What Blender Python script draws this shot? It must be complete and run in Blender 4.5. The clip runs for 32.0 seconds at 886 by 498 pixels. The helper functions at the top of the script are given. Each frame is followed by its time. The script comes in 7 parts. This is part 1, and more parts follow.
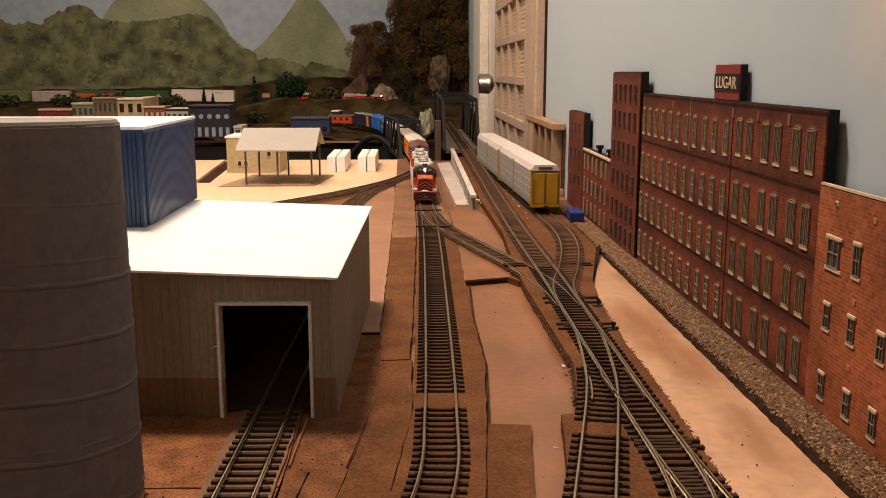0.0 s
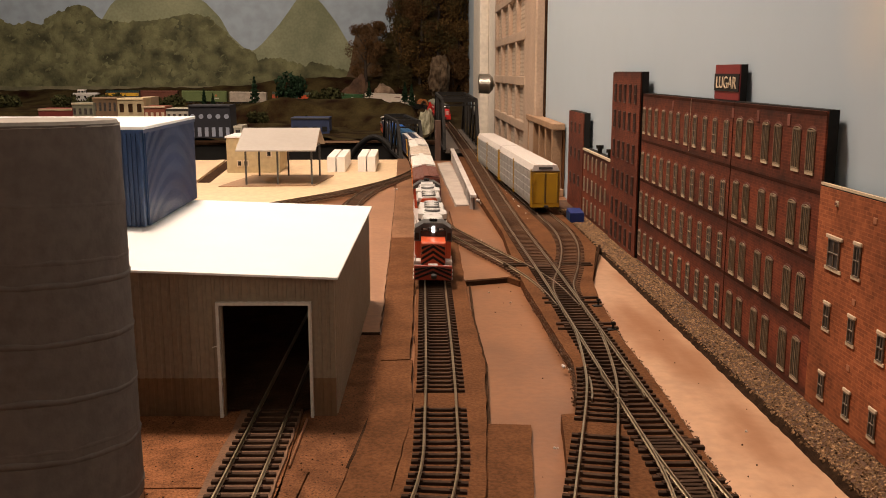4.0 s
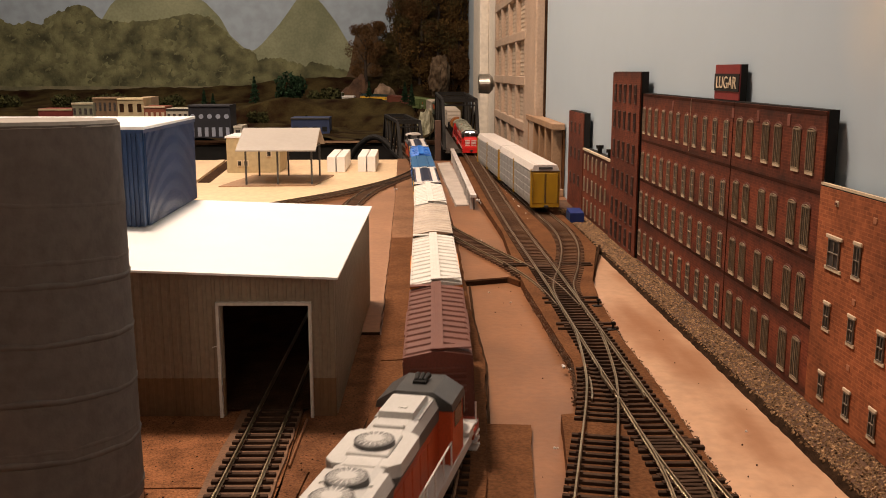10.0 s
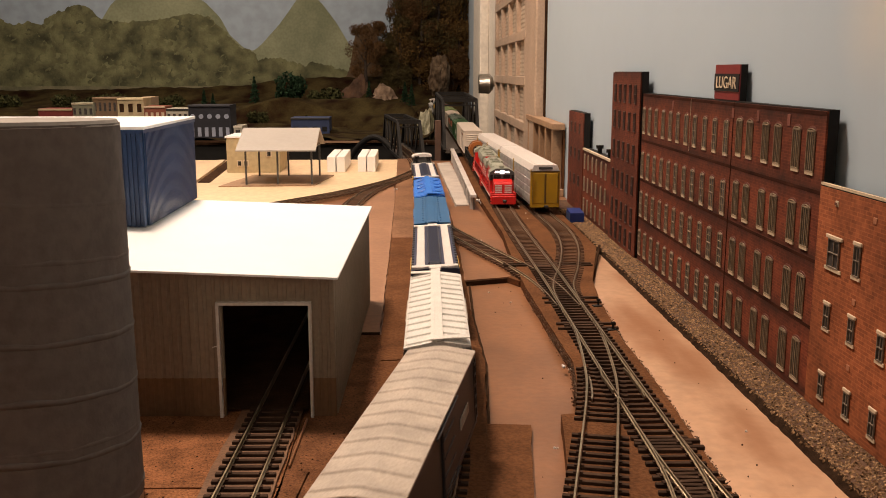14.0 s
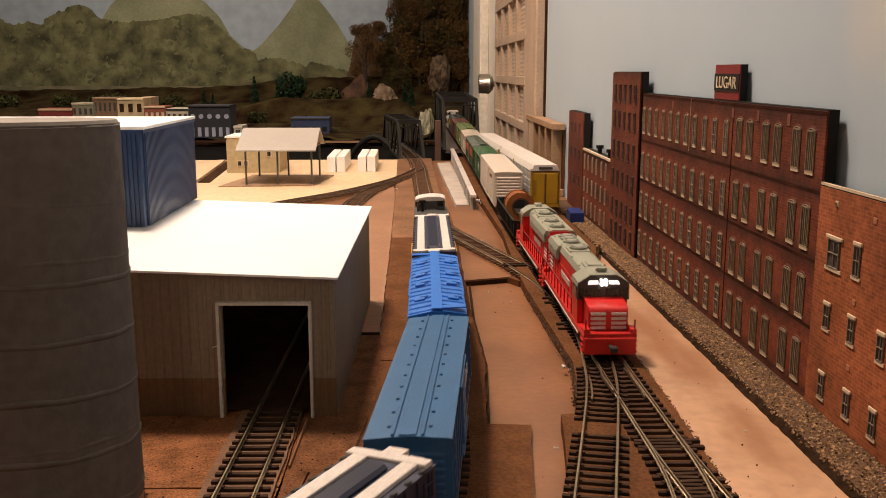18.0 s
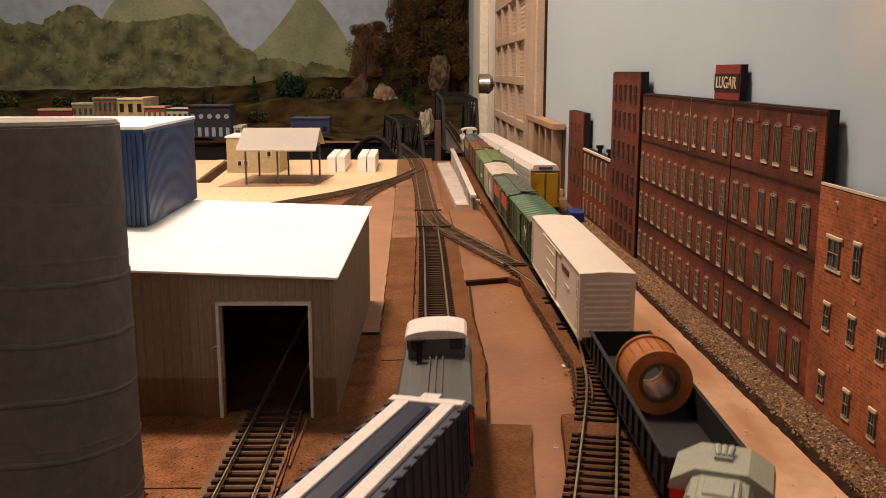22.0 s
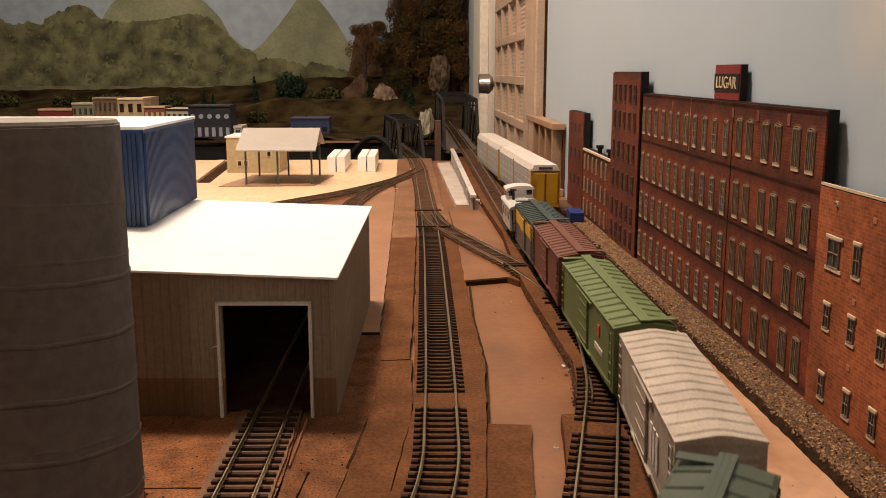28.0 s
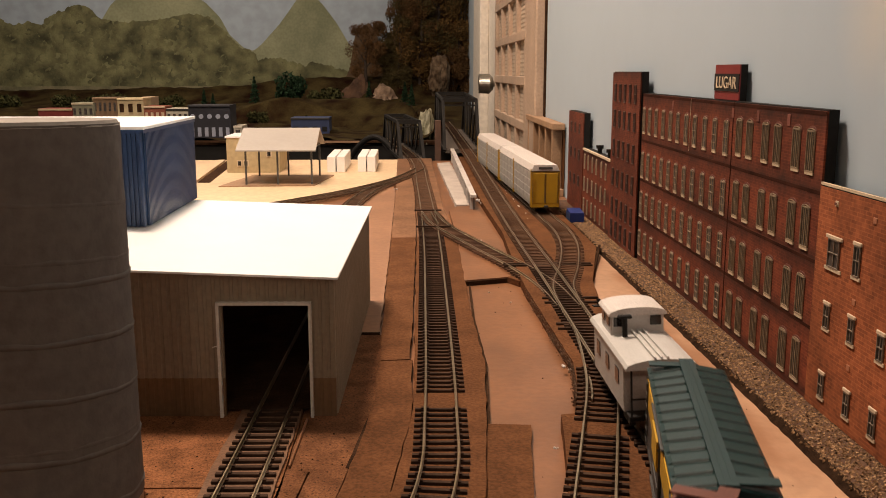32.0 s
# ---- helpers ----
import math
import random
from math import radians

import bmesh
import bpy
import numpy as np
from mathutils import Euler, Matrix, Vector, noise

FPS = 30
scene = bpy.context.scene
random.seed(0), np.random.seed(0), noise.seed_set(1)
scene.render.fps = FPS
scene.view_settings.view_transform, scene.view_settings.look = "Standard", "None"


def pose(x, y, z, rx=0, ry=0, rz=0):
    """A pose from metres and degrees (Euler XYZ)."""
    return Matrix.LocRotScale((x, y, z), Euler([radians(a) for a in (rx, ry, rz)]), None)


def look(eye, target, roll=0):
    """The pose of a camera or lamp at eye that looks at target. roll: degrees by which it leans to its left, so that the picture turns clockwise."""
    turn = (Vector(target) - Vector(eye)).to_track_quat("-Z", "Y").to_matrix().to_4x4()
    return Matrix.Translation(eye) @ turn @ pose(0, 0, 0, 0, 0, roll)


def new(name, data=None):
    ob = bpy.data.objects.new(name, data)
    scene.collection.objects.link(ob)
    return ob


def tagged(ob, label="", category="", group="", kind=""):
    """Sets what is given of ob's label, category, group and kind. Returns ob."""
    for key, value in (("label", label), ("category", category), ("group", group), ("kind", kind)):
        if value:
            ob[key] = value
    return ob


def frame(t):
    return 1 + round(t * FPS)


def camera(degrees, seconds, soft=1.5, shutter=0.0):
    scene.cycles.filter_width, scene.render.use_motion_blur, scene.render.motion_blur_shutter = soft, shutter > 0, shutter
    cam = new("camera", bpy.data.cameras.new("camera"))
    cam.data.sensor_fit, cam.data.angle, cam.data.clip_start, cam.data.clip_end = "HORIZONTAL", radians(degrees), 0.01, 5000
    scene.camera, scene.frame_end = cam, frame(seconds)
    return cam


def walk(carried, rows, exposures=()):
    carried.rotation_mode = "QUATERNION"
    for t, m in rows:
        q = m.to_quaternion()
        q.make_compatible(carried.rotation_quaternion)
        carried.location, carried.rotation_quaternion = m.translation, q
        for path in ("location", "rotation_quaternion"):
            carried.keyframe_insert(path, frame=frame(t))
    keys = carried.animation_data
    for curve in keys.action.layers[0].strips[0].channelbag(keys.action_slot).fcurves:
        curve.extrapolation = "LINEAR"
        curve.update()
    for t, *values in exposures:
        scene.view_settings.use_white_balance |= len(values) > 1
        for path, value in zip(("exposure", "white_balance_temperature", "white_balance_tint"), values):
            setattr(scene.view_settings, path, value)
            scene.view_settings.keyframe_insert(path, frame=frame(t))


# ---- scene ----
cam = camera(51.36, 32.0, soft=0.95, shutter=0.5)
EYE = pose(0, 0, 0.192, 79.1, 0, -1.86)
walk(cam, [(0.0, EYE), (32.0, EYE)])

# ---- light ----
world = bpy.data.worlds.new("room_world")
world.use_nodes = True
world.node_tree.nodes["Background"].inputs[0].default_value = (1.0, 0.72, 0.48, 1)
world.node_tree.nodes["Background"].inputs[1].default_value = 0.05
scene.world = world
scene.view_settings.exposure = 0.0


def lamp(name, at, target, watts, size, col=(1.0, 0.77, 0.60)):
    data = bpy.data.lights.new(name, "AREA")
    data.shape, data.size, data.energy, data.color = "DISK", size, watts, col
    ob = new(name, data)
    ob.matrix_world = look(at, target)
    return ob


lamp("ceiling_bulb_a", (-0.30, 0.92, 1.42), (-0.28, 0.94, 0), 32, 0.22)
# unseen fill added behind the camera for faces turned this way
lamp("ceiling_bulb_b", (-0.10, -1.50, 1.40), (-0.05, 0.4, 0.1), 4.6, 0.30)
# extra lamp, out of view, added to brighten the backdrop
lamp("ceiling_bulb_c", (-0.95, 2.75, 1.35), (-0.7, 3.3, 0.1), 17, 0.14)
# added lamp with no known fixture, lifts the yard apron
lamp("ceiling_bulb_d", (-0.50, 1.75, 1.42), (-0.50, 1.75, 0), 11, 0.22)

# ---- materials ----
def M(name, col, rough=0.6, metal=0.0, var=0.18, scale=60.0, bump=0.15, col2=None, stain=0.0, island=False, spec=0.5):
    """A paint or plain surface with coarse stains and fine grain."""
    m = bpy.data.materials.new(name)
    m.use_nodes = True
    nt = m.node_tree
    b = nt.nodes["Principled BSDF"]
    b.inputs["Roughness"].default_value, b.inputs["Metallic"].default_value = rough, metal
    b.inputs["Specular IOR Level"].default_value = spec
    tc = nt.nodes.new("ShaderNodeTexCoord")
    src = tc.outputs["Object"]
    n1, n2 = nt.nodes.new("ShaderNodeTexNoise"), nt.nodes.new("ShaderNodeTexNoise")
    n1.inputs["Scale"].default_value, n1.inputs["Detail"].default_value = scale, 6
    n2.inputs["Scale"].default_value, n2.inputs["Detail"].default_value = scale * 14, 4
    for n in (n1, n2):
        nt.links.new(src, n.inputs["Vector"])
    ramp = nt.nodes.new("ShaderNodeValToRGB")
    c = Vector(col)
    lo = c * (1 - var)
    hi = Vector(col2) if col2 else c * (1 + var * 0.8)
    ramp.color_ramp.elements[0].position, ramp.color_ramp.elements[1].position = 0.32, 0.68
    ramp.color_ramp.elements[0].color, ramp.color_ramp.elements[1].color = (*lo, 1), (*[min(1, v) for v in hi], 1)
    nt.links.new(n1.outputs["Fac"], ramp.inputs[0])
    mix = nt.nodes.new("ShaderNodeMix")
    mix.data_type, mix.blend_type = "RGBA", "MULTIPLY"
    mix.inputs[0].default_value = min(1.0, 0.35 + stain)
    nt.links.new(ramp.outputs[0], mix.inputs[6])
    r2 = nt.nodes.new("ShaderNodeValToRGB")
    r2.color_ramp.elements[0].position, r2.color_ramp.elements[1].position = 0.35, 0.62
    r2.color_ramp.elements[0].color = (0.55, 0.55, 0.55, 1)
    nt.links.new(n2.outputs["Fac"], r2.inputs[0])
    nt.links.new(r2.outputs[0], mix.inputs[7])
    out = mix.outputs[2]
    if island:
        geo = nt.nodes.new("ShaderNodeObjectInfo")
        hs = nt.nodes.new("ShaderNodeHueSaturation")
        mp = nt.nodes.new("ShaderNodeMapRange")
        mp.inputs[3].default_value, mp.inputs[4].default_value = 0.75, 1.2
        nt.links.new(geo.outputs["Random"], mp.inputs[0])
        nt.links.new(mp.outputs[0], hs.inputs["Value"])
        nt.links.new(out, hs.inputs["Color"])
        out = hs.outputs[0]
    nt.links.new(out, b.inputs["Base Color"])
    if bump:
        bp = nt.nodes.new("ShaderNodeBump")
        bp.inputs["Strength"].default_value, bp.inputs["Distance"].default_value = bump, 0.0006
        nt.links.new(n2.outputs["Fac"], bp.inputs["Height"])
        nt.links.new(bp.outputs[0], b.inputs["Normal"])
    return m


def glow(name, col, strength):
    m = bpy.data.materials.new(name)
    m.use_nodes = True
    b = m.node_tree.nodes["Principled BSDF"]
    b.inputs["Base Color"].default_value = (*col, 1)
    b.inputs["Emission Color"].default_value, b.inputs["Emission Strength"].default_value = (*col, 1), strength
    return m


CORK = M("cork_sheet", (0.136, 0.058, 0.025), 0.9, 0, 0.24, 38, 1.0, stain=0.40, spec=0.06)
# dark cork, also used where shade is put in as colour
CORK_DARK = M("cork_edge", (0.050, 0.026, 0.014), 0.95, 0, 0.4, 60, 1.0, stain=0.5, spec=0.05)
TAN = M("tan_painted_board", (0.242, 0.106, 0.047), 0.36, 0, 0.20, 13, 0.25)
TAN_EAST = M("worn_tan_board", (0.53, 0.322, 0.200), 0.34, 0, 0.14, 9, 0.3)
TAN_PALE = M("pale_board", (0.72, 0.53, 0.33), 0.5, 0, 0.08, 8, 0.1)
EARTH = M("red_brown_cork", (0.27, 0.112, 0.049), 0.9, 0, 0.35, 70, 1.2, stain=0.65, spec=0.06)
BLACK = M("matt_black", (0.012, 0.011, 0.010), 0.7, 0, 0.2, 60, 0.2, spec=0.25)
WALLBLUE = M("sky_blue_wall_paint", (0.41, 0.50, 0.575), 0.6, 0, 0.02, 2, 0.02, stain=-0.32)
CEIL = M("ceiling_white", (0.75, 0.72, 0.66), 0.8, 0, 0.05, 3, 0.1)
FLOOR = M("dark_floor", (0.05, 0.04, 0.035), 0.8, 0, 0.2, 6, 0.2)
RAIL = M("nickel_rail", (0.44, 0.345, 0.225), 0.32, 0.9, 0.2, 40, 0.1)
RAIL_DULL = M("dull_rail", (0.22, 0.155, 0.10), 0.5, 0.6, 0.2, 40, 0.1)
TIE = M("black_plastic_tie", (0.048, 0.027, 0.017), 0.85, 0, 0.4, 60, 0.2, island=True, spec=0.08)
TIE_BROWN = M("brown_tie", (0.108, 0.058, 0.033), 0.8, 0, 0.3, 60, 0.3, island=True, spec=0.15)
WHITE_ROOF = M("white_styrene", (0.95, 0.95, 0.95), 0.4, 0, 0.02, 20, 0.05, stain=-0.32)
nodes = WHITE_ROOF.node_tree.nodes
seep, both = nodes.new("ShaderNodeBsdfTranslucent"), nodes.new("ShaderNodeMixShader")
both.inputs[0].default_value = 0.42
WHITE_ROOF.node_tree.links.new(nodes["Principled BSDF"].outputs[0], both.inputs[1])
WHITE_ROOF.node_tree.links.new(seep.outputs[0], both.inputs[2])
WHITE_ROOF.node_tree.links.new(both.outputs[0], nodes["Material Output"].inputs[0])
WAREHOUSE = M("grey_beige_siding", (0.27, 0.215, 0.150), 0.55, 0, 0.10, 20, 0.1)
WH_TRIM = M("white_trim", (0.70, 0.66, 0.60), 0.5, 0, 0.08, 30, 0.1)
nt_roof = WHITE_ROOF.node_tree
tl, mx_roof = nt_roof.nodes.new("ShaderNodeBsdfTranslucent"), nt_roof.nodes.new("ShaderNodeMixShader")
tl.inputs[0].default_value = (0.9, 0.85, 0.78, 1)
mx_roof.inputs[0].default_value = 0.11
nt_roof.links.new(nt_roof.nodes["Principled BSDF"].outputs[0], mx_roof.inputs[1])
nt_roof.links.new(tl.outputs[0], mx_roof.inputs[2])
nt_roof.links.new(mx_roof.outputs[0], nt_roof.nodes["Material Output"].inputs[0])
SILO_M = M("grey_paper_concrete", (0.138, 0.119, 0.104), 0.85, 0, 0.16, 12, 0.8, stain=0.1)
SILO_TOP = M("pale_silo_lid", (0.27, 0.24, 0.205), 0.7, 0, 0.08, 20, 0.1)
WAREHOUSE_BASE = M("brown_stained_siding", (0.190, 0.108, 0.052), 0.6, 0, 0.14, 20, 0.1)
BLUE = M("blue_siding", (0.021, 0.053, 0.135), 0.35, 0, 0.15, 20, 0.1)
BRICK_DARK = M("dark_red_brick", (0.16, 0.045, 0.028), 0.75, 0, 0.25, 55, 0.4)
GRAVEL = M("tan_gravel", (0.10, 0.048, 0.022), 0.85, 0, 0.4, 90, 0.8)
WOOD = M("raw_pine", (0.34, 0.205, 0.115), 0.6, 0, 0.15, 30, 0.3)
WOOD_TAN = M("tan_painted_wood", (0.46, 0.34, 0.25), 0.6, 0, 0.1, 15, 0.2)
DOORWHITE = M("cream_door_paint", (0.80, 0.74, 0.65), 0.45, 0, 0.05, 6, 0.1)
STEEL = M("brushed_steel", (0.55, 0.52, 0.47), 0.3, 1.0, 0.1, 60, 0.05)


def painted_cloud(mat, centre, reach, col):
    """Adds a soft cloud painted on a wall round a point."""
    nt = mat.node_tree
    b = nt.nodes["Principled BSDF"]
    src = b.inputs["Base Color"].links[0].from_socket
    tc, sub, ln = nt.nodes.new("ShaderNodeTexCoord"), nt.nodes.new("ShaderNodeVectorMath"), nt.nodes.new("ShaderNodeVectorMath")
    sub.operation, ln.operation = "SUBTRACT", "LENGTH"
    sub.inputs[1].default_value = centre
    nt.links.new(tc.outputs["Object"], sub.inputs[0])
    nt.links.new(sub.outputs[0], ln.inputs[0])
    mp, no, mu, mx = nt.nodes.new("ShaderNodeMapRange"), nt.nodes.new("ShaderNodeTexNoise"), nt.nodes.new("ShaderNodeMath"), nt.nodes.new("ShaderNodeMix")
    mp.inputs[1].default_value, mp.inputs[2].default_value, mp.inputs[3].default_value, mp.inputs[4].default_value = 0.0, reach, 1.6, 0.0
    no.inputs["Scale"].default_value, no.inputs["Detail"].default_value = 14, 6
    nt.links.new(tc.outputs["Object"], no.inputs["Vector"])
    mu.operation, mu.use_clamp = "MULTIPLY", True
    nt.links.new(ln.outputs["Value"], mp.inputs[0])
    nt.links.new(mp.outputs[0], mu.inputs[0])
    nt.links.new(no.outputs["Fac"], mu.inputs[1])
    mx.data_type = "RGBA"
    mx.inputs[7].default_value = (*col, 1)
    nt.links.new(mu.outputs[0], mx.inputs[0])
    nt.links.new(src, mx.inputs[6])
    nt.links.new(mx.outputs[2], b.inputs["Base Color"])


painted_cloud(WALLBLUE, (0.236, 0.474, 0.226), 0.050, (0.54, 0.56, 0.55))


def smears(mat, col, scale, stretch_xyz, lo, hi, turn=0.0):
    """Adds long soft stains to a board's paint."""
    nt = mat.node_tree
    b = nt.nodes["Principled BSDF"]
    src = b.inputs["Base Color"].links[0].from_socket
    tc, mp, no = nt.nodes.new("ShaderNodeTexCoord"), nt.nodes.new("ShaderNodeMapping"), nt.nodes.new("ShaderNodeTexNoise")
    mp.inputs["Scale"].default_value, mp.inputs["Rotation"].default_value = stretch_xyz, (0, 0, turn)
    no.inputs["Scale"].default_value, no.inputs["Detail"].default_value = scale, 5
    rg, mx = nt.nodes.new("ShaderNodeMapRange"), nt.nodes.new("ShaderNodeMix")
    rg.inputs[1].default_value, rg.inputs[2].default_value = lo, hi
    mx.data_type = "RGBA"
    mx.inputs[7].default_value = (*col, 1)
    nt.links.new(tc.outputs["Object"], mp.inputs["Vector"])
    nt.links.new(mp.outputs[0], no.inputs["Vector"])
    nt.links.new(no.outputs["Fac"], rg.inputs[0])
    nt.links.new(rg.outputs[0], mx.inputs[0])
    nt.links.new(src, mx.inputs[6])
    nt.links.new(mx.outputs[2], b.inputs["Base Color"])


smears(TAN_EAST, (0.30, 0.145, 0.075), 22, (1.0, 0.28, 1.0), 0.46, 0.66, 0.12)
smears(TAN, (0.15, 0.066, 0.030), 18, (1.0, 0.5, 1.0), 0.46, 0.68)


smears(EARTH, (0.030, 0.014, 0.008), 620, (1, 1, 1), 0.60, 0.70)
smears(CORK, (0.050, 0.022, 0.011), 700, (1, 1, 1), 0.64, 0.76)


# ---- building helpers ----
def bx(bm, cx, cy, cz, sx, sy, sz, bevel=0.0, rz=0.0):
    """A block centred in x and y that stands on cz."""
    m = Matrix.Translation((cx, cy, cz + sz / 2)) @ Matrix.Rotation(rz, 4, "Z") @ Matrix.Diagonal((sx, sy, sz, 1))
    made = bmesh.ops.create_cube(bm, size=1, matrix=m)["verts"]
    if bevel:
        edges = list({e for v in made for e in v.link_edges})
        bmesh.ops.bevel(bm, geom=edges, offset=bevel, segments=1, affect="EDGES", profile=0.5)


def cyl(bm, p, q, r, r2=None, n=12):
    p, q = Vector(p), Vector(q)
    d = q - p
    m = Matrix.Translation((p + q) / 2) @ d.to_track_quat("Z", "Y").to_matrix().to_4x4()
    bmesh.ops.create_cone(bm, cap_ends=True, segments=n, radius1=r, radius2=r if r2 is None else r2, depth=d.length, matrix=m)


def poly(bm, pts, z0, z1):
    """A slab with the outline pts (counter-clockwise) from z0 to z1."""
    lo = [bm.verts.new((x, y, z0)) for x, y in pts]
    hi = [bm.verts.new((x, y, z1)) for x, y in pts]
    bm.faces.new(hi)
    bm.faces.new(lo[::-1])
    for i in range(len(pts)):
        j = (i + 1) % len(pts)
        bm.faces.new((lo[i], lo[j], hi[j], hi[i]))


def prism(bm, profile, x0, x1, axis="x"):
    """Sweeps a closed outline (pairs) along x (pairs are y, z) or along y (pairs are x, z)."""
    def at(v, a, b):
        return (v, a, b) if axis == "x" else (a, v, b)
    p = [bm.verts.new(at(x0, a, b)) for a, b in profile]
    q = [bm.verts.new(at(x1, a, b)) for a, b in profile]
    bm.faces.new(p)
    bm.faces.new(q[::-1])
    for i in range(len(profile)):
        j = (i + 1) % len(profile)
        bm.faces.new((p[j], p[i], q[i], q[j]))
    bmesh.ops.recalc_face_normals(bm, faces=bm.faces[:])


def mesh(name, bm, mat, smooth=False):
    data = bpy.data.meshes.new(name)
    bm.to_mesh(data)
    bm.free()
    data.materials.append(mat)
    if smooth:
        for p in data.polygons:
            p.use_smooth = True
    return data


def part(name, bm, mat, parent, label="", at=None, smooth=False):
    ob = new(name, mesh(name, bm, mat, smooth) if isinstance(bm, bmesh.types.BMesh) else bm)
    ob.parent = parent
    if at is not None:
        ob.matrix_basis = at
    if label:
        ob["label"] = label
    return ob


def thing(name, m, label, category, group="", kind=""):
    ob = new(name)
    ob.empty_display_size = 0.02
    ob.matrix_world = m
    return tagged(ob, label, category, group, kind)


def solid(name, bm, mat, label, category="", kind="", smooth=False, group=""):
    return tagged(new(name, mesh(name, bm, mat, smooth)), label, category, group, kind)


B = bmesh.new
POOL = {}


def pooled(key, make, mat, smooth=False):
    """One mesh for all pieces that look alike."""
    if key not in POOL:
        bm = B()
        make(bm)
        POOL[key] = mesh(key, bm, mat, smooth)
    return POOL[key]


# ---- the room ----
def room():
    bm = B(); bx(bm, -1.2, 1.2, -1.0, 4.4, 6.4, 0.05)
    solid("floor", bm, FLOOR, "dark floor of the train room", kind="structure")
    bm = B(); bx(bm, -1.2, 1.2, 1.50, 4.4, 6.4, 0.05)
    solid("ceiling", bm, CEIL, "white painted room ceiling", kind="structure")
    bm = B(); bx(bm, 0.286, 1.2, -0.95, 0.1, 6.4, 2.45)
    solid("wall_east", bm, WALLBLUE, "pale sky-blue painted room wall behind the factories", kind="structure")
    bm = B(); bx(bm, -3.25, 1.2, -0.95, 0.1, 6.4, 2.45)
    solid("wall_west", bm, WALLBLUE, "pale blue painted room wall", kind="structure")
    bm = B(); bx(bm, -1.45, 4.15, -0.95, 3.39, 0.1, 2.45)
    solid("wall_north", bm, M("painted_sky", (0.29, 0.36, 0.43), 0.7, 0, 0.03, 1.5, 0.02), "room wall painted as a grey-blue sky", kind="structure")
    bm = B(); bx(bm, -1.45, -1.95, -0.95, 3.39, 0.1, 2.45)
    solid("wall_south", bm, CEIL, "plain pale room wall", kind="structure")


# ---- benchwork and ground sheets ----
def benchwork():
    bm = B(); poly(bm, [(-1.3, -0.5), (0.2358, -0.5), (0.2358, 2.02), (-1.3, 2.02)], -0.03, 0.0)
    solid("ground", bm, TAN, "tan painted plywood layout top", kind="structure")
    bm = B(); bx(bm, -0.53, 2.03, -0.9, 1.54, 0.012, 0.895)
    solid("fascia_near", bm, BLACK, "black skirt below the layout edge", kind="structure")
    bm = B(); bx(bm, -1.4, 2.66, -0.9, 3.28, 0.012, 0.885)
    solid("fascia_far", bm, BLACK, "black skirt below the far shelf", kind="structure")
    bm = B(); bx(bm, -1.4, 2.655, -0.007, 3.28, 0.03, 0.005)
    solid("trim_far", bm, CORK_DARK, "dark edge strip of the far shelf", kind="structure")
    bm = B(); bx(bm, -0.225, 2.638, -0.007, 0.19, 0.004, 0.005)
    solid("trim_far_pale", bm, WOOD, "pale edge strip on the far shelf front", kind="structure")
    # yard apron, paler board towards the shed
    bm = B(); poly(bm, [(-1.2, 0.80), (-0.20, 0.80), (-0.18, 1.33), (-0.10, 1.45), (-0.03, 1.60), (0.0, 1.80), (-0.03, 2.019), (-1.2, 2.019)], 0.0, 0.003)
    solid("pavement", bm, TAN_PALE, "pale tan board apron of the yard", kind="structure")


room()
benchwork()


# ---- the two railway lines ----
def catmull(pts, step=0.004):
    pts = [Vector(p) for p in pts]
    ext = [pts[0] * 2 - pts[1], *pts, pts[-1] * 2 - pts[-2]]
    out = []
    for i in range(1, len(ext) - 2):
        a, b, c, d = ext[i - 1:i + 3]
        n = max(2, int((c - b).length / step))
        for k in range(n):
            t = k / n
            out.append(0.5 * ((2 * b) + (c - a) * t + (2 * a - 5 * b + 4 * c - d) * t * t + (3 * b - a - 3 * c + d) * t ** 3))
    out.append(pts[-1])
    return out


class Line:
    """A line of track: points by their distance along it. The distance is pinned at one point."""

    def __init__(self, pts, pin, s_pin):
        self.p = np.array([tuple(v) for v in pts])
        d = np.linalg.norm(np.diff(self.p, axis=0), axis=1)
        self.s = np.concatenate(([0.0], np.cumsum(d)))
        k = int(np.argmin(np.linalg.norm(self.p - np.array(pin), axis=1)))
        self.s += s_pin - self.s[k]

    def at(self, s):
        q = [float(np.interp(s, self.s, self.p[:, i])) for i in range(3)]
        if s < self.s[0]:
            d = self.p[0] - self.p[3]
            q = list(self.p[0] + d / np.linalg.norm(d) * (self.s[0] - s))
        if s > self.s[-1]:
            d = self.p[-1] - self.p[-4]
            q = list(self.p[-1] + d / np.linalg.norm(d) * (s - self.s[-1]))
        return Vector(q)


def line_a():
    r, cx, cy, z = 0.457, 0.0137 - 0.457, 0.452, 0.0092
    arc = [Vector((cx + r * math.cos(-a), cy + r * math.sin(-a), z)) for a in np.linspace(1.75, 0.0, 90)]
    rest = [(0.0160, 0.55, z), (0.0183, 0.75, z), (0.0203, 1.0, z), (0.0190, 1.25, z), (0.0150, 1.55, z), (0.0102, 1.865, z),
            (-0.012, 2.15, z), (-0.055, 2.5, z), (-0.092, 2.85, z), (-0.190, 3.15, z), (-0.40, 3.22, z), (-0.8, 3.24, z), (-1.6, 3.24, z)]
    return Line(arc[:-1] + catmull([tuple(arc[-1]), *rest]), (0.0183, 0.75, z), 0.75)


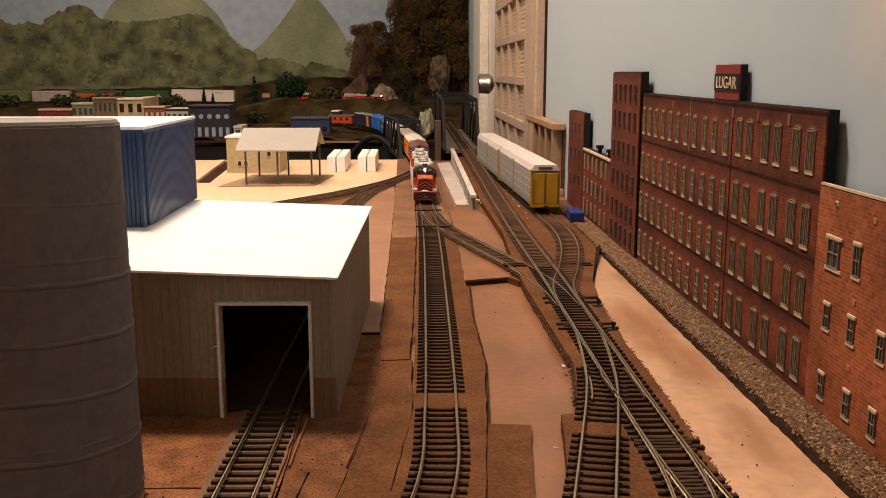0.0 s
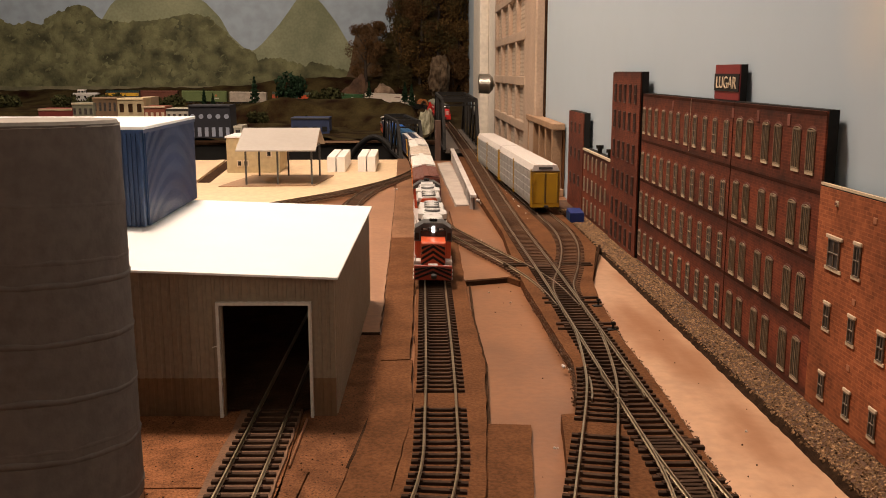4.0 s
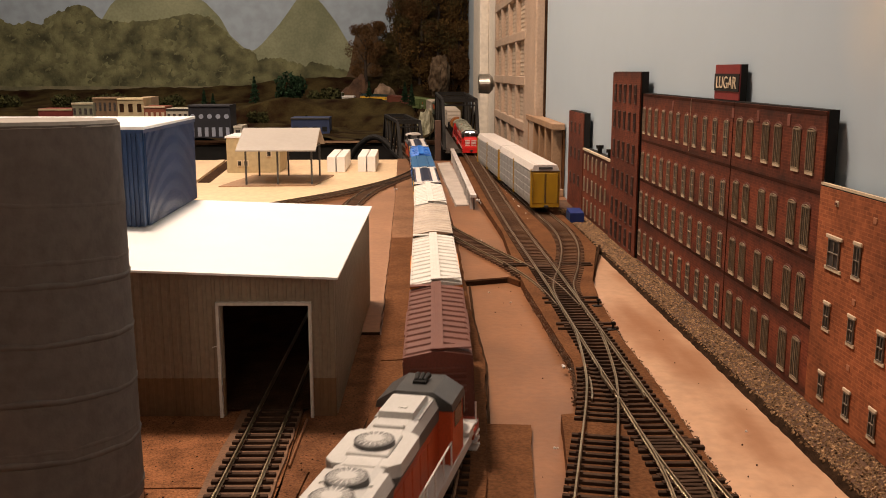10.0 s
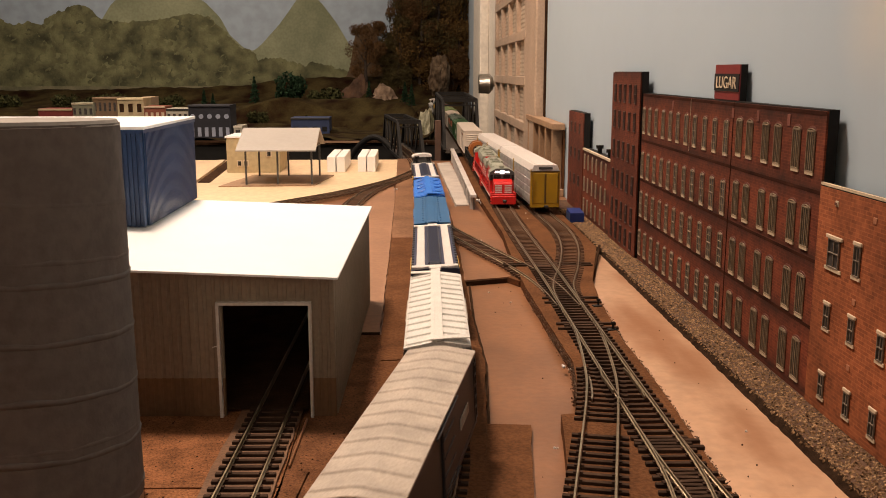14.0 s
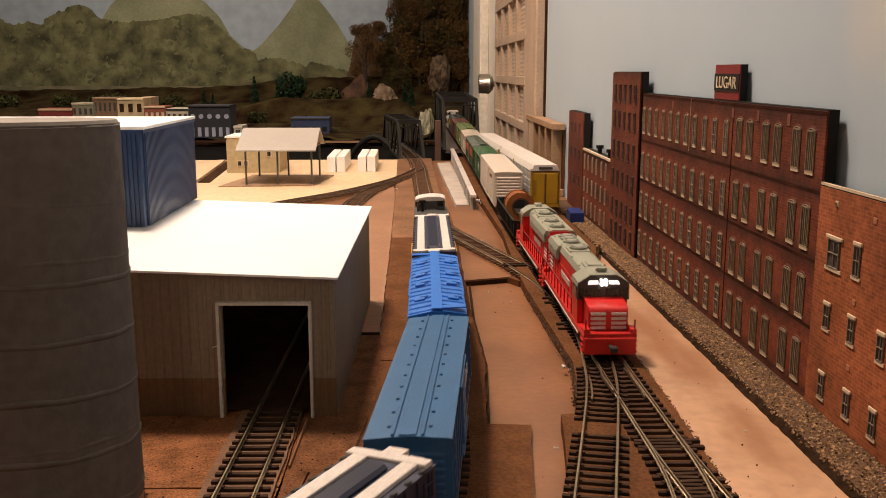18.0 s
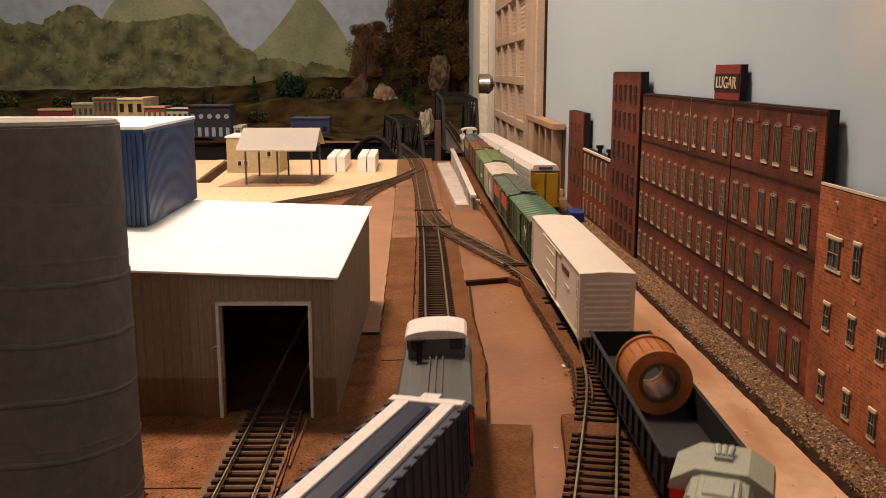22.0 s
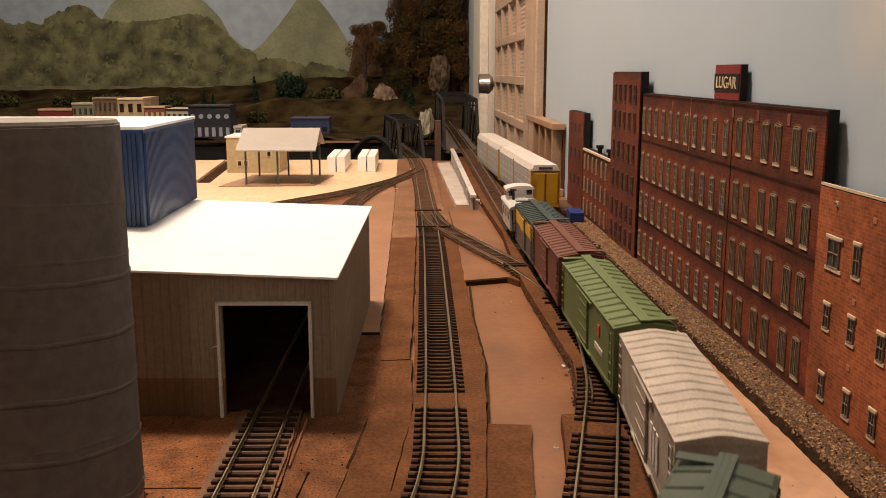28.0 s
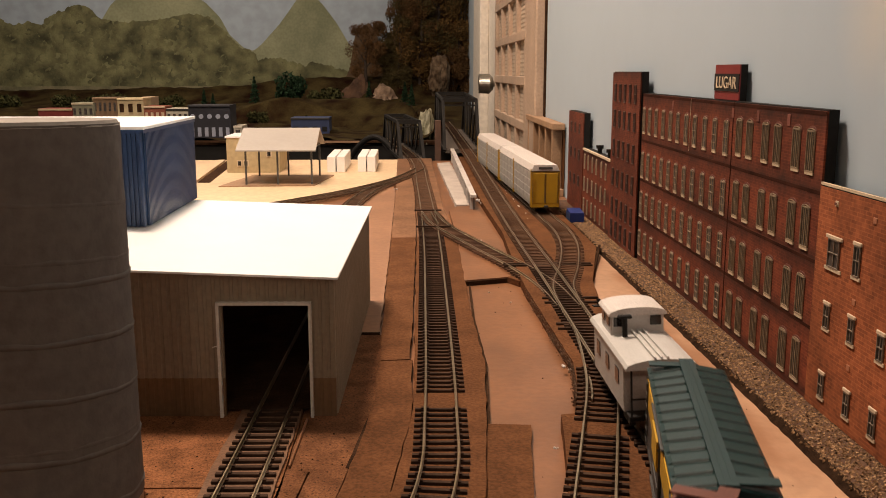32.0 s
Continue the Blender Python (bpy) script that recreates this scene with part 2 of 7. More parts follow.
def line_b():
    def z(s):
        return 0.013 + 0.018 * max(0.0, min(s, 4.45) - 1.3)
    r0, cx, cy = 0.457, 0.1236 - 0.457, 0.418
    arc = [Vector((cx + r0 * math.cos(-a), cy + r0 * math.sin(-a), 0.0)) for a in np.linspace(1.6, 0.0, 90)]
    pts = [(0.1236, 0.418), (0.1237, 0.55), (0.1238, 0.8), (0.1215, 1.05), (0.1218, 1.3), (0.1205, 1.7), (0.1180, 2.0), (0.1140, 2.3), (0.1085, 2.65), (0.098, 2.95),
           (0.06, 3.32), (0.0, 3.48), (-0.09, 3.60), (-0.2, 3.67), (-0.39, 3.70), (-0.8, 3.70), (-1.6, 3.70), (-3.0, 3.70)]
    flat = arc[:-1] + catmull([(x, y, 0.0) for x, y in pts], 0.01)
    ln = Line(flat, (0.1238, 0.8, 0.0), 0.8)
    ln.p[:, 2] = [z(s) for s in ln.s]
    return ln


LINE_A, LINE_B = line_a(), line_b()


def track(label, pts, top, dull=False, spacing=0.0078, near=True, skip=(), brown=False):
    """Two rails and their ties along the centre line pts; top is the height of the rail head."""
    pts = [Vector((p[0], p[1], p[2] if len(p) > 2 else top)) for p in pts]
    t = thing("railway_track", Matrix.Translation(pts[0]), label, "track")
    o = pts[0]
    dirs = []
    for i in range(len(pts)):
        d = pts[min(i + 1, len(pts) - 1)] - pts[max(i - 1, 0)]
        d.z = 0
        dirs.append(d.normalized())
    for side in (-1, 1):
        bm = B()
        prof = [(-0.0008, -0.0023), (0.0008, -0.0023), (0.0008, -0.0019), (0.0002, -0.0015), (0.00036, 0.0), (-0.00036, 0.0), (-0.0002, -0.0015), (-0.0008, -0.0019)]
        rings = []
        for p, d in zip(pts, dirs):
            n = Vector((-d.y, d.x, 0))
            c = p - o + n * side * 0.0088
            rings.append([bm.verts.new(c + n * a + Vector((0, 0, b))) for a, b in prof])
        for a, b in zip(rings, rings[1:]):
            for k in range(8):
                bm.faces.new((a[k], a[(k + 1) % 8], b[(k + 1) % 8], b[k]))
        part("rail", bm, RAIL_DULL if dull else RAIL, t)
    brown = brown or dull
    mat = TIE_BROWN if brown else TIE

    def tie_mesh(bm):
        bx(bm, 0, 0, -0.0044, 0.0026, 0.0288, 0.0021, 0.00015)
        for sgn in (-1, 1):
            for off in (-0.0019, 0.0019):
                bx(bm, 0, sgn * 0.0088 + off * 0.8, -0.0024, 0.0020, 0.0014, 0.0008)
    data = pooled("tie_dull" if brown else "tie", tie_mesh, mat)
    run, nxt, joined = 0.0, spacing / 2, B()
    rnd = random.Random(len(pts))
    for i in range(1, len(pts)):
        seg = (pts[i] - pts[i - 1]).length
        while nxt <= run + seg:
            q = pts[i - 1].lerp(pts[i], (nxt - run) / seg)
            nxt += spacing
            if any(a < q.y < b for a, b in skip):
                continue
            m = Matrix.Translation(q - o) @ Matrix.Rotation(math.atan2(dirs[i].y, dirs[i].x) + rnd.uniform(-0.015, 0.015), 4, "Z")
            if near and q.y < 1.3 and not (dull and q.y > 1.2):
                part("tie", data, None, t, at=m)
            else:
                bmesh.ops.create_cube(joined, size=1, matrix=m @ Matrix.Translation((0, 0, -0.0034)) @ Matrix.Diagonal((0.0034, 0.029, 0.0021, 1)))
        run += seg
    if joined.verts:
        tagged(part("tie_bed", joined, mat, t), kind="stuff")
    else:
        joined.free()
    return t


def stretch(line, s0, s1, step=0.012):
    return [line.at(s) for s in np.arange(s0, s1, step)]


# ---- rolling stock ----
def paint(name, col, rough=0.42, var=0.10):
    return M(name, col, rough, 0, var, 70, 0.12, stain=0.1)


COAL = paint("black_car_paint", (0.016, 0.015, 0.016), 0.5)
SILVER = M("silver_paint", (0.55, 0.535, 0.51), 0.35, 0, 0.06, 70, 0.04, stain=-0.15)
ORANGE_RED = paint("orange_red_paint", (0.52, 0.075, 0.018))
LOCO_RED = paint("bright_red_paint", (0.60, 0.018, 0.016), 0.35)
PILOT_RED = paint("dark_orange_red_paint", (0.30, 0.036, 0.014))
DARK_RED = paint("dark_red_paint", (0.16, 0.012, 0.012))
CAB_GREY = paint("mid_grey_cab_paint", (0.062, 0.061, 0.060), 0.35)
FAN_GREEN = paint("grey_green_fan", (0.20, 0.205, 0.175), 0.5, 0.2)
ROOF_GREY = M("grey_green_roof", (0.285, 0.290, 0.225), 0.42, 0, 0.06, 50, 0.05)
DARK_GREY = paint("dark_grey_paint", (0.07, 0.068, 0.065))
FAN_GREY = M("fan_grille", (0.34, 0.33, 0.32), 0.45, 0.2, 0.2, 80, 0.3)
# silver darkened to grey, so the hood's upper sides look shaded
SHOULDER = paint("grey_hood_shoulder", (0.11, 0.107, 0.10), 0.5)
WINDSHIELD = M("dull_windshield", (0.030, 0.017, 0.013), 0.25, 0, 0.2, 60, 0.05)
FAN_TOP = M("fan_top_mesh", (0.24, 0.235, 0.225), 0.6, 0.1, 0.4, 400, 0.4)
FAN_DARK = M("fan_dark_mesh", (0.125, 0.122, 0.118), 0.6, 0.2, 0.4, 400, 0.4)
BAR_GLOW = glow("dim_number_board", (1.0, 0.55, 0.30), 0.7)
WHITE_P = paint("white_paint", (0.66, 0.605, 0.565), 0.42, 0.06)
OXIDE = paint("oxide_brown_paint", (0.125, 0.036, 0.020), 0.6)
GALV = paint("pale_galvanised_roof", (0.66, 0.63, 0.58), 0.5)
CREAM = paint("weathered_cream_roof", (0.43, 0.355, 0.285), 0.6, 0.20)
BOX_ORANGE = paint("orange_boxcar_paint", (0.72, 0.25, 0.03))
NAVY = paint("navy_grey_roof", (0.022, 0.027, 0.062), 0.5)
NAVY_DARK = paint("dark_navy_panel", (0.014, 0.017, 0.040), 0.35)
STEELBLUE = paint("steel_blue_paint", (0.025, 0.111, 0.255))
BRIGHTBLUE = paint("bright_blue_paint", (0.022, 0.165, 0.62))
GREEN = M("dark_green_paint", (0.024, 0.076, 0.024), 0.42, 0, 0.08, 50, 0.06)
IVORY = M("ivory_car_paint", (0.57, 0.50, 0.425), 0.4, 0, 0.04, 14, 0.03, stain=-0.2)
GREEN_GREY = paint("grey_green_paint", (0.055, 0.076, 0.050))
LIGHT_GREEN = paint("apple_green_paint", (0.105, 0.145, 0.046), 0.6)
TEAL = paint("dark_teal_paint", (0.010, 0.034, 0.034), 0.3)
YELLOW = paint("yellow_paint", (0.62, 0.36, 0.03))
RACKYELLOW = paint("rack_yellow_paint", (0.44, 0.25, 0.012))
BEIGE_CAR = paint("weathered_grey_beige_paint", (0.36, 0.31, 0.25), 0.6, 0.2)
SPOOL = M("spool_wood", (0.36, 0.125, 0.034), 0.28, 0, 0.45, 40, 0.1, stain=0.1)
SPOOL_DARK = M("spool_dark_wood", (0.10, 0.045, 0.02), 0.6, 0, 0.25, 40, 0.3)
GLASS = M("dark_glass", (0.015, 0.014, 0.014), 0.12, 0, 0.1, 50, 0)
BOARD = glow("lit_board", (1.0, 0.95, 0.86), 1.3)
REAR_LIGHT = glow("hood_headlight", (1.0, 0.93, 0.84), 6)
HEADLIGHT = glow("headlight", (1.0, 0.95, 0.86), 14)
UNDER = M("grimy_underframe", (0.020, 0.017, 0.015), 0.7, 0, 0.3, 60, 0.3)


def truck(parent, x):
    """A bogie with its side frames, bolster and wheelsets; origin on the rail head."""
    gap = 0.0205

    def frame_mesh(bm):
        half = gap / 2
        for s in (-1, 1):
            bx(bm, 0, s * 0.0125, 0.0035, 2 * half + 0.008, 0.0022, 0.0028, 0.0004)
            for k in range(2):
                bx(bm, -half + gap * k, s * 0.0128, 0.0030, 0.0045, 0.0028, 0.0036, 0.0004)
            bx(bm, 0, s * 0.0126, 0.0022, 0.0085, 0.0024, 0.0045, 0.0004)
        bx(bm, 0, 0, 0.0045, 0.006, 0.024, 0.0035)
    fr = part("truck", pooled("truck_frame", frame_mesh, UNDER), None, parent, at=pose(x, 0, 0))

    def axle(bm):
        cyl(bm, (0, -0.009, 0), (0, 0.009, 0), 0.0011, n=8)
        for s in (-1, 1):
            cyl(bm, (0, s * 0.0076, 0), (0, s * 0.0098, 0), 0.0048, n=16)
            cyl(bm, (0, s * 0.0070, 0), (0, s * 0.0076, 0), 0.0055, n=16)
    data = pooled("wheelset", axle, RAIL_DULL)
    for k in range(2):
        part("wheelset", data, None, fr, at=pose(gap * (k - 0.5), 0, 0.0048))


def coupler(parent, x):
    def mk(bm):
        bx(bm, 0, 0, 0.0075, 0.012, 0.0028, 0.0025, 0.0004)
        bx(bm, 0.005, 0.0008, 0.0068, 0.004, 0.0048, 0.004, 0.0008)
    part("coupler", pooled("coupler", mk, UNDER), None, parent, at=pose(x, 0, 0, 0, 0, 0 if x > 0 else 180))


def bars(bm, x, side, z, w, h, n, y):
    """A line of lettering too small to read: n upright bars."""
    for k in range(n):
        bx(bm, x + w * (k + 0.5) / n - w / 2, side * y, z, w / n * 0.62, 0.0006, h)


def boxcar(label, length, body, roof, door, walk_mat=None, eave=0.0455, ribs=13, end=None, style="ridge", group="cars of the freight train",
           stripe=None, marks=(), door_w=0.026, outside_ribs=0, door_x=0.0, w=0.0330):
    """A freight house car: body, ribbed ends, sliding doors, panelled roof, ladders, underframe and trucks."""
    t = thing("boxcar", Matrix(), label, "boxcar", group)
    half = length / 2
    bm = B()
    bx(bm, 0, 0, 0.0105, length, w, eave - 0.0105, 0.0004)
    part("body", bm, body, t)
    for k in range(outside_ribs):
        x = -half + length * (k + 0.5) / outside_ribs
        for s in (-1, 1):
            part("rib", pooled("rib_%s_%d" % (body.name, eave * 1e5), lambda q: bx(q, 0, 0, 0.012, 0.0011, 0.0012, eave - 0.0125), body), None, t, at=pose(x, s * w / 2, 0))
    for s in (-1, 1):
        # corrugated ends, sills, corner posts
        bm = B()
        zz, n = eave - 0.018, 9
        prof = [(s * (half - 0.0004), 0.0125)]
        for k in range(n):
            for f, o in ((0.12, 0.0001), (0.30, 0.0008), (0.60, 0.0008), (0.80, 0.0001)):
                prof.append((s * (half + o), 0.0128 + zz * (k + f) / n))
        prof.append((s * (half - 0.0004), 0.0128 + zz))
        prism(bm, prof, -w * 0.42, w * 0.42, "y")
        part("end_wall", bm, body, t, "corrugated car end")
        bm = B(); bx(bm, 0, s * (w / 2 - 0.001), 0.0085, length, 0.0026, 0.0028, 0.0003)
        part("side_sill", bm, body, t)
        for e in (-1, 1):
            bm = B(); bx(bm, s * (half - 0.0009), e * w / 2, 0.0112, 0.0018, 0.0008, eave - 0.0125)
            part("corner_post", bm, body, t)
    peak = eave + (0.0026 if style == "ridge" else 0.0012)
    bm = B()
    ov, rings = w / 2 + 0.0007, []
    pitch = length / max(1, ribs)
    st = [(-half - 0.0006, 0.0)]
    for k in range(ribs):
        a = -half + pitch * k
        for f, o in ((0.14, 0.0), (0.19, 0.0009), (0.81, 0.0009), (0.86, 0.0)) if style == "ridge" and walk_mat else ((0.33, 0.0), (0.40, 0.0007), (0.58, 0.0007), (0.65, 0.0)):
            st.append((a + pitch * f, o if ribs > 1 else 0.0))
    st.append((half + 0.0006, 0.0))
    for x, o in st:
        rings.append([bm.verts.new((x, yy, zz)) for yy, zz in ((-ov, eave - 0.0010), (-ov, eave), (-ov * 0.90, eave + 0.0003 + o), (-ov * 0.12, peak + o), (ov * 0.12, peak + o), (ov * 0.90, eave + 0.0003 + o), (ov, eave), (ov, eave - 0.0010))])
    for a, b in zip(rings, rings[1:]):
        for k in range(8):
            bm.faces.new((a[k], b[k], b[(k + 1) % 8], a[(k + 1) % 8]))
    bm.faces.new(rings[0][::-1]); bm.faces.new(rings[-1])
    bmesh.ops.recalc_face_normals(bm, faces=bm.faces[:])
    part("roof", bm, roof, t, "panelled roof")
    if walk_mat and style == "flat":
        for s in (-1, 1):
            bm = B(); bx(bm, 0, s * 0.0058, peak - 0.0002, length, 0.0012, 0.0009, 0.0002)
            part("roof_seam", bm, walk_mat, t)
            for k in range(11):
                part("roof_stud", pooled("stud_" + walk_mat.name, lambda q: bx(q, 0, 0, 0, 0.0016, 0.0016, 0.0008, 0.0003), walk_mat), None, t, at=pose(-half + 0.010 + (length - 0.020) * k / 10, s * 0.0082, peak - 0.0004))
        bm = B(); bx(bm, 0, 0, peak - 0.0001, length, 0.0070, 0.0007, 0.0002)
        part("roof_plate", bm, walk_mat, t)
    elif walk_mat:
        bm = B()
        for s in (-1, 0, 1):
            bx(bm, 0, s * 0.00215, peak + 0.0012, length + 0.004, 0.0021, 0.0008)
        for s in (-1, 1):
            bx(bm, s * (half - 0.004), 0.0095 * s, peak + 0.0006, 0.006, 0.0145, 0.0007)
        part("roofwalk", bm, walk_mat, t, "running board")
    if style == "beam":
        bm = B()
        for s in (-1, 1):
            bx(bm, 0, s * 0.0102, peak - 0.0012, length, 0.0062, 0.0022, 0.0003)
            bx(bm, s * (half - 0.0035), 0, peak - 0.0010, 0.0055, 0.0330, 0.0022, 0.0003)
            bx(bm, s * (half + 0.0015), 0, peak - 0.0010, 0.0060, 0.0085, 0.0022, 0.0003)
        part("roof_beam", bm, WHITE_P, t, "white roof stripe")
        bm = B(); bx(bm, 0, 0, peak - 0.0010, length - 0.022, 0.0098, 0.0030, 0.0012)
        part("roof_panel", bm, NAVY_DARK, t, "raised navy roof panel")
        for k in range(18):
            for s in (-1, 1):
                part("roof_clip", pooled("roof_clip", lambda q: bx(q, 0, 0, 0, 0.0030, 0.0018, 0.0016, 0.0003), UNDER), None, t, at=pose(-half + 0.008 + (length - 0.016) * k / 17, s * 0.0162, eave - 0.0006))
    for s in (-1, 1):
        bm = B()
        bx(bm, door_x, s * (w / 2 + 0.0006), 0.0115, door_w, 0.0012, eave - 0.0140, 0.0003)
        for k in range(4):
            bx(bm, door_x, s * (w / 2 + 0.0013), 0.014 + (eave - 0.019) * k / 3.4, door_w * 0.92, 0.0006, 0.0008)
        bx(bm, door_x, s * (w / 2 + 0.0010), eave - 0.0030, door_w * 1.9, 0.0010, 0.0010)
        bx(bm, door_x, s * (w / 2 + 0.0010), 0.0102, door_w * 1.9, 0.0010, 0.0010)
        part("door", bm, door, t, "sliding side door")
        for e in (-1, 1):
            bm = B()
            for k in range(6):
                bx(bm, e * (half - 0.006), s * (w / 2 + 0.0009), 0.013 + (eave - 0.018) * k / 5, 0.0062, 0.0005, 0.0006)
            for q in (-1, 1):
                bx(bm, e * (half - 0.006) + q * 0.0030, s * (w / 2 + 0.0008), 0.012, 0.0006, 0.0005, eave - 0.015)
            part("ladder", bm, body, t)
        if stripe:
            for e in (-1, 1):
                bm = B()
                bx(bm, e * (half + door_w / 2) / 2, s * (w / 2 + 0.0002), stripe[1], half - door_w / 2 - 0.001, 0.0006, stripe[2])
                part("stripe", bm, stripe[0], t, "painted side stripe")
            if len(stripe) > 3:
                bm = B(); bx(bm, 0, s * (w / 2 + 0.0013), stripe[1], door_w * 0.9, 0.0014, stripe[2])
                part("stripe", bm, stripe[0], t, "painted side stripe")
    for k, (x, z, wd, h, n, mat) in enumerate(marks):
        for s in (-1, 1):
            bm = B()
            bars(bm, x * -s, s, z, wd, h, n, w / 2 + 0.0004)
            part("lettering", bm, mat, t)
    bm = B()
    bx(bm, 0, 0, 0.0065, length * 0.96, 0.007, 0.0035)
    bx(bm, 0.01, 0.008, 0.0035, 0.014, 0.008, 0.005, 0.0008)
    cyl(bm, (-0.02, -0.009, 0.006), (-0.004, -0.009, 0.006), 0.0030, n=10)
    part("underframe", bm, UNDER, t)
    for s in (-1, 1):
        truck(t, s * (half - 0.030))
        coupler(t, s * (half + 0.004))
    return t


def hatches(t, length, mat, z):
    for k in range(4):
        x = (-1.5 + k) * length * 0.17 * (1.25 if k in (0, 3) else 1.0)
        for s in (-1, 1):
            part("hatch", pooled("hatch_" + mat.name, lambda q: (bx(q, 0, 0, 0, 0.0098, 0.0066, 0.0014, 0.0004), bx(q, 0, 0.0030, 0.0010, 0.0030, 0.0050, 0.0009, 0.0003)), mat), None, t, at=pose(x, s * 0.0100, z, -s * 10))


def chevrons(bm, x, z0, z1, w, n, thick=0.0009):
    """Diagonal stripes that meet in the middle of a front."""
    for k in range(n):
        z = z0 + (z1 - z0) * (k + 0.15) / n
        h = (z1 - z0) / n * 0.5
        for s in (-1, 1):
            v = []
            for dx in (0, thick):
                for y, zz in ((0, z + 0.0058), (s * w, z - 0.001), (s * w, z + h - 0.001), (0, z + h + 0.0058)):
                    v.append(bm.verts.new((x + dx, y, min(z1, max(z0, zz)))))
            bm.faces.new(v[:4]); bm.faces.new(v[4:][::-1])
            for i in range(4):
                j = (i + 1) % 4
                bm.faces.new((v[i], v[j], v[4 + j], v[4 + i]))
    bmesh.ops.recalc_face_normals(bm, faces=bm.faces[:])


def loco(label, side_mat, roof_mat, cab_roof, front, group, fans, hood_end=-0.083, ahead=0.0905, behind=0.0905):
    """A four-axle road diesel: frame, hood, cab, low nose, fans, handrails, pilots and trucks. It faces +x. fans lists their places along the hood."""
    t = thing("diesel_locomotive", Matrix(), label, "locomotive", group)
    red = front == "bars"
    mid, span, wide0 = (ahead - behind) / 2, ahead + behind, hood_end + 0.003
    wide1 = max(fans[-3:]) + 0.010
    bm = B()
    tip = ahead if red else 0.0840
    bx(bm, (tip - behind) / 2, 0, 0.0135, tip + behind, 0.0340, 0.0028, 0.0004)
    part("walkway", bm, SILVER if not red else LOCO_RED, t)
    bm = B()
    for s in (-1, 1):
        bx(bm, mid, s * 0.0163, 0.0115, span - 0.036, 0.0012, 0.0048)
    part("side_sill", bm, SILVER if not red else LOCO_RED, t, "frame sill")
    bm = B()
    bx(bm, 0.0, 0, 0.0035, 0.052, 0.022, 0.0095, 0.0025)
    part("fuel_tank", bm, UNDER, t)
    # hood with wider radiator part
    bm = B()
    bx(bm, (hood_end + 0.043) / 2, 0, 0.0160, 0.041 - hood_end, 0.0205, 0.0268, 0.0006)
    for k in range(10):
        for s in (-1, 1):
            bx(bm, hood_end + 0.009 + k * (0.030 - hood_end) / 10, s * 0.0103, 0.0185, 0.0088, 0.0005, 0.0150, 0.0002)
    if red:
        bx(bm, (wide0 + wide1) / 2, 0, 0.0340, wide1 - wide0, 0.0262, 0.0088, 0.0016)
    part("hood", bm, side_mat, t)
    bm = B()
    if not red:
        prism(bm, [(-0.0128, 0.0345), (0.0128, 0.0345), (0.0136, 0.0424), (-0.0136, 0.0424)], wide0, wide1)
        prism(bm, [(-0.0110, 0.0365), (0.0110, 0.0365), (0.0140, 0.0424), (-0.0140, 0.0424)], fans[0] - 0.0150, fans[0] + 0.0130)
        prism(bm, [(-0.0106, 0.0365), (0.0106, 0.0365), (0.0108, 0.0424), (-0.0108, 0.0424)], hood_end + 0.0008, 0.0420)
        part("shoulder", bm, SHOULDER, t, "upper band of the hood, silver painted grey as in shadow")
        bm = B()
    prism(bm, [(-0.0108, 0.0424), (0.0108, 0.0424), (0.0092, 0.0462), (0.0062, 0.0474), (-0.0062, 0.0474), (-0.0092, 0.0462)], hood_end + 0.0008, 0.0420)
    prism(bm, [(-0.0136, 0.0424), (0.0136, 0.0424), (0.0118, 0.0466), (-0.0118, 0.0466)], wide0, wide1)
    if not red:
        a, b = fans[0] - 0.0170, fans[0] + 0.0150
        poly(bm, [(a, -0.0105), (a + 0.0035, -0.0140), (b - 0.0035, -0.0140), (b, -0.0105), (b, 0.0105), (b - 0.0035, 0.0140), (a + 0.0035, 0.0140), (a, 0.0105)], 0.0424, 0.0472)
        bx(bm, fans[0] + 0.0185, 0, 0.0472, 0.0026, 0.0125, 0.0013, 0.0004)
        prism(bm, [(0.0130, 0.0468), (0.0390, 0.0468), (0.0345, 0.0498), (0.0140, 0.0498)], -0.0072, 0.0072, "y")
        bx(bm, 0.0200, -0.0015, 0.0497, 0.0028, 0.0034, 0.0004)
    else:
        bx(bm, 0.0285, 0, 0.0468, 0.018, 0.0135, 0.0018, 0.0006)
        bx(bm, 0.0285, 0, 0.0484, 0.012, 0.0095, 0.0010, 0.0004)
    bx(bm, fans[0], 0, 0.0468, 0.020, 0.0160, 0.0014, 0.0005)
    for q in (-1, 1):
        for x in (hood_end + 0.008, hood_end + 0.043, -0.005, 0.024):
            bx(bm, x, q * 0.0088, 0.0462, 0.0012, 0.0012, 0.0010)
    bx(bm, fans[0] - 0.0185, 0, 0.0472, 0.0010, 0.0120, 0.0005)
    bx(bm, hood_end + 0.006, 0, 0.0472, 0.0010, 0.0120, 0.0005)
    part("hood_roof", bm, roof_mat, t)
    for s in (-1, 1) if not red else ():
        bm = B(); bx(bm, 0.0265, s * 0.0088, 0.0462, 0.0230, 0.0012, 0.0007)
        part("roof_grille", bm, FAN_GREY, t, "thin grey roof grille")
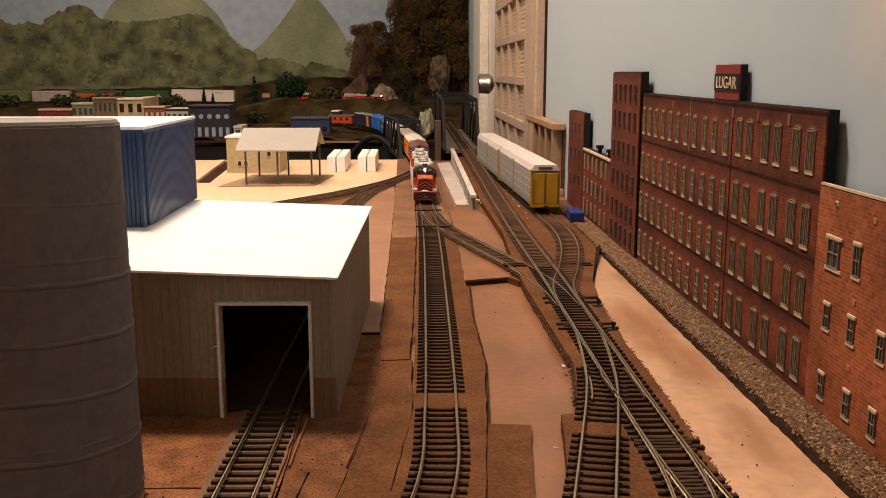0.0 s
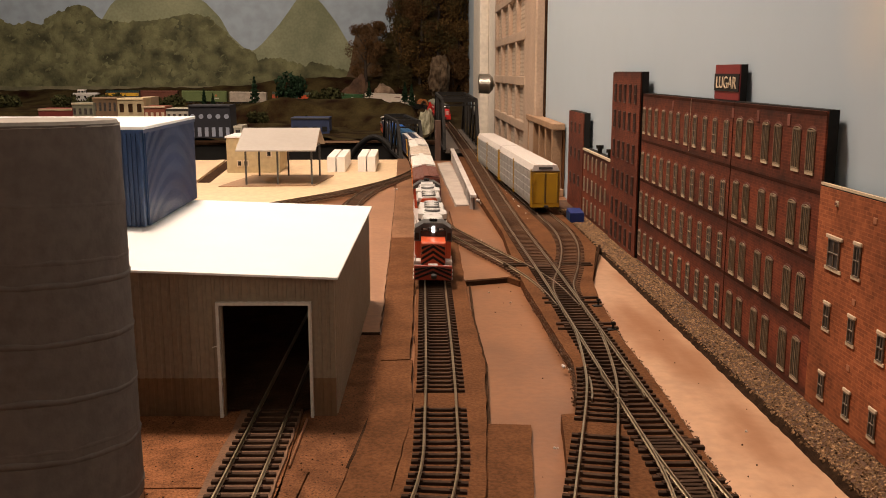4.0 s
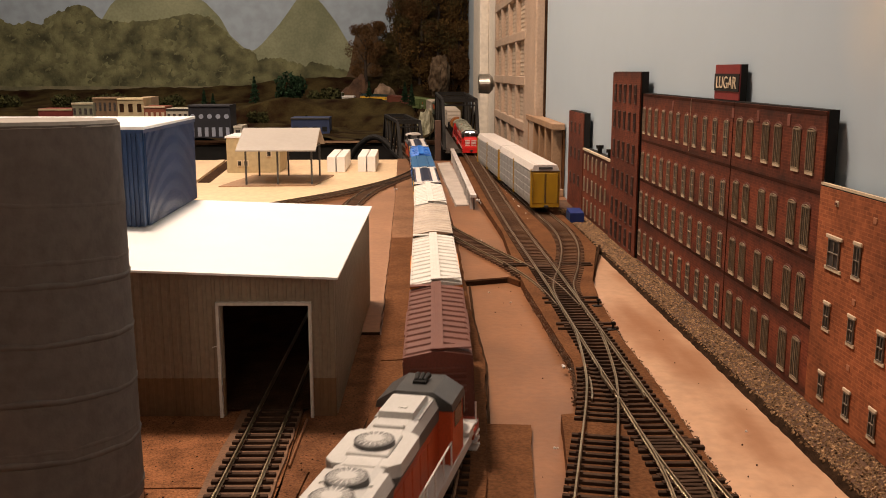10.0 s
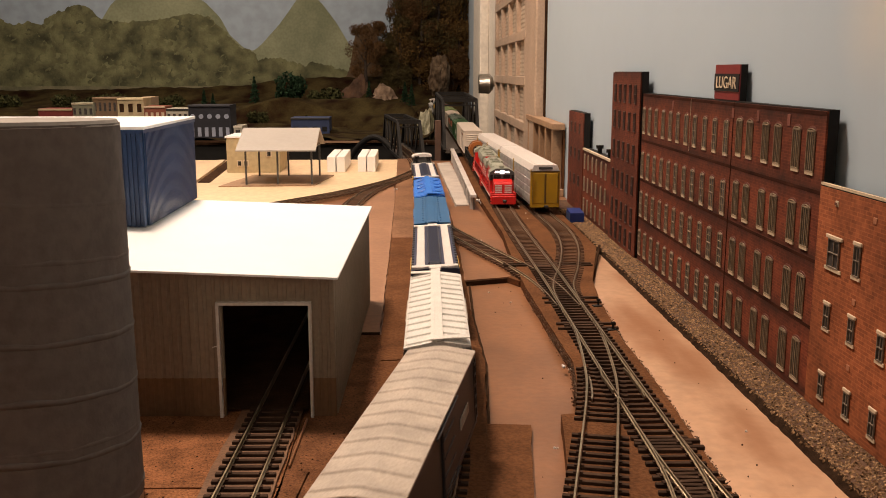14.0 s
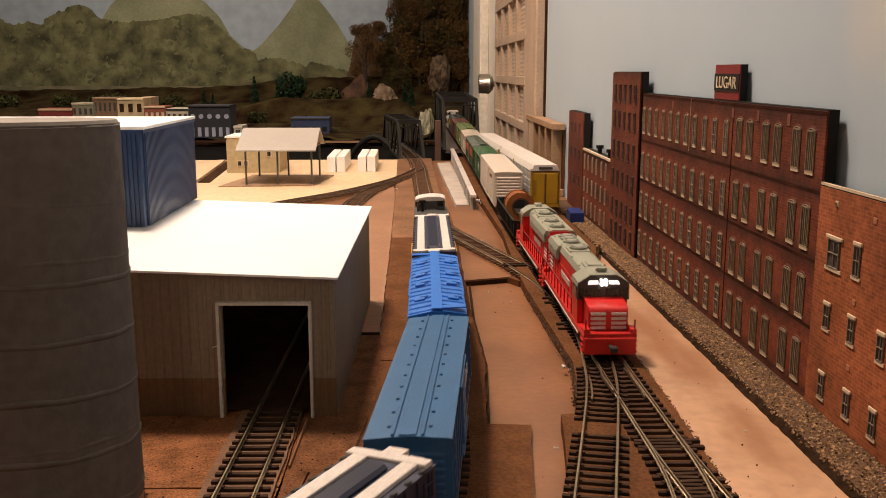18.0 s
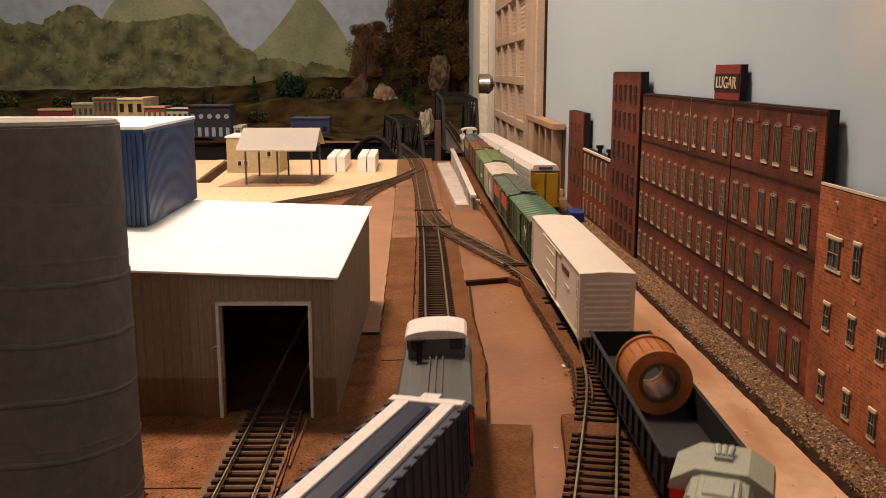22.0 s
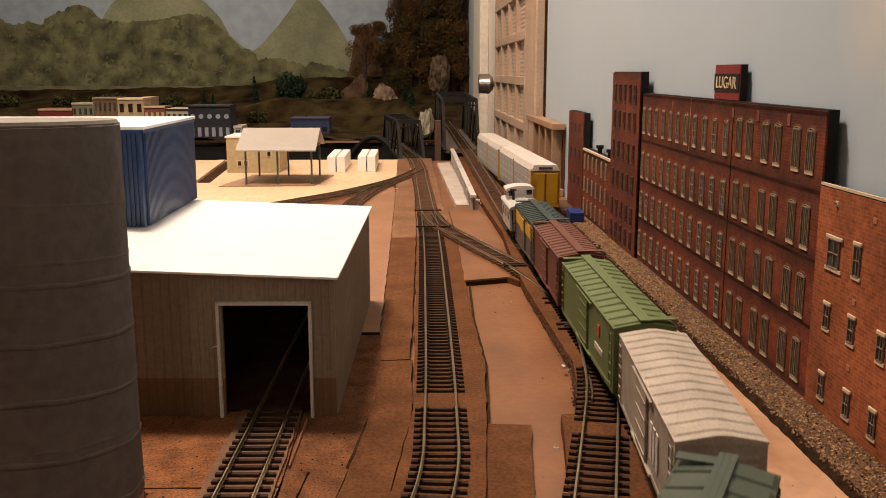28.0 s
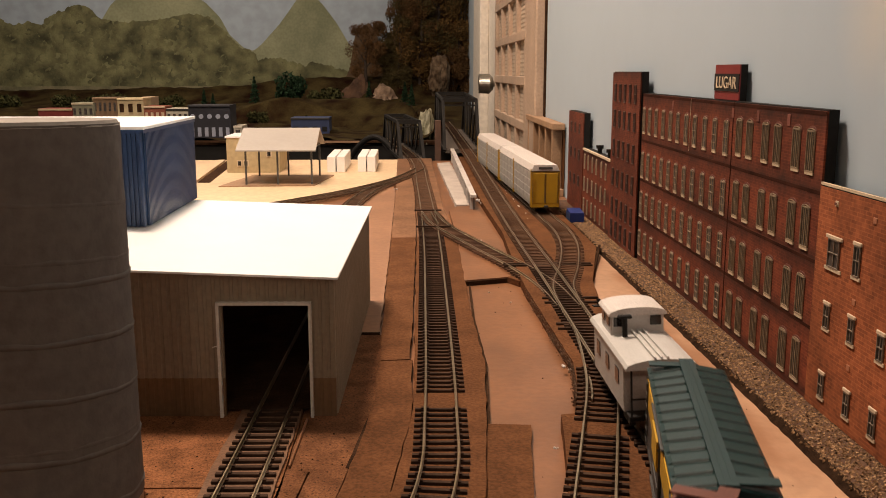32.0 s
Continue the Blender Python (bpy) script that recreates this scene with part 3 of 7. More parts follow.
    for x in [(fans[0], 0.0482)] + [(f, 0.0474) for f in fans[1:]]:
        def fan(q):
            cyl(q, (0, 0, -0.0010), (0, 0, 0.0016), *((0.0068, 0.0068) if red else (0.0079, 0.0075)), n=32)

        def mesh_ring(q):
            cyl(q, (0, 0, 0.0014), (0, 0, 0.0019), *((0.0060, 0.0057) if red else (0.0070, 0.0060)), n=32)

        def fan_hub(q):
            if not red:
                cyl(q, (0, 0, 0.0018), (0, 0, 0.0022), 0.0038, 0.0034, n=20)
                for k in range(18):
                    a = k * math.pi / 9
                    bx(q, 0.0050 * math.cos(a), 0.0050 * math.sin(a), 0.0017, 0.0030, 0.0005, 0.0003, rz=a)
                return
            poly(q, [((0.0057 if k % 2 else 0.0030) * math.cos(k * math.pi / 12), (0.0057 if k % 2 else 0.0030) * math.sin(k * math.pi / 12)) for k in range(24)], 0.0018, 0.0021)
        key = "r" if red else "g"
        fp = part("fan", pooled("fan_" + key, fan, FAN_DARK if not red else ROOF_GREY), None, t, at=pose(x[0], 0, x[1]))
        part("fan_mesh", pooled("fan_mesh_" + key, mesh_ring, FAN_TOP if not red else FAN_GREEN), None, fp, "dark fan mesh")
        part("fan_hub", pooled("fan_hub_" + key, fan_hub, SILVER if not red else ROOF_GREY), None, fp)
    if red:
        bm = B()
        bx(bm, (wide0 + wide1) / 2, 0, 0.0352, wide1 - wide0 + 0.0004, 0.0266, 0.0074, 0.0014)
        part("radiator", bm, ROOF_GREY, t, "grey radiator housing")
        for s in (-1, 1):
            bm = B(); bx(bm, mid, s * 0.0170, 0.0114, span - 0.040, 0.0006, 0.0010)
            part("sill_line", bm, WHITE_P, t, "thin pale sill line")
    # cab
    bm = B()
    bx(bm, 0.0525, 0, 0.0160, 0.0215, 0.0330, 0.0250, 0.0006)
    part("cab", bm, side_mat if red else ORANGE_RED, t)
    bm = B()
    prism(bm, [(-0.0170, 0.0325), (0.0170, 0.0325), (0.0170, 0.0410), (0.0166, 0.0436), (0.0088, 0.0486), (-0.0088, 0.0486), (-0.0166, 0.0436), (-0.0170, 0.0410)], 0.0628, 0.0654)
    part("cab_front", bm, DARK_GREY if red else CAB_GREY, t, "grey cab front")
    bm = B()
    prism(bm, [(-0.0172, 0.0408), (0.0172, 0.0408), (0.0165, 0.0440), (0.0085, 0.0490), (-0.0085, 0.0490), (-0.0165, 0.0440)], 0.0410, 0.0648)
    part("cab_roof", bm, cab_roof, t)
    bm = B()
    for s in (-1, 1):
        bx(bm, 0.0655, s * 0.0066, 0.0352 if red else 0.0372, 0.0008, 0.0098, 0.0050 if red else 0.0046, 0.0002)
        bx(bm, 0.0655, s * 0.0144, 0.0335, 0.0008, 0.0034, 0.0066)
        bx(bm, 0.0525, s * 0.0166, 0.0322, 0.0130, 0.0006, 0.0076)
    part("cab_window", bm, GLASS if red else WINDSHIELD, t, "dark windows")
    for s in (-1, 1) if not red else ():
        bm = B(); bx(bm, 0.0655, s * 0.0072, 0.0424, 0.0010, 0.0076, 0.0028, 0.0002)
        part("board_box", bm, BLACK, t, "black number board box")
    for s in (-1, 1):
        bm = B()
        (prism(bm, [(s * 0.0036, 0.0428), (s * 0.0106, 0.0428), (s * 0.0094, 0.0453), (s * 0.0036, 0.0453)], 0.0653, 0.0660) if red else bars(bm, 0.0, 1, 0.0, 0.0040, 0.0013, 4, 0.0))
        part("number_board", bm, BOARD if red else GALV, t, "lit number boards" if red else "number boards", at=None if red else pose(0.0661, s * 0.0072, 0.0431, 0, 0, 90))
    for s in (-1, 1):
        for z in ((0.0416, 0.0444) if not red else (0.0424, 0.0448)):
            bm = B()
            yy = s * (0.0014 if red else 0.0)
            cyl(bm, (0.0640, yy, z + 0.0005), (0.0668, yy, z + 0.0005), 0.0013 if not red else 0.0011, n=12)
            if red or s > 0:
                part("headlight", bm, HEADLIGHT if not red else REAR_LIGHT, t, "lit headlight")
            else:
                bm.free()
    bm = B()
    for s in (-1, 0, 1):
        cyl(bm, (0.052, s * 0.0018, 0.0502), (0.058, s * 0.0024, 0.0508), 0.0009, 0.0014, n=8)
    bx(bm, 0.052, 0, 0.0485, 0.003, 0.006, 0.0018)
    part("horn", bm, cab_roof if red else BLACK, t)
    # nose
    bm = B()
    if red:
        prism(bm, [(0.0625, 0.0160), (0.0835, 0.0160), (0.0835, 0.0296), (0.0815, 0.0318), (0.0625, 0.0350)], -0.0128, 0.0128, "y")
    else:
        prism(bm, [(0.0625, 0.0140), (0.0868, 0.0140), (0.0868, 0.0342), (0.0852, 0.0354), (0.0625, 0.0370)], -0.0108, 0.0108, "y")
    bmesh.ops.bevel(bm, geom=[e for e in bm.edges if all(v.co.x > 0.07 for v in e.verts)], offset=0.0012, segments=2, affect="EDGES", profile=0.5)
    part("nose", bm, side_mat if red else ORANGE_RED, t)
    bm = B()
    if red:
        for k in range(4):
            for s in (-1, 1):
                bx(bm, 0.0838, s * 0.0066, 0.0178 + k * 0.0030, 0.0008, 0.0096, 0.0017)
        part("nose_stripe", bm, WHITE_P, t, "white nose stripes")
    else:
        chevrons(bm, 0.0865, 0.0143, 0.0340, 0.0104, 4)
        part("nose_stripe", bm, BLACK, t, "black chevron stripes")
    for s in (-1, 1):
        # pilots, steps, end rails
        half = ahead if s > 0 else behind
        bm = B()
        bx(bm, s * (half + 0.0002), 0, 0.0032 if red or s < 0 else 0.0040, 0.0024, 0.0330, 0.0110 if red or s < 0 else 0.0130, 0.0005)
        bx(bm, s * (half - 0.006), 0, 0.0100, 0.012, 0.0335, 0.0045, 0.0005)
        pl = part("pilot", bm, LOCO_RED if red else PILOT_RED, t)
        if not red:
            bm = B(); chevrons(bm, 0.0, 0.0034 if s < 0 else 0.0042, 0.0138 if s < 0 else 0.0166, 0.0158, 3)
            part("pilot_stripe", bm, BLACK, pl, "black chevron stripes", at=pose(s * (half + 0.0015), 0, 0, 0, 0, 0 if s > 0 else 180))
        for e in (-1, 1):
            for k in range(3):
                part("step", pooled("step_r" if red else "step_s", lambda q: bx(q, 0, 0, 0, 0.0085, 0.0050, 0.0009), LOCO_RED if red else SILVER), None, t, at=pose(s * (half - 0.0055), e * 0.0150, 0.0040 + k * 0.0036))
        bm = B()
        if red or s < 0:
            bx(bm, s * (half - 0.0035), 0, 0.0150, 0.0070, 0.0335, 0.0018, 0.0003)
            for e in (-1, 1):
                bx(bm, s * (half - 0.0050), e * 0.0148, 0.0165, 0.0095, 0.0040, 0.0030, 0.0003)
        else:
            bx(bm, half - 0.0025, 0, 0.0146, 0.0060, 0.0084, 0.0030, 0.0004)
            for e in (-1, 1):
                bx(bm, half - 0.0170, e * 0.0141, 0.0164, 0.0130, 0.0058, 0.0022, 0.0003)
                bx(bm, half - 0.0020, e * 0.0128, 0.0150, 0.0050, 0.0074, 0.0014, 0.0003)
        part("end_platform", bm, SILVER if not red else LOCO_RED, t)
        coupler(t, s * (half + 0.0035))
        bm = B()
        posts = np.linspace(0.006 - behind, 0.040, 10)
        for x in posts:
            cyl(bm, (x, s * 0.0163, 0.0160), (x, s * 0.0163, 0.0275), 0.00045, n=6)
        cyl(bm, (posts[0], s * 0.0163, 0.0275), (0.040, s * 0.0163, 0.0275), 0.00045, n=6)
        part("handrail", bm, WHITE_P if not red else DARK_RED, t)
        for e in (-1, 1):
            bm = B(); cyl(bm, (s * (half - 0.001), e * 0.0155, 0.0150), (s * (half - 0.001), e * 0.0155, 0.0255), 0.0005, n=6)
            part("grab_post", bm, WHITE_P if not red else DARK_RED, t)
        truck(t, mid + s * 0.0580)
        if red:
            bm = B()
            bars(bm, -0.02, s, 0.0255, 0.040, 0.0042, 12, 0.0109)
            for k in range(4):
                part("hood_stripe", pooled("hood_stripe", lambda q: bx(q, 0, 0, 0, 0.0150, 0.0005, 0.0013), WHITE_P), None, t, "white hood stripe", at=pose(hood_end + 0.0085, s * 0.0110, 0.0195 + k * 0.0032))
            part("lettering", bm, GALV, t)
    # end of the long hood with its lights
    bm = B()
    prism(bm, [(-0.0112, 0.0162), (0.0112, 0.0162), (0.0112, 0.0405), (0.0075, 0.0462), (-0.0075, 0.0462), (-0.0112, 0.0405)], hood_end - 0.0008, hood_end + 0.0006)
    end = part("hood_end", bm, side_mat if red else ORANGE_RED, t, "end of the long hood")
    bm = B()
    if red:
        for k in range(4):
            for s in (-1, 1):
                bx(bm, 0.0004, s * 0.0062, 0.0185 + k * 0.0032, 0.0008, 0.0080, 0.0016)
    else:
        chevrons(bm, 0.0, 0.0165, 0.0335, 0.0108, 5)
    part("end_stripe", bm, WHITE_P if red else BLACK, end, "white end stripes" if red else "black chevron stripes", at=pose(hood_end - 0.0008, 0, 0, 0, 0, 180))
    for s in (-1, 1):
        bm = B(); cyl(bm, (hood_end - 0.0006, s * 0.0015, 0.0420), (hood_end - 0.0020, s * 0.0015, 0.0420), 0.0013 if not red else 0.0010, n=12)
        part("headlight", bm, REAR_LIGHT if not red else BOARD, end, "lit headlight")
        bm = B()
        bars(bm, 0.0, 1, 0.0, 0.0052, 0.0020, 4, 0.0)
        part("number_board", bm, BAR_GLOW if not red else WHITE_P, end, at=pose(hood_end - 0.0012, s * 0.0062, 0.0380, 0, 0, 90))
    return t


def caboose(label, wall, roof, group, ladder=BLACK, length=0.104, tall=0.0, cupola=0.026):
    """A caboose: body, end platforms, cupola near one end, curved roofs, windows, stack and trucks."""
    t = thing("caboose", Matrix(), label, "caboose", group)
    w, half = 0.0345, length / 2
    bm = B()
    bx(bm, 0, 0, 0.0105, length - 0.018, w, 0.0255, 0.0005)
    part("body", bm, wall, t)
    bm = B()
    bx(bm, 0, 0, 0.0090, length, w - 0.002, 0.0022)
    part("platform", bm, BLACK, t)

    def curved(bm, x0, x1, ww, z, h):
        n = 8
        top = [(ww / 2 * math.cos(math.pi * k / n), z + h * math.sin(math.pi * k / n)) for k in range(n + 1)]
        prism(bm, [(-ww / 2, z - 0.0010), (ww / 2, z - 0.0010), *top], x0, x1)
    bm = B(); curved(bm, -half, half, w + 0.0016, 0.0362, 0.0042)
    part("roof", bm, roof, t)
    cx = -half + cupola
    bm = B()
    bx(bm, cx, 0, 0.0370, 0.0250, 0.0290, 0.0136 + tall, 0.0006)
    cu = part("cupola", bm, roof, t)
    bm = B(); curved(bm, cx - 0.0140, cx + 0.0140, 0.0318, 0.0505 + tall, 0.0036)
    part("cupola_roof", bm, WHITE_P, t)
    for s in (-1, 1):
        for e in (-1, 1):
            bm = B(); bx(bm, cx + e * 0.0125, s * 0.0100, 0.0435 + tall * 0.8, 0.0012, 0.0060, 0.0052, 0.0003)
            part("window", bm, GLASS, cu)
        for k in (-1, 1):
            bm = B(); bx(bm, cx + k * 0.006, s * 0.0146, 0.0430, 0.0070, 0.0008, 0.0058)
            part("window", bm, GLASS, cu)
        for k in range(3):
            bm = B(); bx(bm, -0.024 + k * 0.024, s * w / 2, 0.0220, 0.0080, 0.0010, 0.0080)
            part("window", bm, GLASS, t)
        bm = B()
        for e in (-1, 1):
            cyl(bm, (s * (half - 0.001), e * 0.015, 0.010), (s * (half - 0.001), e * 0.015, 0.0365), 0.0005, n=6)
        cyl(bm, (s * (half - 0.001), -0.015, 0.020), (s * (half - 0.001), 0.015, 0.020), 0.0005, n=6)
        part("end_railing", bm, ladder, t)
        truck(t, s * (half - 0.022))
        coupler(t, s * (half + 0.004))
    bm = B()
    cyl(bm, (cx + 0.020, -0.0085, 0.037), (cx + 0.020, -0.0085, 0.0500), 0.0014, n=10)
    bx(bm, cx + 0.020, -0.0085, 0.0500, 0.0034, 0.0072, 0.0018, 0.0004)
    part("smoke_stack", bm, BLACK, t, "black stove pipe")
    bm = B()
    for s in (-0.0032, 0, 0.0032):
        bx(bm, 0.5 * (cx + 0.013 + half), s, 0.0408, half - cx - 0.013, 0.0010, 0.0009)
    part("roofwalk", bm, roof, t)
    return t


def gondola(label, group):
    """A black gondola with one big cable spool lying in it."""
    t = thing("gondola", Matrix(), label, "gondola car", group)
    length, w = 0.185, 0.0350
    bm = B(); bx(bm, 0, 0, 0.0085, length, w, 0.0030)
    part("floor", bm, BLACK, t)
    for s in (-1, 1):
        bm = B(); bx(bm, 0, s * (w / 2 - 0.0005), 0.0105, length, 0.0010, 0.0150)
        part("side", bm, BLACK, t)
        bm = B(); bx(bm, 0, s * (w / 2), 0.0248, length, 0.0022, 0.0014, 0.0003)
        part("top_rail", bm, BLACK, t)
        bm = B(); bx(bm, s * (length / 2 - 0.0006), 0, 0.0105, 0.0012, w, 0.0152)
        part("end", bm, BLACK, t)
        for k in range(14):
            part("rib", pooled("gondola_rib", lambda q: bx(q, 0, 0, 0.0110, 0.0018, 0.0014, 0.0140), BLACK), None, t, at=pose(-length / 2 + 0.008 + k * (length - 0.016) / 13, s * (w / 2 + 0.0004), 0))
    cargo = thing("cable_spool", Matrix(), "orange-brown wooden cable spool lying in the gondola", "cable spool")
    sp = pose(-0.006, 0, 0.0115)
    def pipe(bm, x0, x1, r0, r1, n=40):
        v = [[bm.verts.new((x, r * math.cos(2 * math.pi * k / n), 0.0165 + r * math.sin(2 * math.pi * k / n))) for x, r in ((x0, r0), (x0, r1), (x1, r1), (x1, r0))] for k in range(n)]
        for k in range(n):
            for q in range(4):
                bm.faces.new((v[k][q], v[(k + 1) % n][q], v[(k + 1) % n][(q + 1) % 4], v[k][(q + 1) % 4]))
        bmesh.ops.recalc_face_normals(bm, faces=bm.faces[:])
    for s in (-1, 1):
        bm = B(); pipe(bm, s * 0.0135 - 0.0012, s * 0.0135 + 0.0012, 0.0092, 0.0165)
        part("flange", bm, SPOOL, cargo, "worn orange-brown spool flange", at=sp)
        bm = B(); pipe(bm, s * 0.0135 - 0.0016, s * 0.0135 + 0.0016, 0.0085, 0.0104)
        part("rim", bm, SPOOL_DARK, cargo, "dark rim of the spool hole", at=sp)
    bm = B(); pipe(bm, -0.0122, 0.0122, 0.0090, 0.0150)
    part("drum", bm, SPOOL, cargo, "orange wooden spool", at=sp)
    lag = pooled("lagging", lambda q: bx(q, 0, 0, -0.0020, 0.0242, 0.0004, 0.0040, 0.0001), SPOOL)
    for k in range(20):
        a = 2 * math.pi * k / 20
        part("lagging_board", lag, None, cargo, at=sp @ Matrix.Translation((0, 0.0151 * math.cos(a), 0.0165 + 0.0151 * math.sin(a))) @ Matrix.Rotation(a, 4, "X"))
    for s in (-1, 1):
        truck(t, s * (length / 2 - 0.030))
        coupler(t, s * (length / 2 + 0.004))
    return t, cargo


def train_one():
    g = "cars of the orange and silver train"
    lab = "silver and orange-red diesel locomotive with black chevron front"
    def two(x):
        return loco(x, ORANGE_RED, SILVER, CAB_GREY, "chevron", g, (-0.0145, -0.0455, -0.0605, -0.0760), -0.0895, 0.0975, 0.0960)
    cars = [(two(lab + ", leading"), 0.0088, 0.2028), (two(lab + ", running backwards"), 0.2181, 0.4121)]
    cars.append((boxcar("oxide brown boxcar with ribbed roof and running board", 0.143, OXIDE, OXIDE, OXIDE, OXIDE, group=g, outside_ribs=14), 0.411, 0.569))
    cars.append((boxcar("orange boxcar with pale galvanised roof and running board", 0.174, BOX_ORANGE, GALV, BOX_ORANGE, GALV, group=g, marks=((0.052, 0.029, 0.014, 0.006, 2, LOCO_RED), (0.050, 0.022, 0.020, 0.006, 4, LOCO_RED), (0.053, 0.016, 0.012, 0.005, 2, NAVY), (-0.04, 0.026, 0.03, 0.005, 8, BLACK))), 0.566, 0.755))
    cars.append((boxcar("black-sided boxcar with weathered cream peaked roof", 0.168, COAL, CREAM, COAL, None, eave=0.0455, group=g, ribs=12, marks=((0.045, 0.024, 0.024, 0.005, 6, BEIGE_CAR),)), 0.759, 0.942))
    cars.append((boxcar("dark boxcar with white roof and white running board", 0.166, DARK_GREY, GALV, CREAM, GALV, group=g), 0.935, 1.116))
    cars.append((boxcar("dark navy car with two white roof stripes", 0.182, NAVY, NAVY, YELLOW, None, group=g, style="beam", ribs=1, door_w=0.022, door_x=0.055, outside_ribs=22), 1.120, 1.318))
    cars.append((boxcar("steel-blue boxcar with flat blue roof", 0.176, STEELBLUE, STEELBLUE, STEELBLUE, STEELBLUE, style="flat", group=g, ribs=1, outside_ribs=13, marks=((0.03, 0.026, 0.04, 0.005, 8, GALV),)), 1.322, 1.513))
    c = boxcar("bright blue hatched reefer car with ribbed roof", 0.167, BRIGHTBLUE, BRIGHTBLUE, BRIGHTBLUE, BRIGHTBLUE, group=g, ribs=16, marks=((0.055, 0.028, 0.008, 0.008, 1, GALV), (0.055, 0.018, 0.014, 0.003, 6, GALV)))
    hatches(c, 0.167, BRIGHTBLUE, 0.0476)
    cars.append((c, 1.505, 1.686))
    cars.append((boxcar("dark navy car with two white roof stripes", 0.180, NAVY, NAVY, YELLOW, None, group=g, style="beam", ribs=1, door_w=0.022, door_x=0.055, outside_ribs=22), 1.689, 1.884))
    cars.append((caboose("orange-sided caboose with grey roof and white cupola top", ORANGE_RED, DARK_GREY, g), 1.889, 2.001))
    return cars


def train_two():
    g = "cars of the red train"
    lab = "bright red diesel locomotive with grey roof and white nose stripes"
    cars = [(loco(lab + ", leading", LOCO_RED, ROOF_GREY, ROOF_GREY, "bars", g, (-0.030, -0.060, -0.072, -0.084), -0.0975, 0.0910, 0.1020), 0.0, 0.193), (loco("bright red diesel locomotive with grey roof, running backwards", LOCO_RED, ROOF_GREY, ROOF_GREY, "bars", g, (0.008, -0.030, -0.060), -0.0770, 0.0910, 0.0840), 0.193, 0.386)]
    car, cargo = gondola("black gondola car carrying a wooden cable spool", g)
    cars += [(car, 0.386, 0.595), (cargo, 0.386, 0.595)]
    cars.append((boxcar("tall ivory-white boxcar with smooth flat roof", 0.240, IVORY, IVORY, IVORY, None, eave=0.0525, style="flat", ribs=1, group=g, outside_ribs=0, marks=((0.062, 0.0405, 0.030, 0.0040, 8, OXIDE), (0.070, 0.030, 0.020, 0.0035, 6, GALV), (0.02, 0.018, 0.012, 0.022, 1, GALV)), door_w=0.046, w=0.0350), 0.618, 0.864))
    cars.append((boxcar("dark green boxcar with round white emblem and ribbed green roof", 0.170, GREEN, GREEN, GREEN, None, group=g, eave=0.0455, outside_ribs=12), 0.866, 1.050))
    for s in (-1, 1):
        bm = B()
        cyl(bm, (0, s * 0.0167, 0.0280), (0, s * 0.0173, 0.0280), 0.0072, n=28)
        em = part("emblem", bm, WHITE_P, cars[-1][0], "round white emblem", at=pose(-s * 0.045, 0, 0))
        bm = B()
        cyl(bm, (0, s * 0.0171, 0.0280), (0, s * 0.0176, 0.0280), 0.0056, n=28)
        part("emblem_disc", bm, GREEN, em)
        bm = B(); bx(bm, 0, s * 0.0176, 0.0252, 0.0050, 0.0004, 0.0018); bx(bm, 0.0006, s * 0.0176, 0.0288, 0.0036, 0.0004, 0.0022)
        part("emblem_mark", bm, WHITE_P, em)
    cars.append((boxcar("grey-green boxcar with orange-red side panels and green running board", 0.179, GREEN_GREY, GREEN_GREY, GREEN_GREY, GREEN_GREY, group=g, outside_ribs=12, stripe=(ORANGE_RED, 0.026, 0.014)), 1.047, 1.242))
    cars.append((boxcar("weathered grey-beige boxcar with pale cream roof", 0.142, BEIGE_CAR, paint("dull_cream_roof", (0.42, 0.36, 0.295), 0.65, 0.16), BEIGE_CAR, None, group=g, marks=((0.03, 0.018, 0.02, 0.016, 3, GALV),)), 1.251, 1.407))
    cars.append((boxcar("apple-green boxcar with ribbed roof and running board", 0.173, LIGHT_GREEN, LIGHT_GREEN, LIGHT_GREEN, LIGHT_GREEN, group=g, marks=((0.046, 0.029, 0.008, 0.007, 1, ORANGE_RED), (0.046, 0.020, 0.022, 0.0035, 7, GALV))), 1.404, 1.593))
    cars.append((boxcar("oxide brown boxcar with brown running board", 0.142, OXIDE, OXIDE, OXIDE, OXIDE, group=g), 1.595, 1.752))
    cars.append((boxcar("dark teal boxcar with yellow side stripe", 0.129, DARK_GREY, TEAL, DARK_GREY, TEAL, group=g, stripe=(YELLOW, 0.029, 0.012, True)), 1.743, 1.887))
    cars.append((caboose("silver-white caboose with cupola and black stove pipe", paint("caboose_silver", (0.46, 0.45, 0.43)), SILVER, g, length=0.094, cupola=0.031), 1.905, 2.011))
    return cars


TRAIN_ONE, TRAIN_TWO = train_one(), train_two()


def head_one(t):
    return 1.2848 - 0.1269 * t


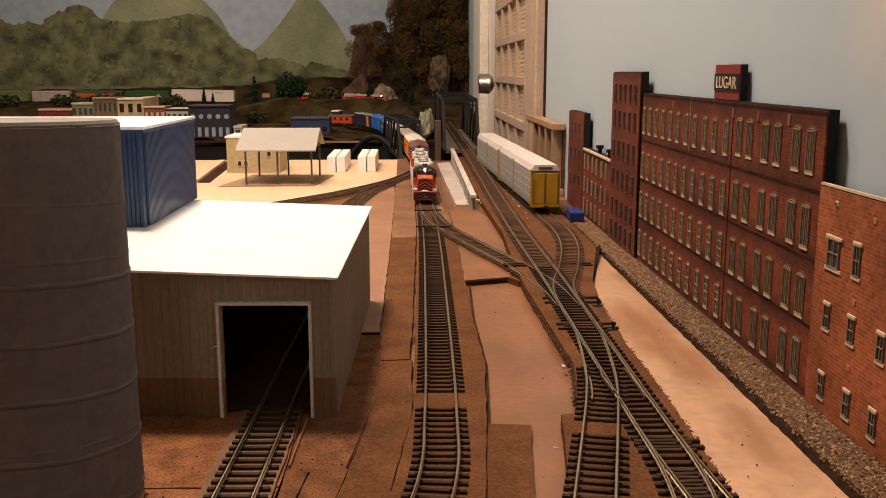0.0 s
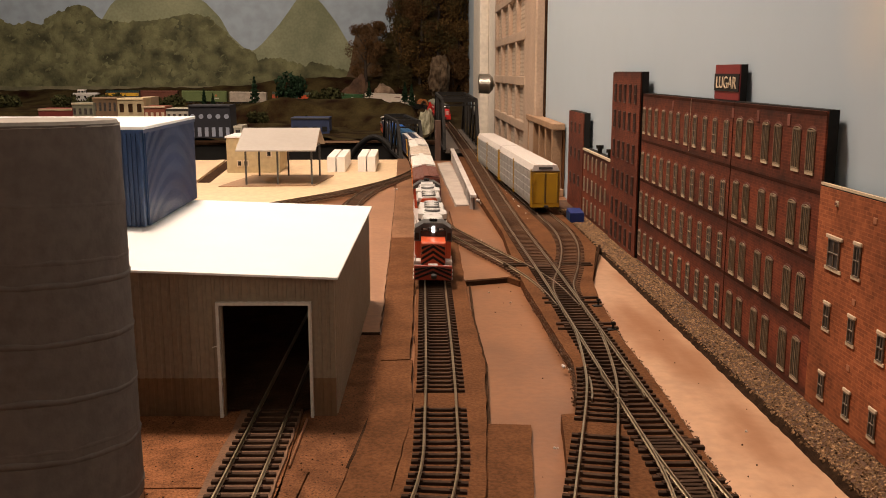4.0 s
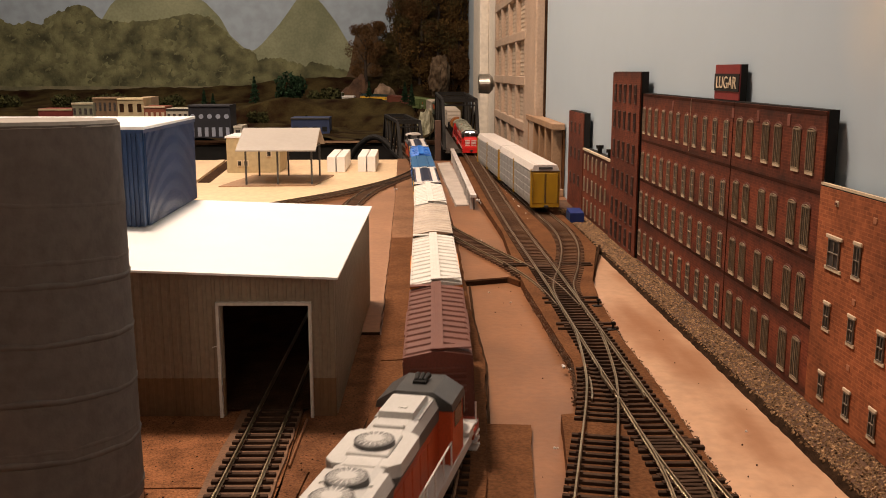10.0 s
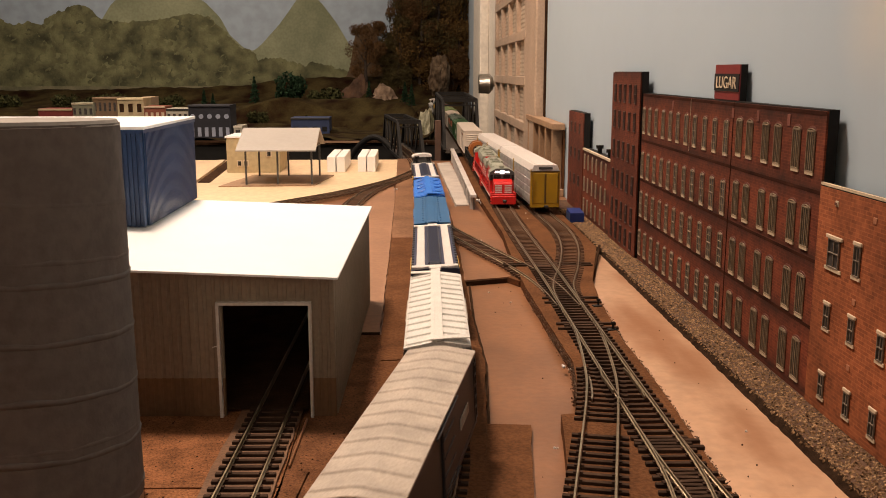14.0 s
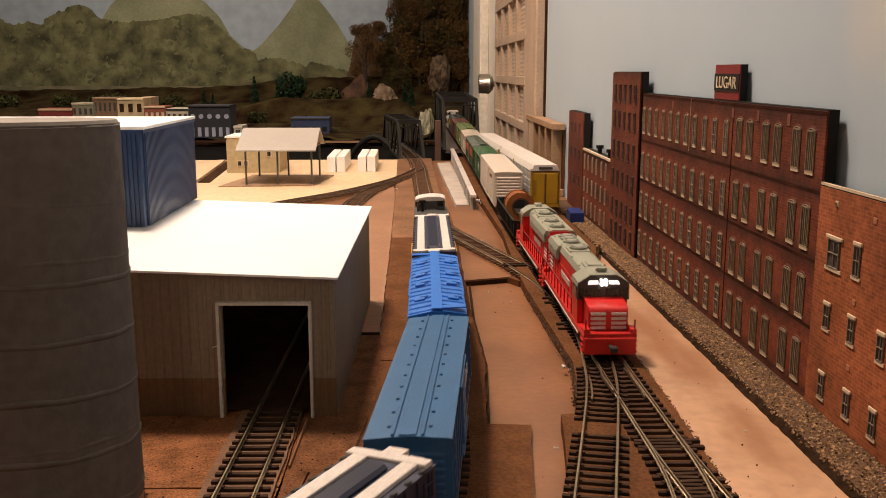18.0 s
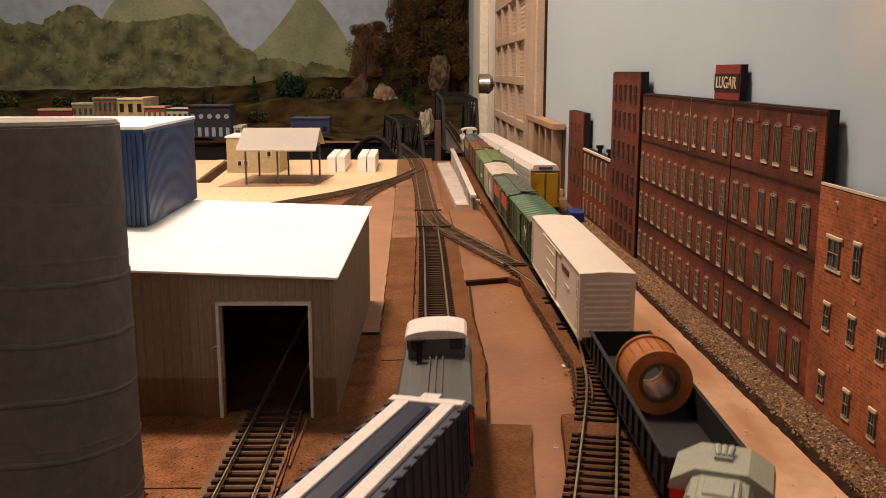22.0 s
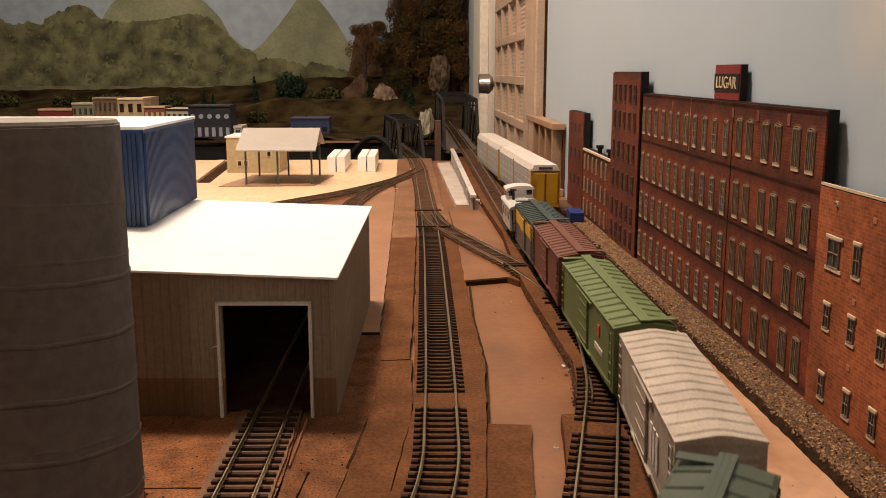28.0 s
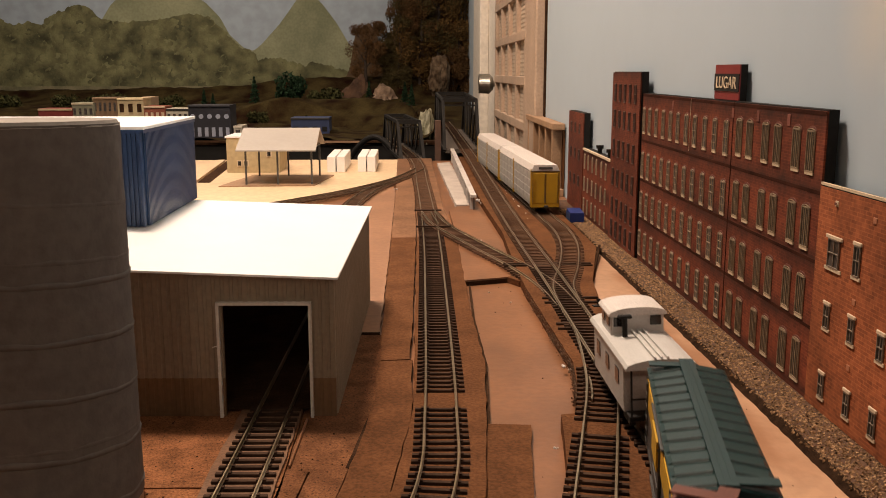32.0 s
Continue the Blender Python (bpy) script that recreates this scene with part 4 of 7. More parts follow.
def head_two(t):
    keys = ((-3, 4.25), (0, 3.66), (1, 3.435), (2, 3.235), (3, 3.06), (6, 2.575), (8, 2.235), (10, 1.895), (12, 1.560), (14, 1.225), (17, 0.715), (19, 0.394), (23, -0.200), (24, -0.355), (28, -0.943), (30.5, -1.275), (32, -1.481), (35, -1.87))
    k = max(i for i in range(1, len(keys) - 2) if keys[i][0] <= t)
    (t0, a), (t1, b), (t2, c), (t3, d) = keys[k - 1:k + 3]
    m1, m2 = (c - a) / (t2 - t0), (d - b) / (t3 - t1)
    h = t2 - t1
    u = (t - t1) / h
    return (2 * u ** 3 - 3 * u * u + 1) * b + (u ** 3 - 2 * u * u + u) * h * m1 + (-2 * u ** 3 + 3 * u * u) * c + (u ** 3 - u * u) * h * m2


def ride(line, head, rear, head_at, back=False, lean=0.0, inset=0.018, off=0.0):
    """Rows for one car: its two trucks stay on the line."""
    rows, mid, arm = [], (head + rear) / 2, (rear - head) / 2 - inset
    for k in range(65):
        t = k * 0.5
        s = head_at(t) + mid
        p, q = line.at(s - arm), line.at(s + arm)
        d = p - q
        rows.append((t, Matrix.Translation((p + q) / 2) @ Euler((0, -math.atan2(d.z, math.hypot(d.x, d.y)), math.atan2(d.y, d.x))).to_matrix().to_4x4() @ pose(0, off, 0, lean, 0, 0) @ pose(0, 0, 0, 0, 0, 180 if back else 0)))
    return rows


def motions():
    for cars, line, head_at in ((TRAIN_ONE, LINE_A, head_one), (TRAIN_TWO, LINE_B, head_two)):
        for car, head, rear in cars:
            if line is LINE_A:
                lean = -1.4 if head < 0.1 else 1.1 if head < 0.38 else 2.5
            else:
                lean = 3.0 if head > 1.89 else 1.0 if head > 0.865 else 0.0
            off = -0.0022 if line is LINE_A and head < 0.38 else 0.0
            inset = (0.040 if line is LINE_B else 0.014 if head < 0.1 else 0.0227) if head < 0.38 else 0.047 if rear - head > 0.23 else 0.018
            walk(car, ride(line, head, rear, head_at, "backwards" in car["label"], lean, inset, off))


# ---- buildings by the tracks ----
def corr(bm, a, b, n, front, back, deep, z0, z1, axis="x"):
    """A corrugated sheet from a to b along an axis, its ribs standing out by deep towards front."""
    s = 1 if front > back else -1
    pts = []
    for k in range(n):
        u = (b - a) / n
        for f, d in ((0.0, 0), (0.30, 0), (0.40, deep), (0.90, deep)):
            pts.append((a + u * (k + f), front + s * d))
    pts += [(b, front), (b, back), (a, back)]
    if axis == "y":
        pts = [(q, p) for p, q in pts]
    poly(bm, pts, z0, z1)
    bmesh.ops.recalc_face_normals(bm, faces=bm.faces[:])


def warehouse():
    t = thing("warehouse", pose(-0.0438, 0.4935, 0.0, 0, 0, 1.5 * -1), "grey-beige corrugated warehouse with white flat roof and open track door", "building")
    # local axes: x to the west is negative, y away
    w, dpt = 0.205, 0.262
    hE, hW = 0.081, 0.094

    bm = B()
    corr(bm, -0.0130, 0.0, 3, 0.0, 0.003, 0.0005, 0.0240, hE)
    part("wall", bm, WAREHOUSE, t, "front wall beside the door")
    bm = B()
    corr(bm, -0.0620, -0.0130, 10, 0.0, 0.003, 0.0005, 0.0665, 0.0825)
    part("wall", bm, WAREHOUSE, t, "front wall over the door")
    bm = B()
    corr(bm, -w, -0.0620, 29, 0.0, 0.003, 0.0005, 0.0240, 0.0845)
    part("wall", bm, WAREHOUSE, t, "front wall with door opening")
    # brown light bounced off the ground is painted into the lower wall
    for a, b, n in ((-w, -0.0620, 29), (-0.0130, 0.0, 3)):
        bm = B(); corr(bm, a, b, n, 0.0, 0.003, 0.0003, 0, 0.0240)
        part("wall_base", bm, WAREHOUSE_BASE, t, "wall foot with the ground's brown bounce painted in")
    bm = B()
    corr(bm, 0.0035, dpt - 0.003, 72, 0.0, -0.003, 0.0004, 0, hE, "y")
    part("wall", bm, WAREHOUSE, t, "side wall")
    bm = B(); bx(bm, -w + 0.0015, dpt / 2, 0, 0.003, dpt - 0.006, 0.086)
    part("wall", bm, WAREHOUSE, t)
    bm = B(); bx(bm, -w / 2, dpt - 0.0015, 0, w, 0.003, hE)
    part("wall", bm, WAREHOUSE, t, "rear wall")
    bm = B()
    prism(bm, [(0.0025, hE), (0.0025, hE + 0.0012), (-w - 0.003, 0.0890 + 0.0012), (-w - 0.003, 0.0890)], -0.004, dpt + 0.004, "y")
    part("roof", bm, WHITE_ROOF, t, "plain white sheet roof")
    bm = B()
    bx(bm, -0.0640, -0.0005, 0, 0.0016, 0.0050, 0.0680)
    bx(bm, -0.0134, -0.0005, 0, 0.0016, 0.0050, 0.0680)
    bx(bm, -0.0387, -0.0005, 0.0664, 0.0522, 0.0050, 0.0016)
    part("door_frame", bm, WH_TRIM, t, "white door frame")
    # thin dark strips stand in for the shadow along the wall feet
    bm = B(); bx(bm, -(w + 0.064) / 2 - 0.001, -0.0012, 0, w - 0.066, 0.0012, 0.0014)
    part("foot_strip", bm, CORK_DARK, t, "dark strip drawn as the shadow line at the wall foot")
    bm = B(); bx(bm, 0.0010, dpt / 2, 0, 0.0012, dpt, 0.0014)
    part("foot_strip", bm, CORK_DARK, t, "dark strip drawn as the shadow line at the wall foot")
    # the shade indoors is put into this floor's dark colour
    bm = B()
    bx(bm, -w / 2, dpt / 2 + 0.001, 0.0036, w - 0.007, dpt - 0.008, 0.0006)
    part("floor", bm, CORK_DARK, t, "warehouse floor coloured dark for the indoor shade")
    bm = B(); bx(bm, -w / 2, 0.075, 0.0620, w - 0.008, 0.010, 0.008, 0.0006)
    part("beam", bm, TAN, t, "brown roof beam inside")
    bm = B(); cyl(bm, (-0.0645, -0.003, 0.0435), (-0.0672, -0.004, 0.0430), 0.0003, n=6)
    part("splinter", bm, WH_TRIM, t, "pale splinter on the door frame")
    return t


def blue_tower():
    t = thing("blue_building", pose(-0.1812, 0.625, 0.0885), "tall blue corrugated metal building with white flat roof", "building")
    w, dpt, h = 0.16, 0.1450, 0.0635
    bm = B(); corr(bm, -w, -0.0008, 52, 0.0, 0.004, 0.0010, 0, h)
    part("wall", bm, BLUE, t)
    bm = B(); corr(bm, 0.0045, dpt, 48, 0.0, -0.004, 0.0010, 0, h, "y")
    part("wall", bm, BLUE, t)
    bm = B(); bx(bm, -w / 2 - 0.004, dpt / 2 + 0.004, 0.0, w - 0.010, dpt - 0.010, h - 0.001)
    part("core", bm, BLUE, t)
    bm = B(); bx(bm, -w / 2, dpt / 2, h + 0.0020, w + 0.004, dpt + 0.004, 0.0018)
    part("roof", bm, WHITE_ROOF, t)
    bm = B(); bx(bm, -w / 2, dpt / 2, h - 0.0005, w + 0.003, dpt + 0.003, 0.0025)
    part("eave_trim", bm, BLUE, t)
    return t


def silo():
    c, r, h, z0 = (-0.1671, 0.386), 0.0450, 0.1722, 0.0068
    t = thing("silo", pose(c[0], c[1], 0), "grey paper-wrapped silo with raised rings on a tan base", "silo")
    n = 120

    def wobble(u, z):
        p = Vector((math.cos(u) * 5, math.sin(u) * 5, z * 60))
        return 0.00030 * noise.noise(p) + 0.00012 * noise.noise(p * 3.1)
    bm, rings = B(), []
    for k in range(61):
        z = z0 + (h - 0.002 - z0) * k / 60
        rings.append([bm.verts.new(((r - 0.0006 * z / h + wobble(u, z)) * math.cos(u), (r - 0.0006 * z / h + wobble(u, z)) * math.sin(u), z + 0.00105 * (k / 60) ** 4 * (1 - math.sin(u)))) for u in np.linspace(0, 2 * math.pi, n, endpoint=False)])
    for a, b in zip(rings, rings[1:]):
        for i in range(n):
            bm.faces.new((a[i], a[(i + 1) % n], b[(i + 1) % n], b[i]))
    part("shell", bm, SILO_M, t, smooth=True)
    for z, out in ((0.0130, 0.0005), (0.0370, 0.0005), (0.0415, 0.0001), (0.0620, 0.0005), (0.0855, 0.0005), (0.1090, 0.0005), (0.1175, 0.0001), (0.1400, 0.0001)):
        q = r - 0.0006 * z / h
        rr = [(q - 0.0005, z - 0.0028), (q + out * 0.7, z - 0.0006), (q + out * 0.7 + 0.0001, z + 0.0003), (q - 0.0005, z + 0.0018)]
        bm, v = B(), []
        for i in range(n):
            u = 2 * math.pi * i / n
            w = noise.noise(Vector((math.cos(u) * 4, math.sin(u) * 4, z * 120)))
            v.append([bm.verts.new(((a + wobble(u, z) + 0.0002 * w) * math.cos(u), (a + wobble(u, z) + 0.0002 * w) * math.sin(u), b + 0.0009 * w - 0.0014 * math.cos(u) - 0.0035 * math.sin(u))) for a, b in rr])
        for i in range(n):
            for k in range(4):
                bm.faces.new((v[i][k], v[(i + 1) % n][k], v[(i + 1) % n][(k + 1) % 4], v[i][(k + 1) % 4]))
        part("hoop", bm, SILO_M, t, smooth=True)
    bm = B(); cyl(bm, (0, 0, 0), (0, 0, 0.0024), r - 0.0004, r - 0.0016, n=96)
    part("lid", bm, SILO_TOP, t, "pale card lid", at=pose(0, 0, h - 0.0020, -1.34, 0, 0))
    bm = B(); cyl(bm, (0, 0, 0.0), (0, 0, z0), r - 0.0004, n=96)
    part("base", bm, WOOD, t, "tan wooden base disc")
    return t


def window_mesh(key, w, h, frame_mat):
    """A sash window seen on a wall that faces -x: pane, frame, sill and arched lintel share its place."""
    def fr(bm):
        for s in (-1, 1):
            bx(bm, -0.0003, s * w / 2, 0, 0.0008, 0.0004, h)
        bx(bm, -0.0003, 0, 0.0, 0.0008, w, 0.0006)
        if frame_mat is not BLINDFRAME:
            bx(bm, -0.0003, 0, h / 2, 0.0009, w, 0.0005)
        bx(bm, -0.0003, 0, h - 0.0006, 0.0008, w, 0.0008)
        for y in (-w / 4, 0, w / 4) if frame_mat is BLINDFRAME else (0,):
            bx(bm, -0.0002, y, 0, 0.0006, 0.0005 if y == 0 else 0.0003, h)
        if frame_mat is WINFRAME:
            for k in (1, 3):
                bx(bm, -0.0002, 0, h * k / 4, 0.0006, w, 0.0003)
        if frame_mat in (WINFRAME, BLINDFRAME):
            for k in range(8):
                a = math.pi * (k + 0.5) / 8
                m = Matrix.Translation((-0.0003, w * 0.48 * math.cos(a), h - 0.0006 + 0.0017 * math.sin(a))) @ Matrix.Rotation(math.atan2(0.0017 * math.cos(a), -w * 0.48 * math.sin(a)), 4, "X") @ Matrix.Diagonal((0.0008, w * 0.24, 0.0004, 1))
                bmesh.ops.create_cube(bm, size=1, matrix=m)
    return pooled(key + "_frame", fr, frame_mat)


DIMWIN = M("dim_printed_window", (0.100, 0.058, 0.046), 0.7, 0, 0.3, 60, 0.1)
SHOPFRAME = M("dark_shop_sash", (0.20, 0.16, 0.12), 0.6, 0, 0.1, 60, 0.1)
WINFRAME = M("cream_window_frame", (0.38, 0.295, 0.205), 0.6, 0, 0.1, 60, 0.1)
WINSILL = M("cream_window_sill", (0.62, 0.50, 0.35), 0.6, 0, 0.1, 60, 0.1)
BLINDFRAME = M("tan_blind_sash", (0.32, 0.24, 0.155), 0.6, 0, 0.15, 60, 0.1)
BLIND = M("printed_window_blind", (0.036, 0.024, 0.018), 0.5, 0, 0.5, 60, 0, col2=(0.085, 0.062, 0.045))
PANE = M("printed_window_pane", (0.038, 0.033, 0.032), 0.35, 0, 0.7, 130, 0, col2=(0.105, 0.095, 0.090))


def brick_mat(name, col, mortar, bw, bh, soot=()):
    """Printed brick paper; soot lists the heights of its sooty streaks and their reach."""
    m = M(name, col, 0.8, 0, 0.38, 16, 0.2, stain=0.25, spec=0.2)
    nt = m.node_tree
    b = nt.nodes["Principled BSDF"]
    link = b.inputs["Base Color"].links[0]
    src = link.from_socket
    tc = nt.nodes.new("ShaderNodeTexCoord")
    sep, com = nt.nodes.new("ShaderNodeSeparateXYZ"), nt.nodes.new("ShaderNodeCombineXYZ")
    nt.links.new(tc.outputs["Object"], sep.inputs[0])
    nt.links.new(sep.outputs[1], com.inputs[0])
    nt.links.new(sep.outputs[2], com.inputs[1])
    br = nt.nodes.new("ShaderNodeTexBrick")
    br.inputs["Scale"].default_value = 1.0
    br.inputs["Brick Width"].default_value, br.inputs["Row Height"].default_value = bw, bh
    br.inputs["Mortar Size"].default_value = bh * 0.12
    br.inputs["Color1"].default_value, br.inputs["Color2"].default_value, br.inputs["Mortar"].default_value = (1, 1, 1, 1), (0.68, 0.66, 0.66, 1), (*mortar, 1)
    nt.links.new(com.outputs[0], br.inputs["Vector"])
    mx = nt.nodes.new("ShaderNodeMix")
    mx.data_type, mx.blend_type = "RGBA", "MULTIPLY"
    mx.inputs[0].default_value = 1.0
    nt.links.new(src, mx.inputs[6])
    nt.links.new(br.outputs["Color"], mx.inputs[7])
    out = mx.outputs[2]
    no = nt.nodes.new("ShaderNodeTexNoise")
    no.inputs["Scale"].default_value, no.inputs["Detail"].default_value = 45, 5
    nt.links.new(tc.outputs["Object"], no.inputs["Vector"])
    for z, reach in soot:
        d = nt.nodes.new("ShaderNodeMath"); d.operation = "SUBTRACT"
        d.inputs[1].default_value = z
        nt.links.new(sep.outputs[2], d.inputs[0])
        a = nt.nodes.new("ShaderNodeMath"); a.operation = "ABSOLUTE"
        nt.links.new(d.outputs[0], a.inputs[0])
        mp = nt.nodes.new("ShaderNodeMapRange")
        mp.inputs[1].default_value, mp.inputs[2].default_value, mp.inputs[3].default_value, mp.inputs[4].default_value = 0.0, reach, 1.35, 0.0
        nt.links.new(a.outputs[0], mp.inputs[0])
        mu = nt.nodes.new("ShaderNodeMath"); mu.operation, mu.use_clamp = "MULTIPLY", True
        nt.links.new(mp.outputs[0], mu.inputs[0])
        nt.links.new(no.outputs["Fac"], mu.inputs[1])
        sm = nt.nodes.new("ShaderNodeMix"); sm.data_type = "RGBA"
        sm.inputs[7].default_value = (0.022, 0.010, 0.007, 1)
        nt.links.new(mu.outputs[0], sm.inputs[0])
        nt.links.new(out, sm.inputs[6])
        out = sm.outputs[2]
    nt.links.new(out, b.inputs["Base Color"])
    return m


BRICK_FACTORY = brick_mat("factory_brick", (0.185, 0.044, 0.020), (1.10, 1.22, 1.25), 0.0056, 0.0019, ((0.162, 0.014), (0.120, 0.013), (0.080, 0.012), (0.041, 0.012), (0.003, 0.006)))
BRICK_TOWER = brick_mat("tower_brick", (0.160, 0.040, 0.020), (1.12, 1.25, 1.3), 0.0056, 0.0019, ((0.185, 0.010),))
BRICK_NEAR = brick_mat("orange_brick", (0.34, 0.104, 0.042), (1.10, 1.20, 1.22), 0.0060, 0.0021)
BAND = M("soot_dark_band", (0.045, 0.016, 0.010), 0.85, 0, 0.4, 40, 0.2, spec=0.05)


def flat_building(name, label, y0, y1, top, mat, rows, base=0.0065, thick=0.0066, x=0.2265, bands=(), plain=False):
    """A shallow building front against the wall. rows: (first height, window height, window width, list of y)."""
    t = thing(name, pose(x, (y0 + y1) / 2, base), label, "building")
    mid = (y0 + y1) / 2
    bm = B(); bx(bm, thick / 2 + 0.0004, 0, 0, thick - 0.0008, y1 - y0 - 0.0008, top - base)
    part("backing", bm, BLACK, t, "black foam-board core")
    bm = B(); bx(bm, -0.0002, 0, 0, 0.0012, y1 - y0, top - base - 0.0008)
    part("wall", bm, mat, t)
    for z, h in bands:
        bm = B(); bx(bm, -0.0007, 0, z - base, 0.0005, y1 - y0 - 0.0004, h)
        part("band", bm, BAND, t, "dark sooty course")
    for z, h, w, ys, fm in rows:
        fr = window_mesh("win_%d_%d_%s" % (w * 1e5, h * 1e5, fm.name), w, h, fm)
        pn = pooled("pane_%d_%d_%s" % (w * 1e5, h * 1e5, fm.name), lambda q: bx(q, -0.0001, 0, 0, 0.0004, w, h), BLIND if fm is BLINDFRAME else PANE)
        shop_front = fm is SHOPFRAME
        sl = pooled("sill_%d_%d" % (w * 1e5, shop_front), lambda q: bx(q, -0.0001, 0, -0.0018, 0.0007, w * (1.5 if shop_front else 1.06), 0.0018), WINSILL)

        def arch(q):
            n = 10
            v = []
            for k in range(n + 1):
                a = math.pi * k / n
                v.append([q.verts.new((x, w * f * math.cos(a), h - 0.0006 + e * math.sin(a))) for x, f, e in ((0.0003, 0.50, 0.0019), (0.0003, 0.62, 0.0033), (-0.0001, 0.62, 0.0033), (-0.0001, 0.50, 0.0019))])
            for a, b in zip(v, v[1:]):
                for k in range(4):
                    q.faces.new((a[k], a[(k + 1) % 4], b[(k + 1) % 4], b[k]))
            bmesh.ops.recalc_face_normals(q, faces=q.faces[:])
        flat_head = fm in (WINSILL, SHOPFRAME)
        li = pooled("lintel_%d_%s" % (w * 1e5, fm.name), (lambda q: bx(q, -0.0003, 0, h, 0.0010, w * 1.5, 0.0020, 0.0003)) if flat_head else arch, WINSILL if flat_head else BRICK_DARK)
        for yy in ys:
            at = pose(-0.0008, yy - mid, z - base)
            wi = part("window", pn if fm is not DIMWIN else pooled("dim_pane_%d" % (w * 1e5), lambda q: bx(q, -0.0001, 0, 0, 0.0004, w, h), DIMWIN), None, t, at=at)
            for nm, d in (("frame", fr), ("sill", sl), ("lintel", li)) if fm is not DIMWIN and plain is False else (("frame", fr),):
                part(nm, d, None, wi, at=pose(-0.0003, 0, 0))
    return t


def spread(a, b, n):
    return [a + (b - a) * (k + 0.5) / n for k in range(n)]


def factories():
    wide = [0.5166, 0.5366, 0.5650, 0.5850, 0.6130, 0.6330]
    narrow = [0.6600, 0.6853, 0.7090, 0.7346, 0.7580, 0.7825, 0.8056, 0.8290, 0.8533, 0.8770, 0.8985]
    rows = []
    for zw, zn in ((0.1360, 0.1340), (0.0927, 0.0908), (0.0523, 0.0523), (0.0136, 0.0136)):
        rows += [(zw, 0.0232, 0.0100, wide, BLINDFRAME), (zn, 0.0226, 0.0088, narrow, WINFRAME)]
    t = flat_building("factory_building", "dark red brick factory front with four rows of arched windows", 0.5, 0.9072, 0.1715, BRICK_FACTORY, rows, bands=((0.1245, 0.0022), (0.0858, 0.0020), (0.0475, 0.0020), (0.1682, 0.0022)))
    for y, z, h, mt, lb in ((0.7485, 0.1280, 0.0425, WINFRAME, "pale paper seam"), (0.6474, 0.0070, 0.1640, BAND, "dark paper seam")):
        bm = B(); bx(bm, -0.0010, y - 0.7036, z - 0.0065, 0.0004, 0.0006, h)
        part("seam", bm, mt, t, lb)
    for y in (0.6480, 0.6000, 0.5500, 0.8000):
        bm = B(); bx(bm, -0.0010, y - 0.7036, 0.1600 - 0.0065, 0.0006, 0.0046, 0.0070, 0.0002)
        part("corbel", bm, BRICK_DARK, t, "small brick corbel")
    s = thing("rooftop_sign", pose(0.2285, 0.673, 0.1715), "red and black rooftop sign reading LUGAR", "sign")
    bm = B(); bx(bm, 0.0028, 0, 0, 0.0048, 0.053, 0.0255)
    part("core", bm, BLACK, s)
    bm = B(); bx(bm, 0, 0, 0.0005, 0.0008, 0.053, 0.025)
    part("face", bm, M("sign_red", (0.20, 0.016, 0.015), 0.6, 0, 0.12, 40, 0.1), s, "red sign face")
    bm = B(); bx(bm, -0.0006, 0, 0.0065, 0.0008, 0.0526, 0.0125)
    part("panel", bm, BLACK, s, "black name panel")
    cu = bpy.data.curves.new("lettering", "FONT")
    cu.body, cu.size, cu.align_x, cu.extrude = "LUGAR", 0.0122, "CENTER", 0.0002
    ob = new("name_source", cu)
    me = bpy.data.meshes.new_from_object(ob.evaluated_get(bpy.context.evaluated_depsgraph_get()))
    bpy.data.objects.remove(ob)
    me.materials.clear(); me.materials.append(WINSILL)
    part("name", me, None, s, "cream letters LUGAR", at=pose(-0.0012, 0, 0.0086, 90, 0, -90) @ Matrix.Diagonal((1.12, 1, 1, 1)))
    flat_building("tower_building", "narrow dark brick tower front with faint windows", 0.908, 1.034, 0.192, BRICK_TOWER, [(z, 0.019, 0.0075, spread(0.914, 1.028, 5), DIMWIN) for z in (0.160, 0.132, 0.100, 0.068, 0.036, 0.011)], thick=0.0075, x=0.2235)
    flat_building("row_building", "low brick row front with white sash windows", 1.035, 1.205, 0.0930, BRICK_FACTORY, [(z, 0.018, 0.0062, [1.060, 1.085, 1.115, 1.140, 1.168, 1.192], WINFRAME) for z in (0.068, 0.039, 0.011)], thick=0.0105, x=0.2245, plain=True)
    flat_building("end_building", "plain dark brick end tower front", 1.206, 1.318, 0.1385, BRICK_TOWER, [(z, 0.014, 0.007, spread(1.215, 1.31, 3), DIMWIN) for z in (0.110, 0.075, 0.04)], thick=0.0085, x=0.2235)
    flat_building("brick_shop", "orange brick building with pale stone window heads", 0.20, 0.4985, 0.1310, BRICK_NEAR,
                  [(0.0885, 0.0155, 0.0125, [0.4760, 0.36], SHOPFRAME), (0.0895, 0.0160, 0.0062, [0.4500, 0.395, 0.32], SHOPFRAME),
                   (0.0545, 0.0130, 0.0058, [0.4785, 0.4500, 0.4195, 0.385, 0.35, 0.31], SHOPFRAME), (0.0152, 0.0130, 0.0054, [0.4785, 0.4485, 0.4210, 0.385, 0.35, 0.31], SHOPFRAME)], x=0.2255)
    bm = B(); bx(bm, 0.2256, 0.3493, 0.1310, 0.0016, 0.2985, 0.0014)
    solid("coping_strip", bm, WINSILL, "pale coping along the brick shop top", "coping")
    faded = M("faded_brick_patch", (0.42, 0.165, 0.080), 0.8, 0, 0.3, 200, 0.1)
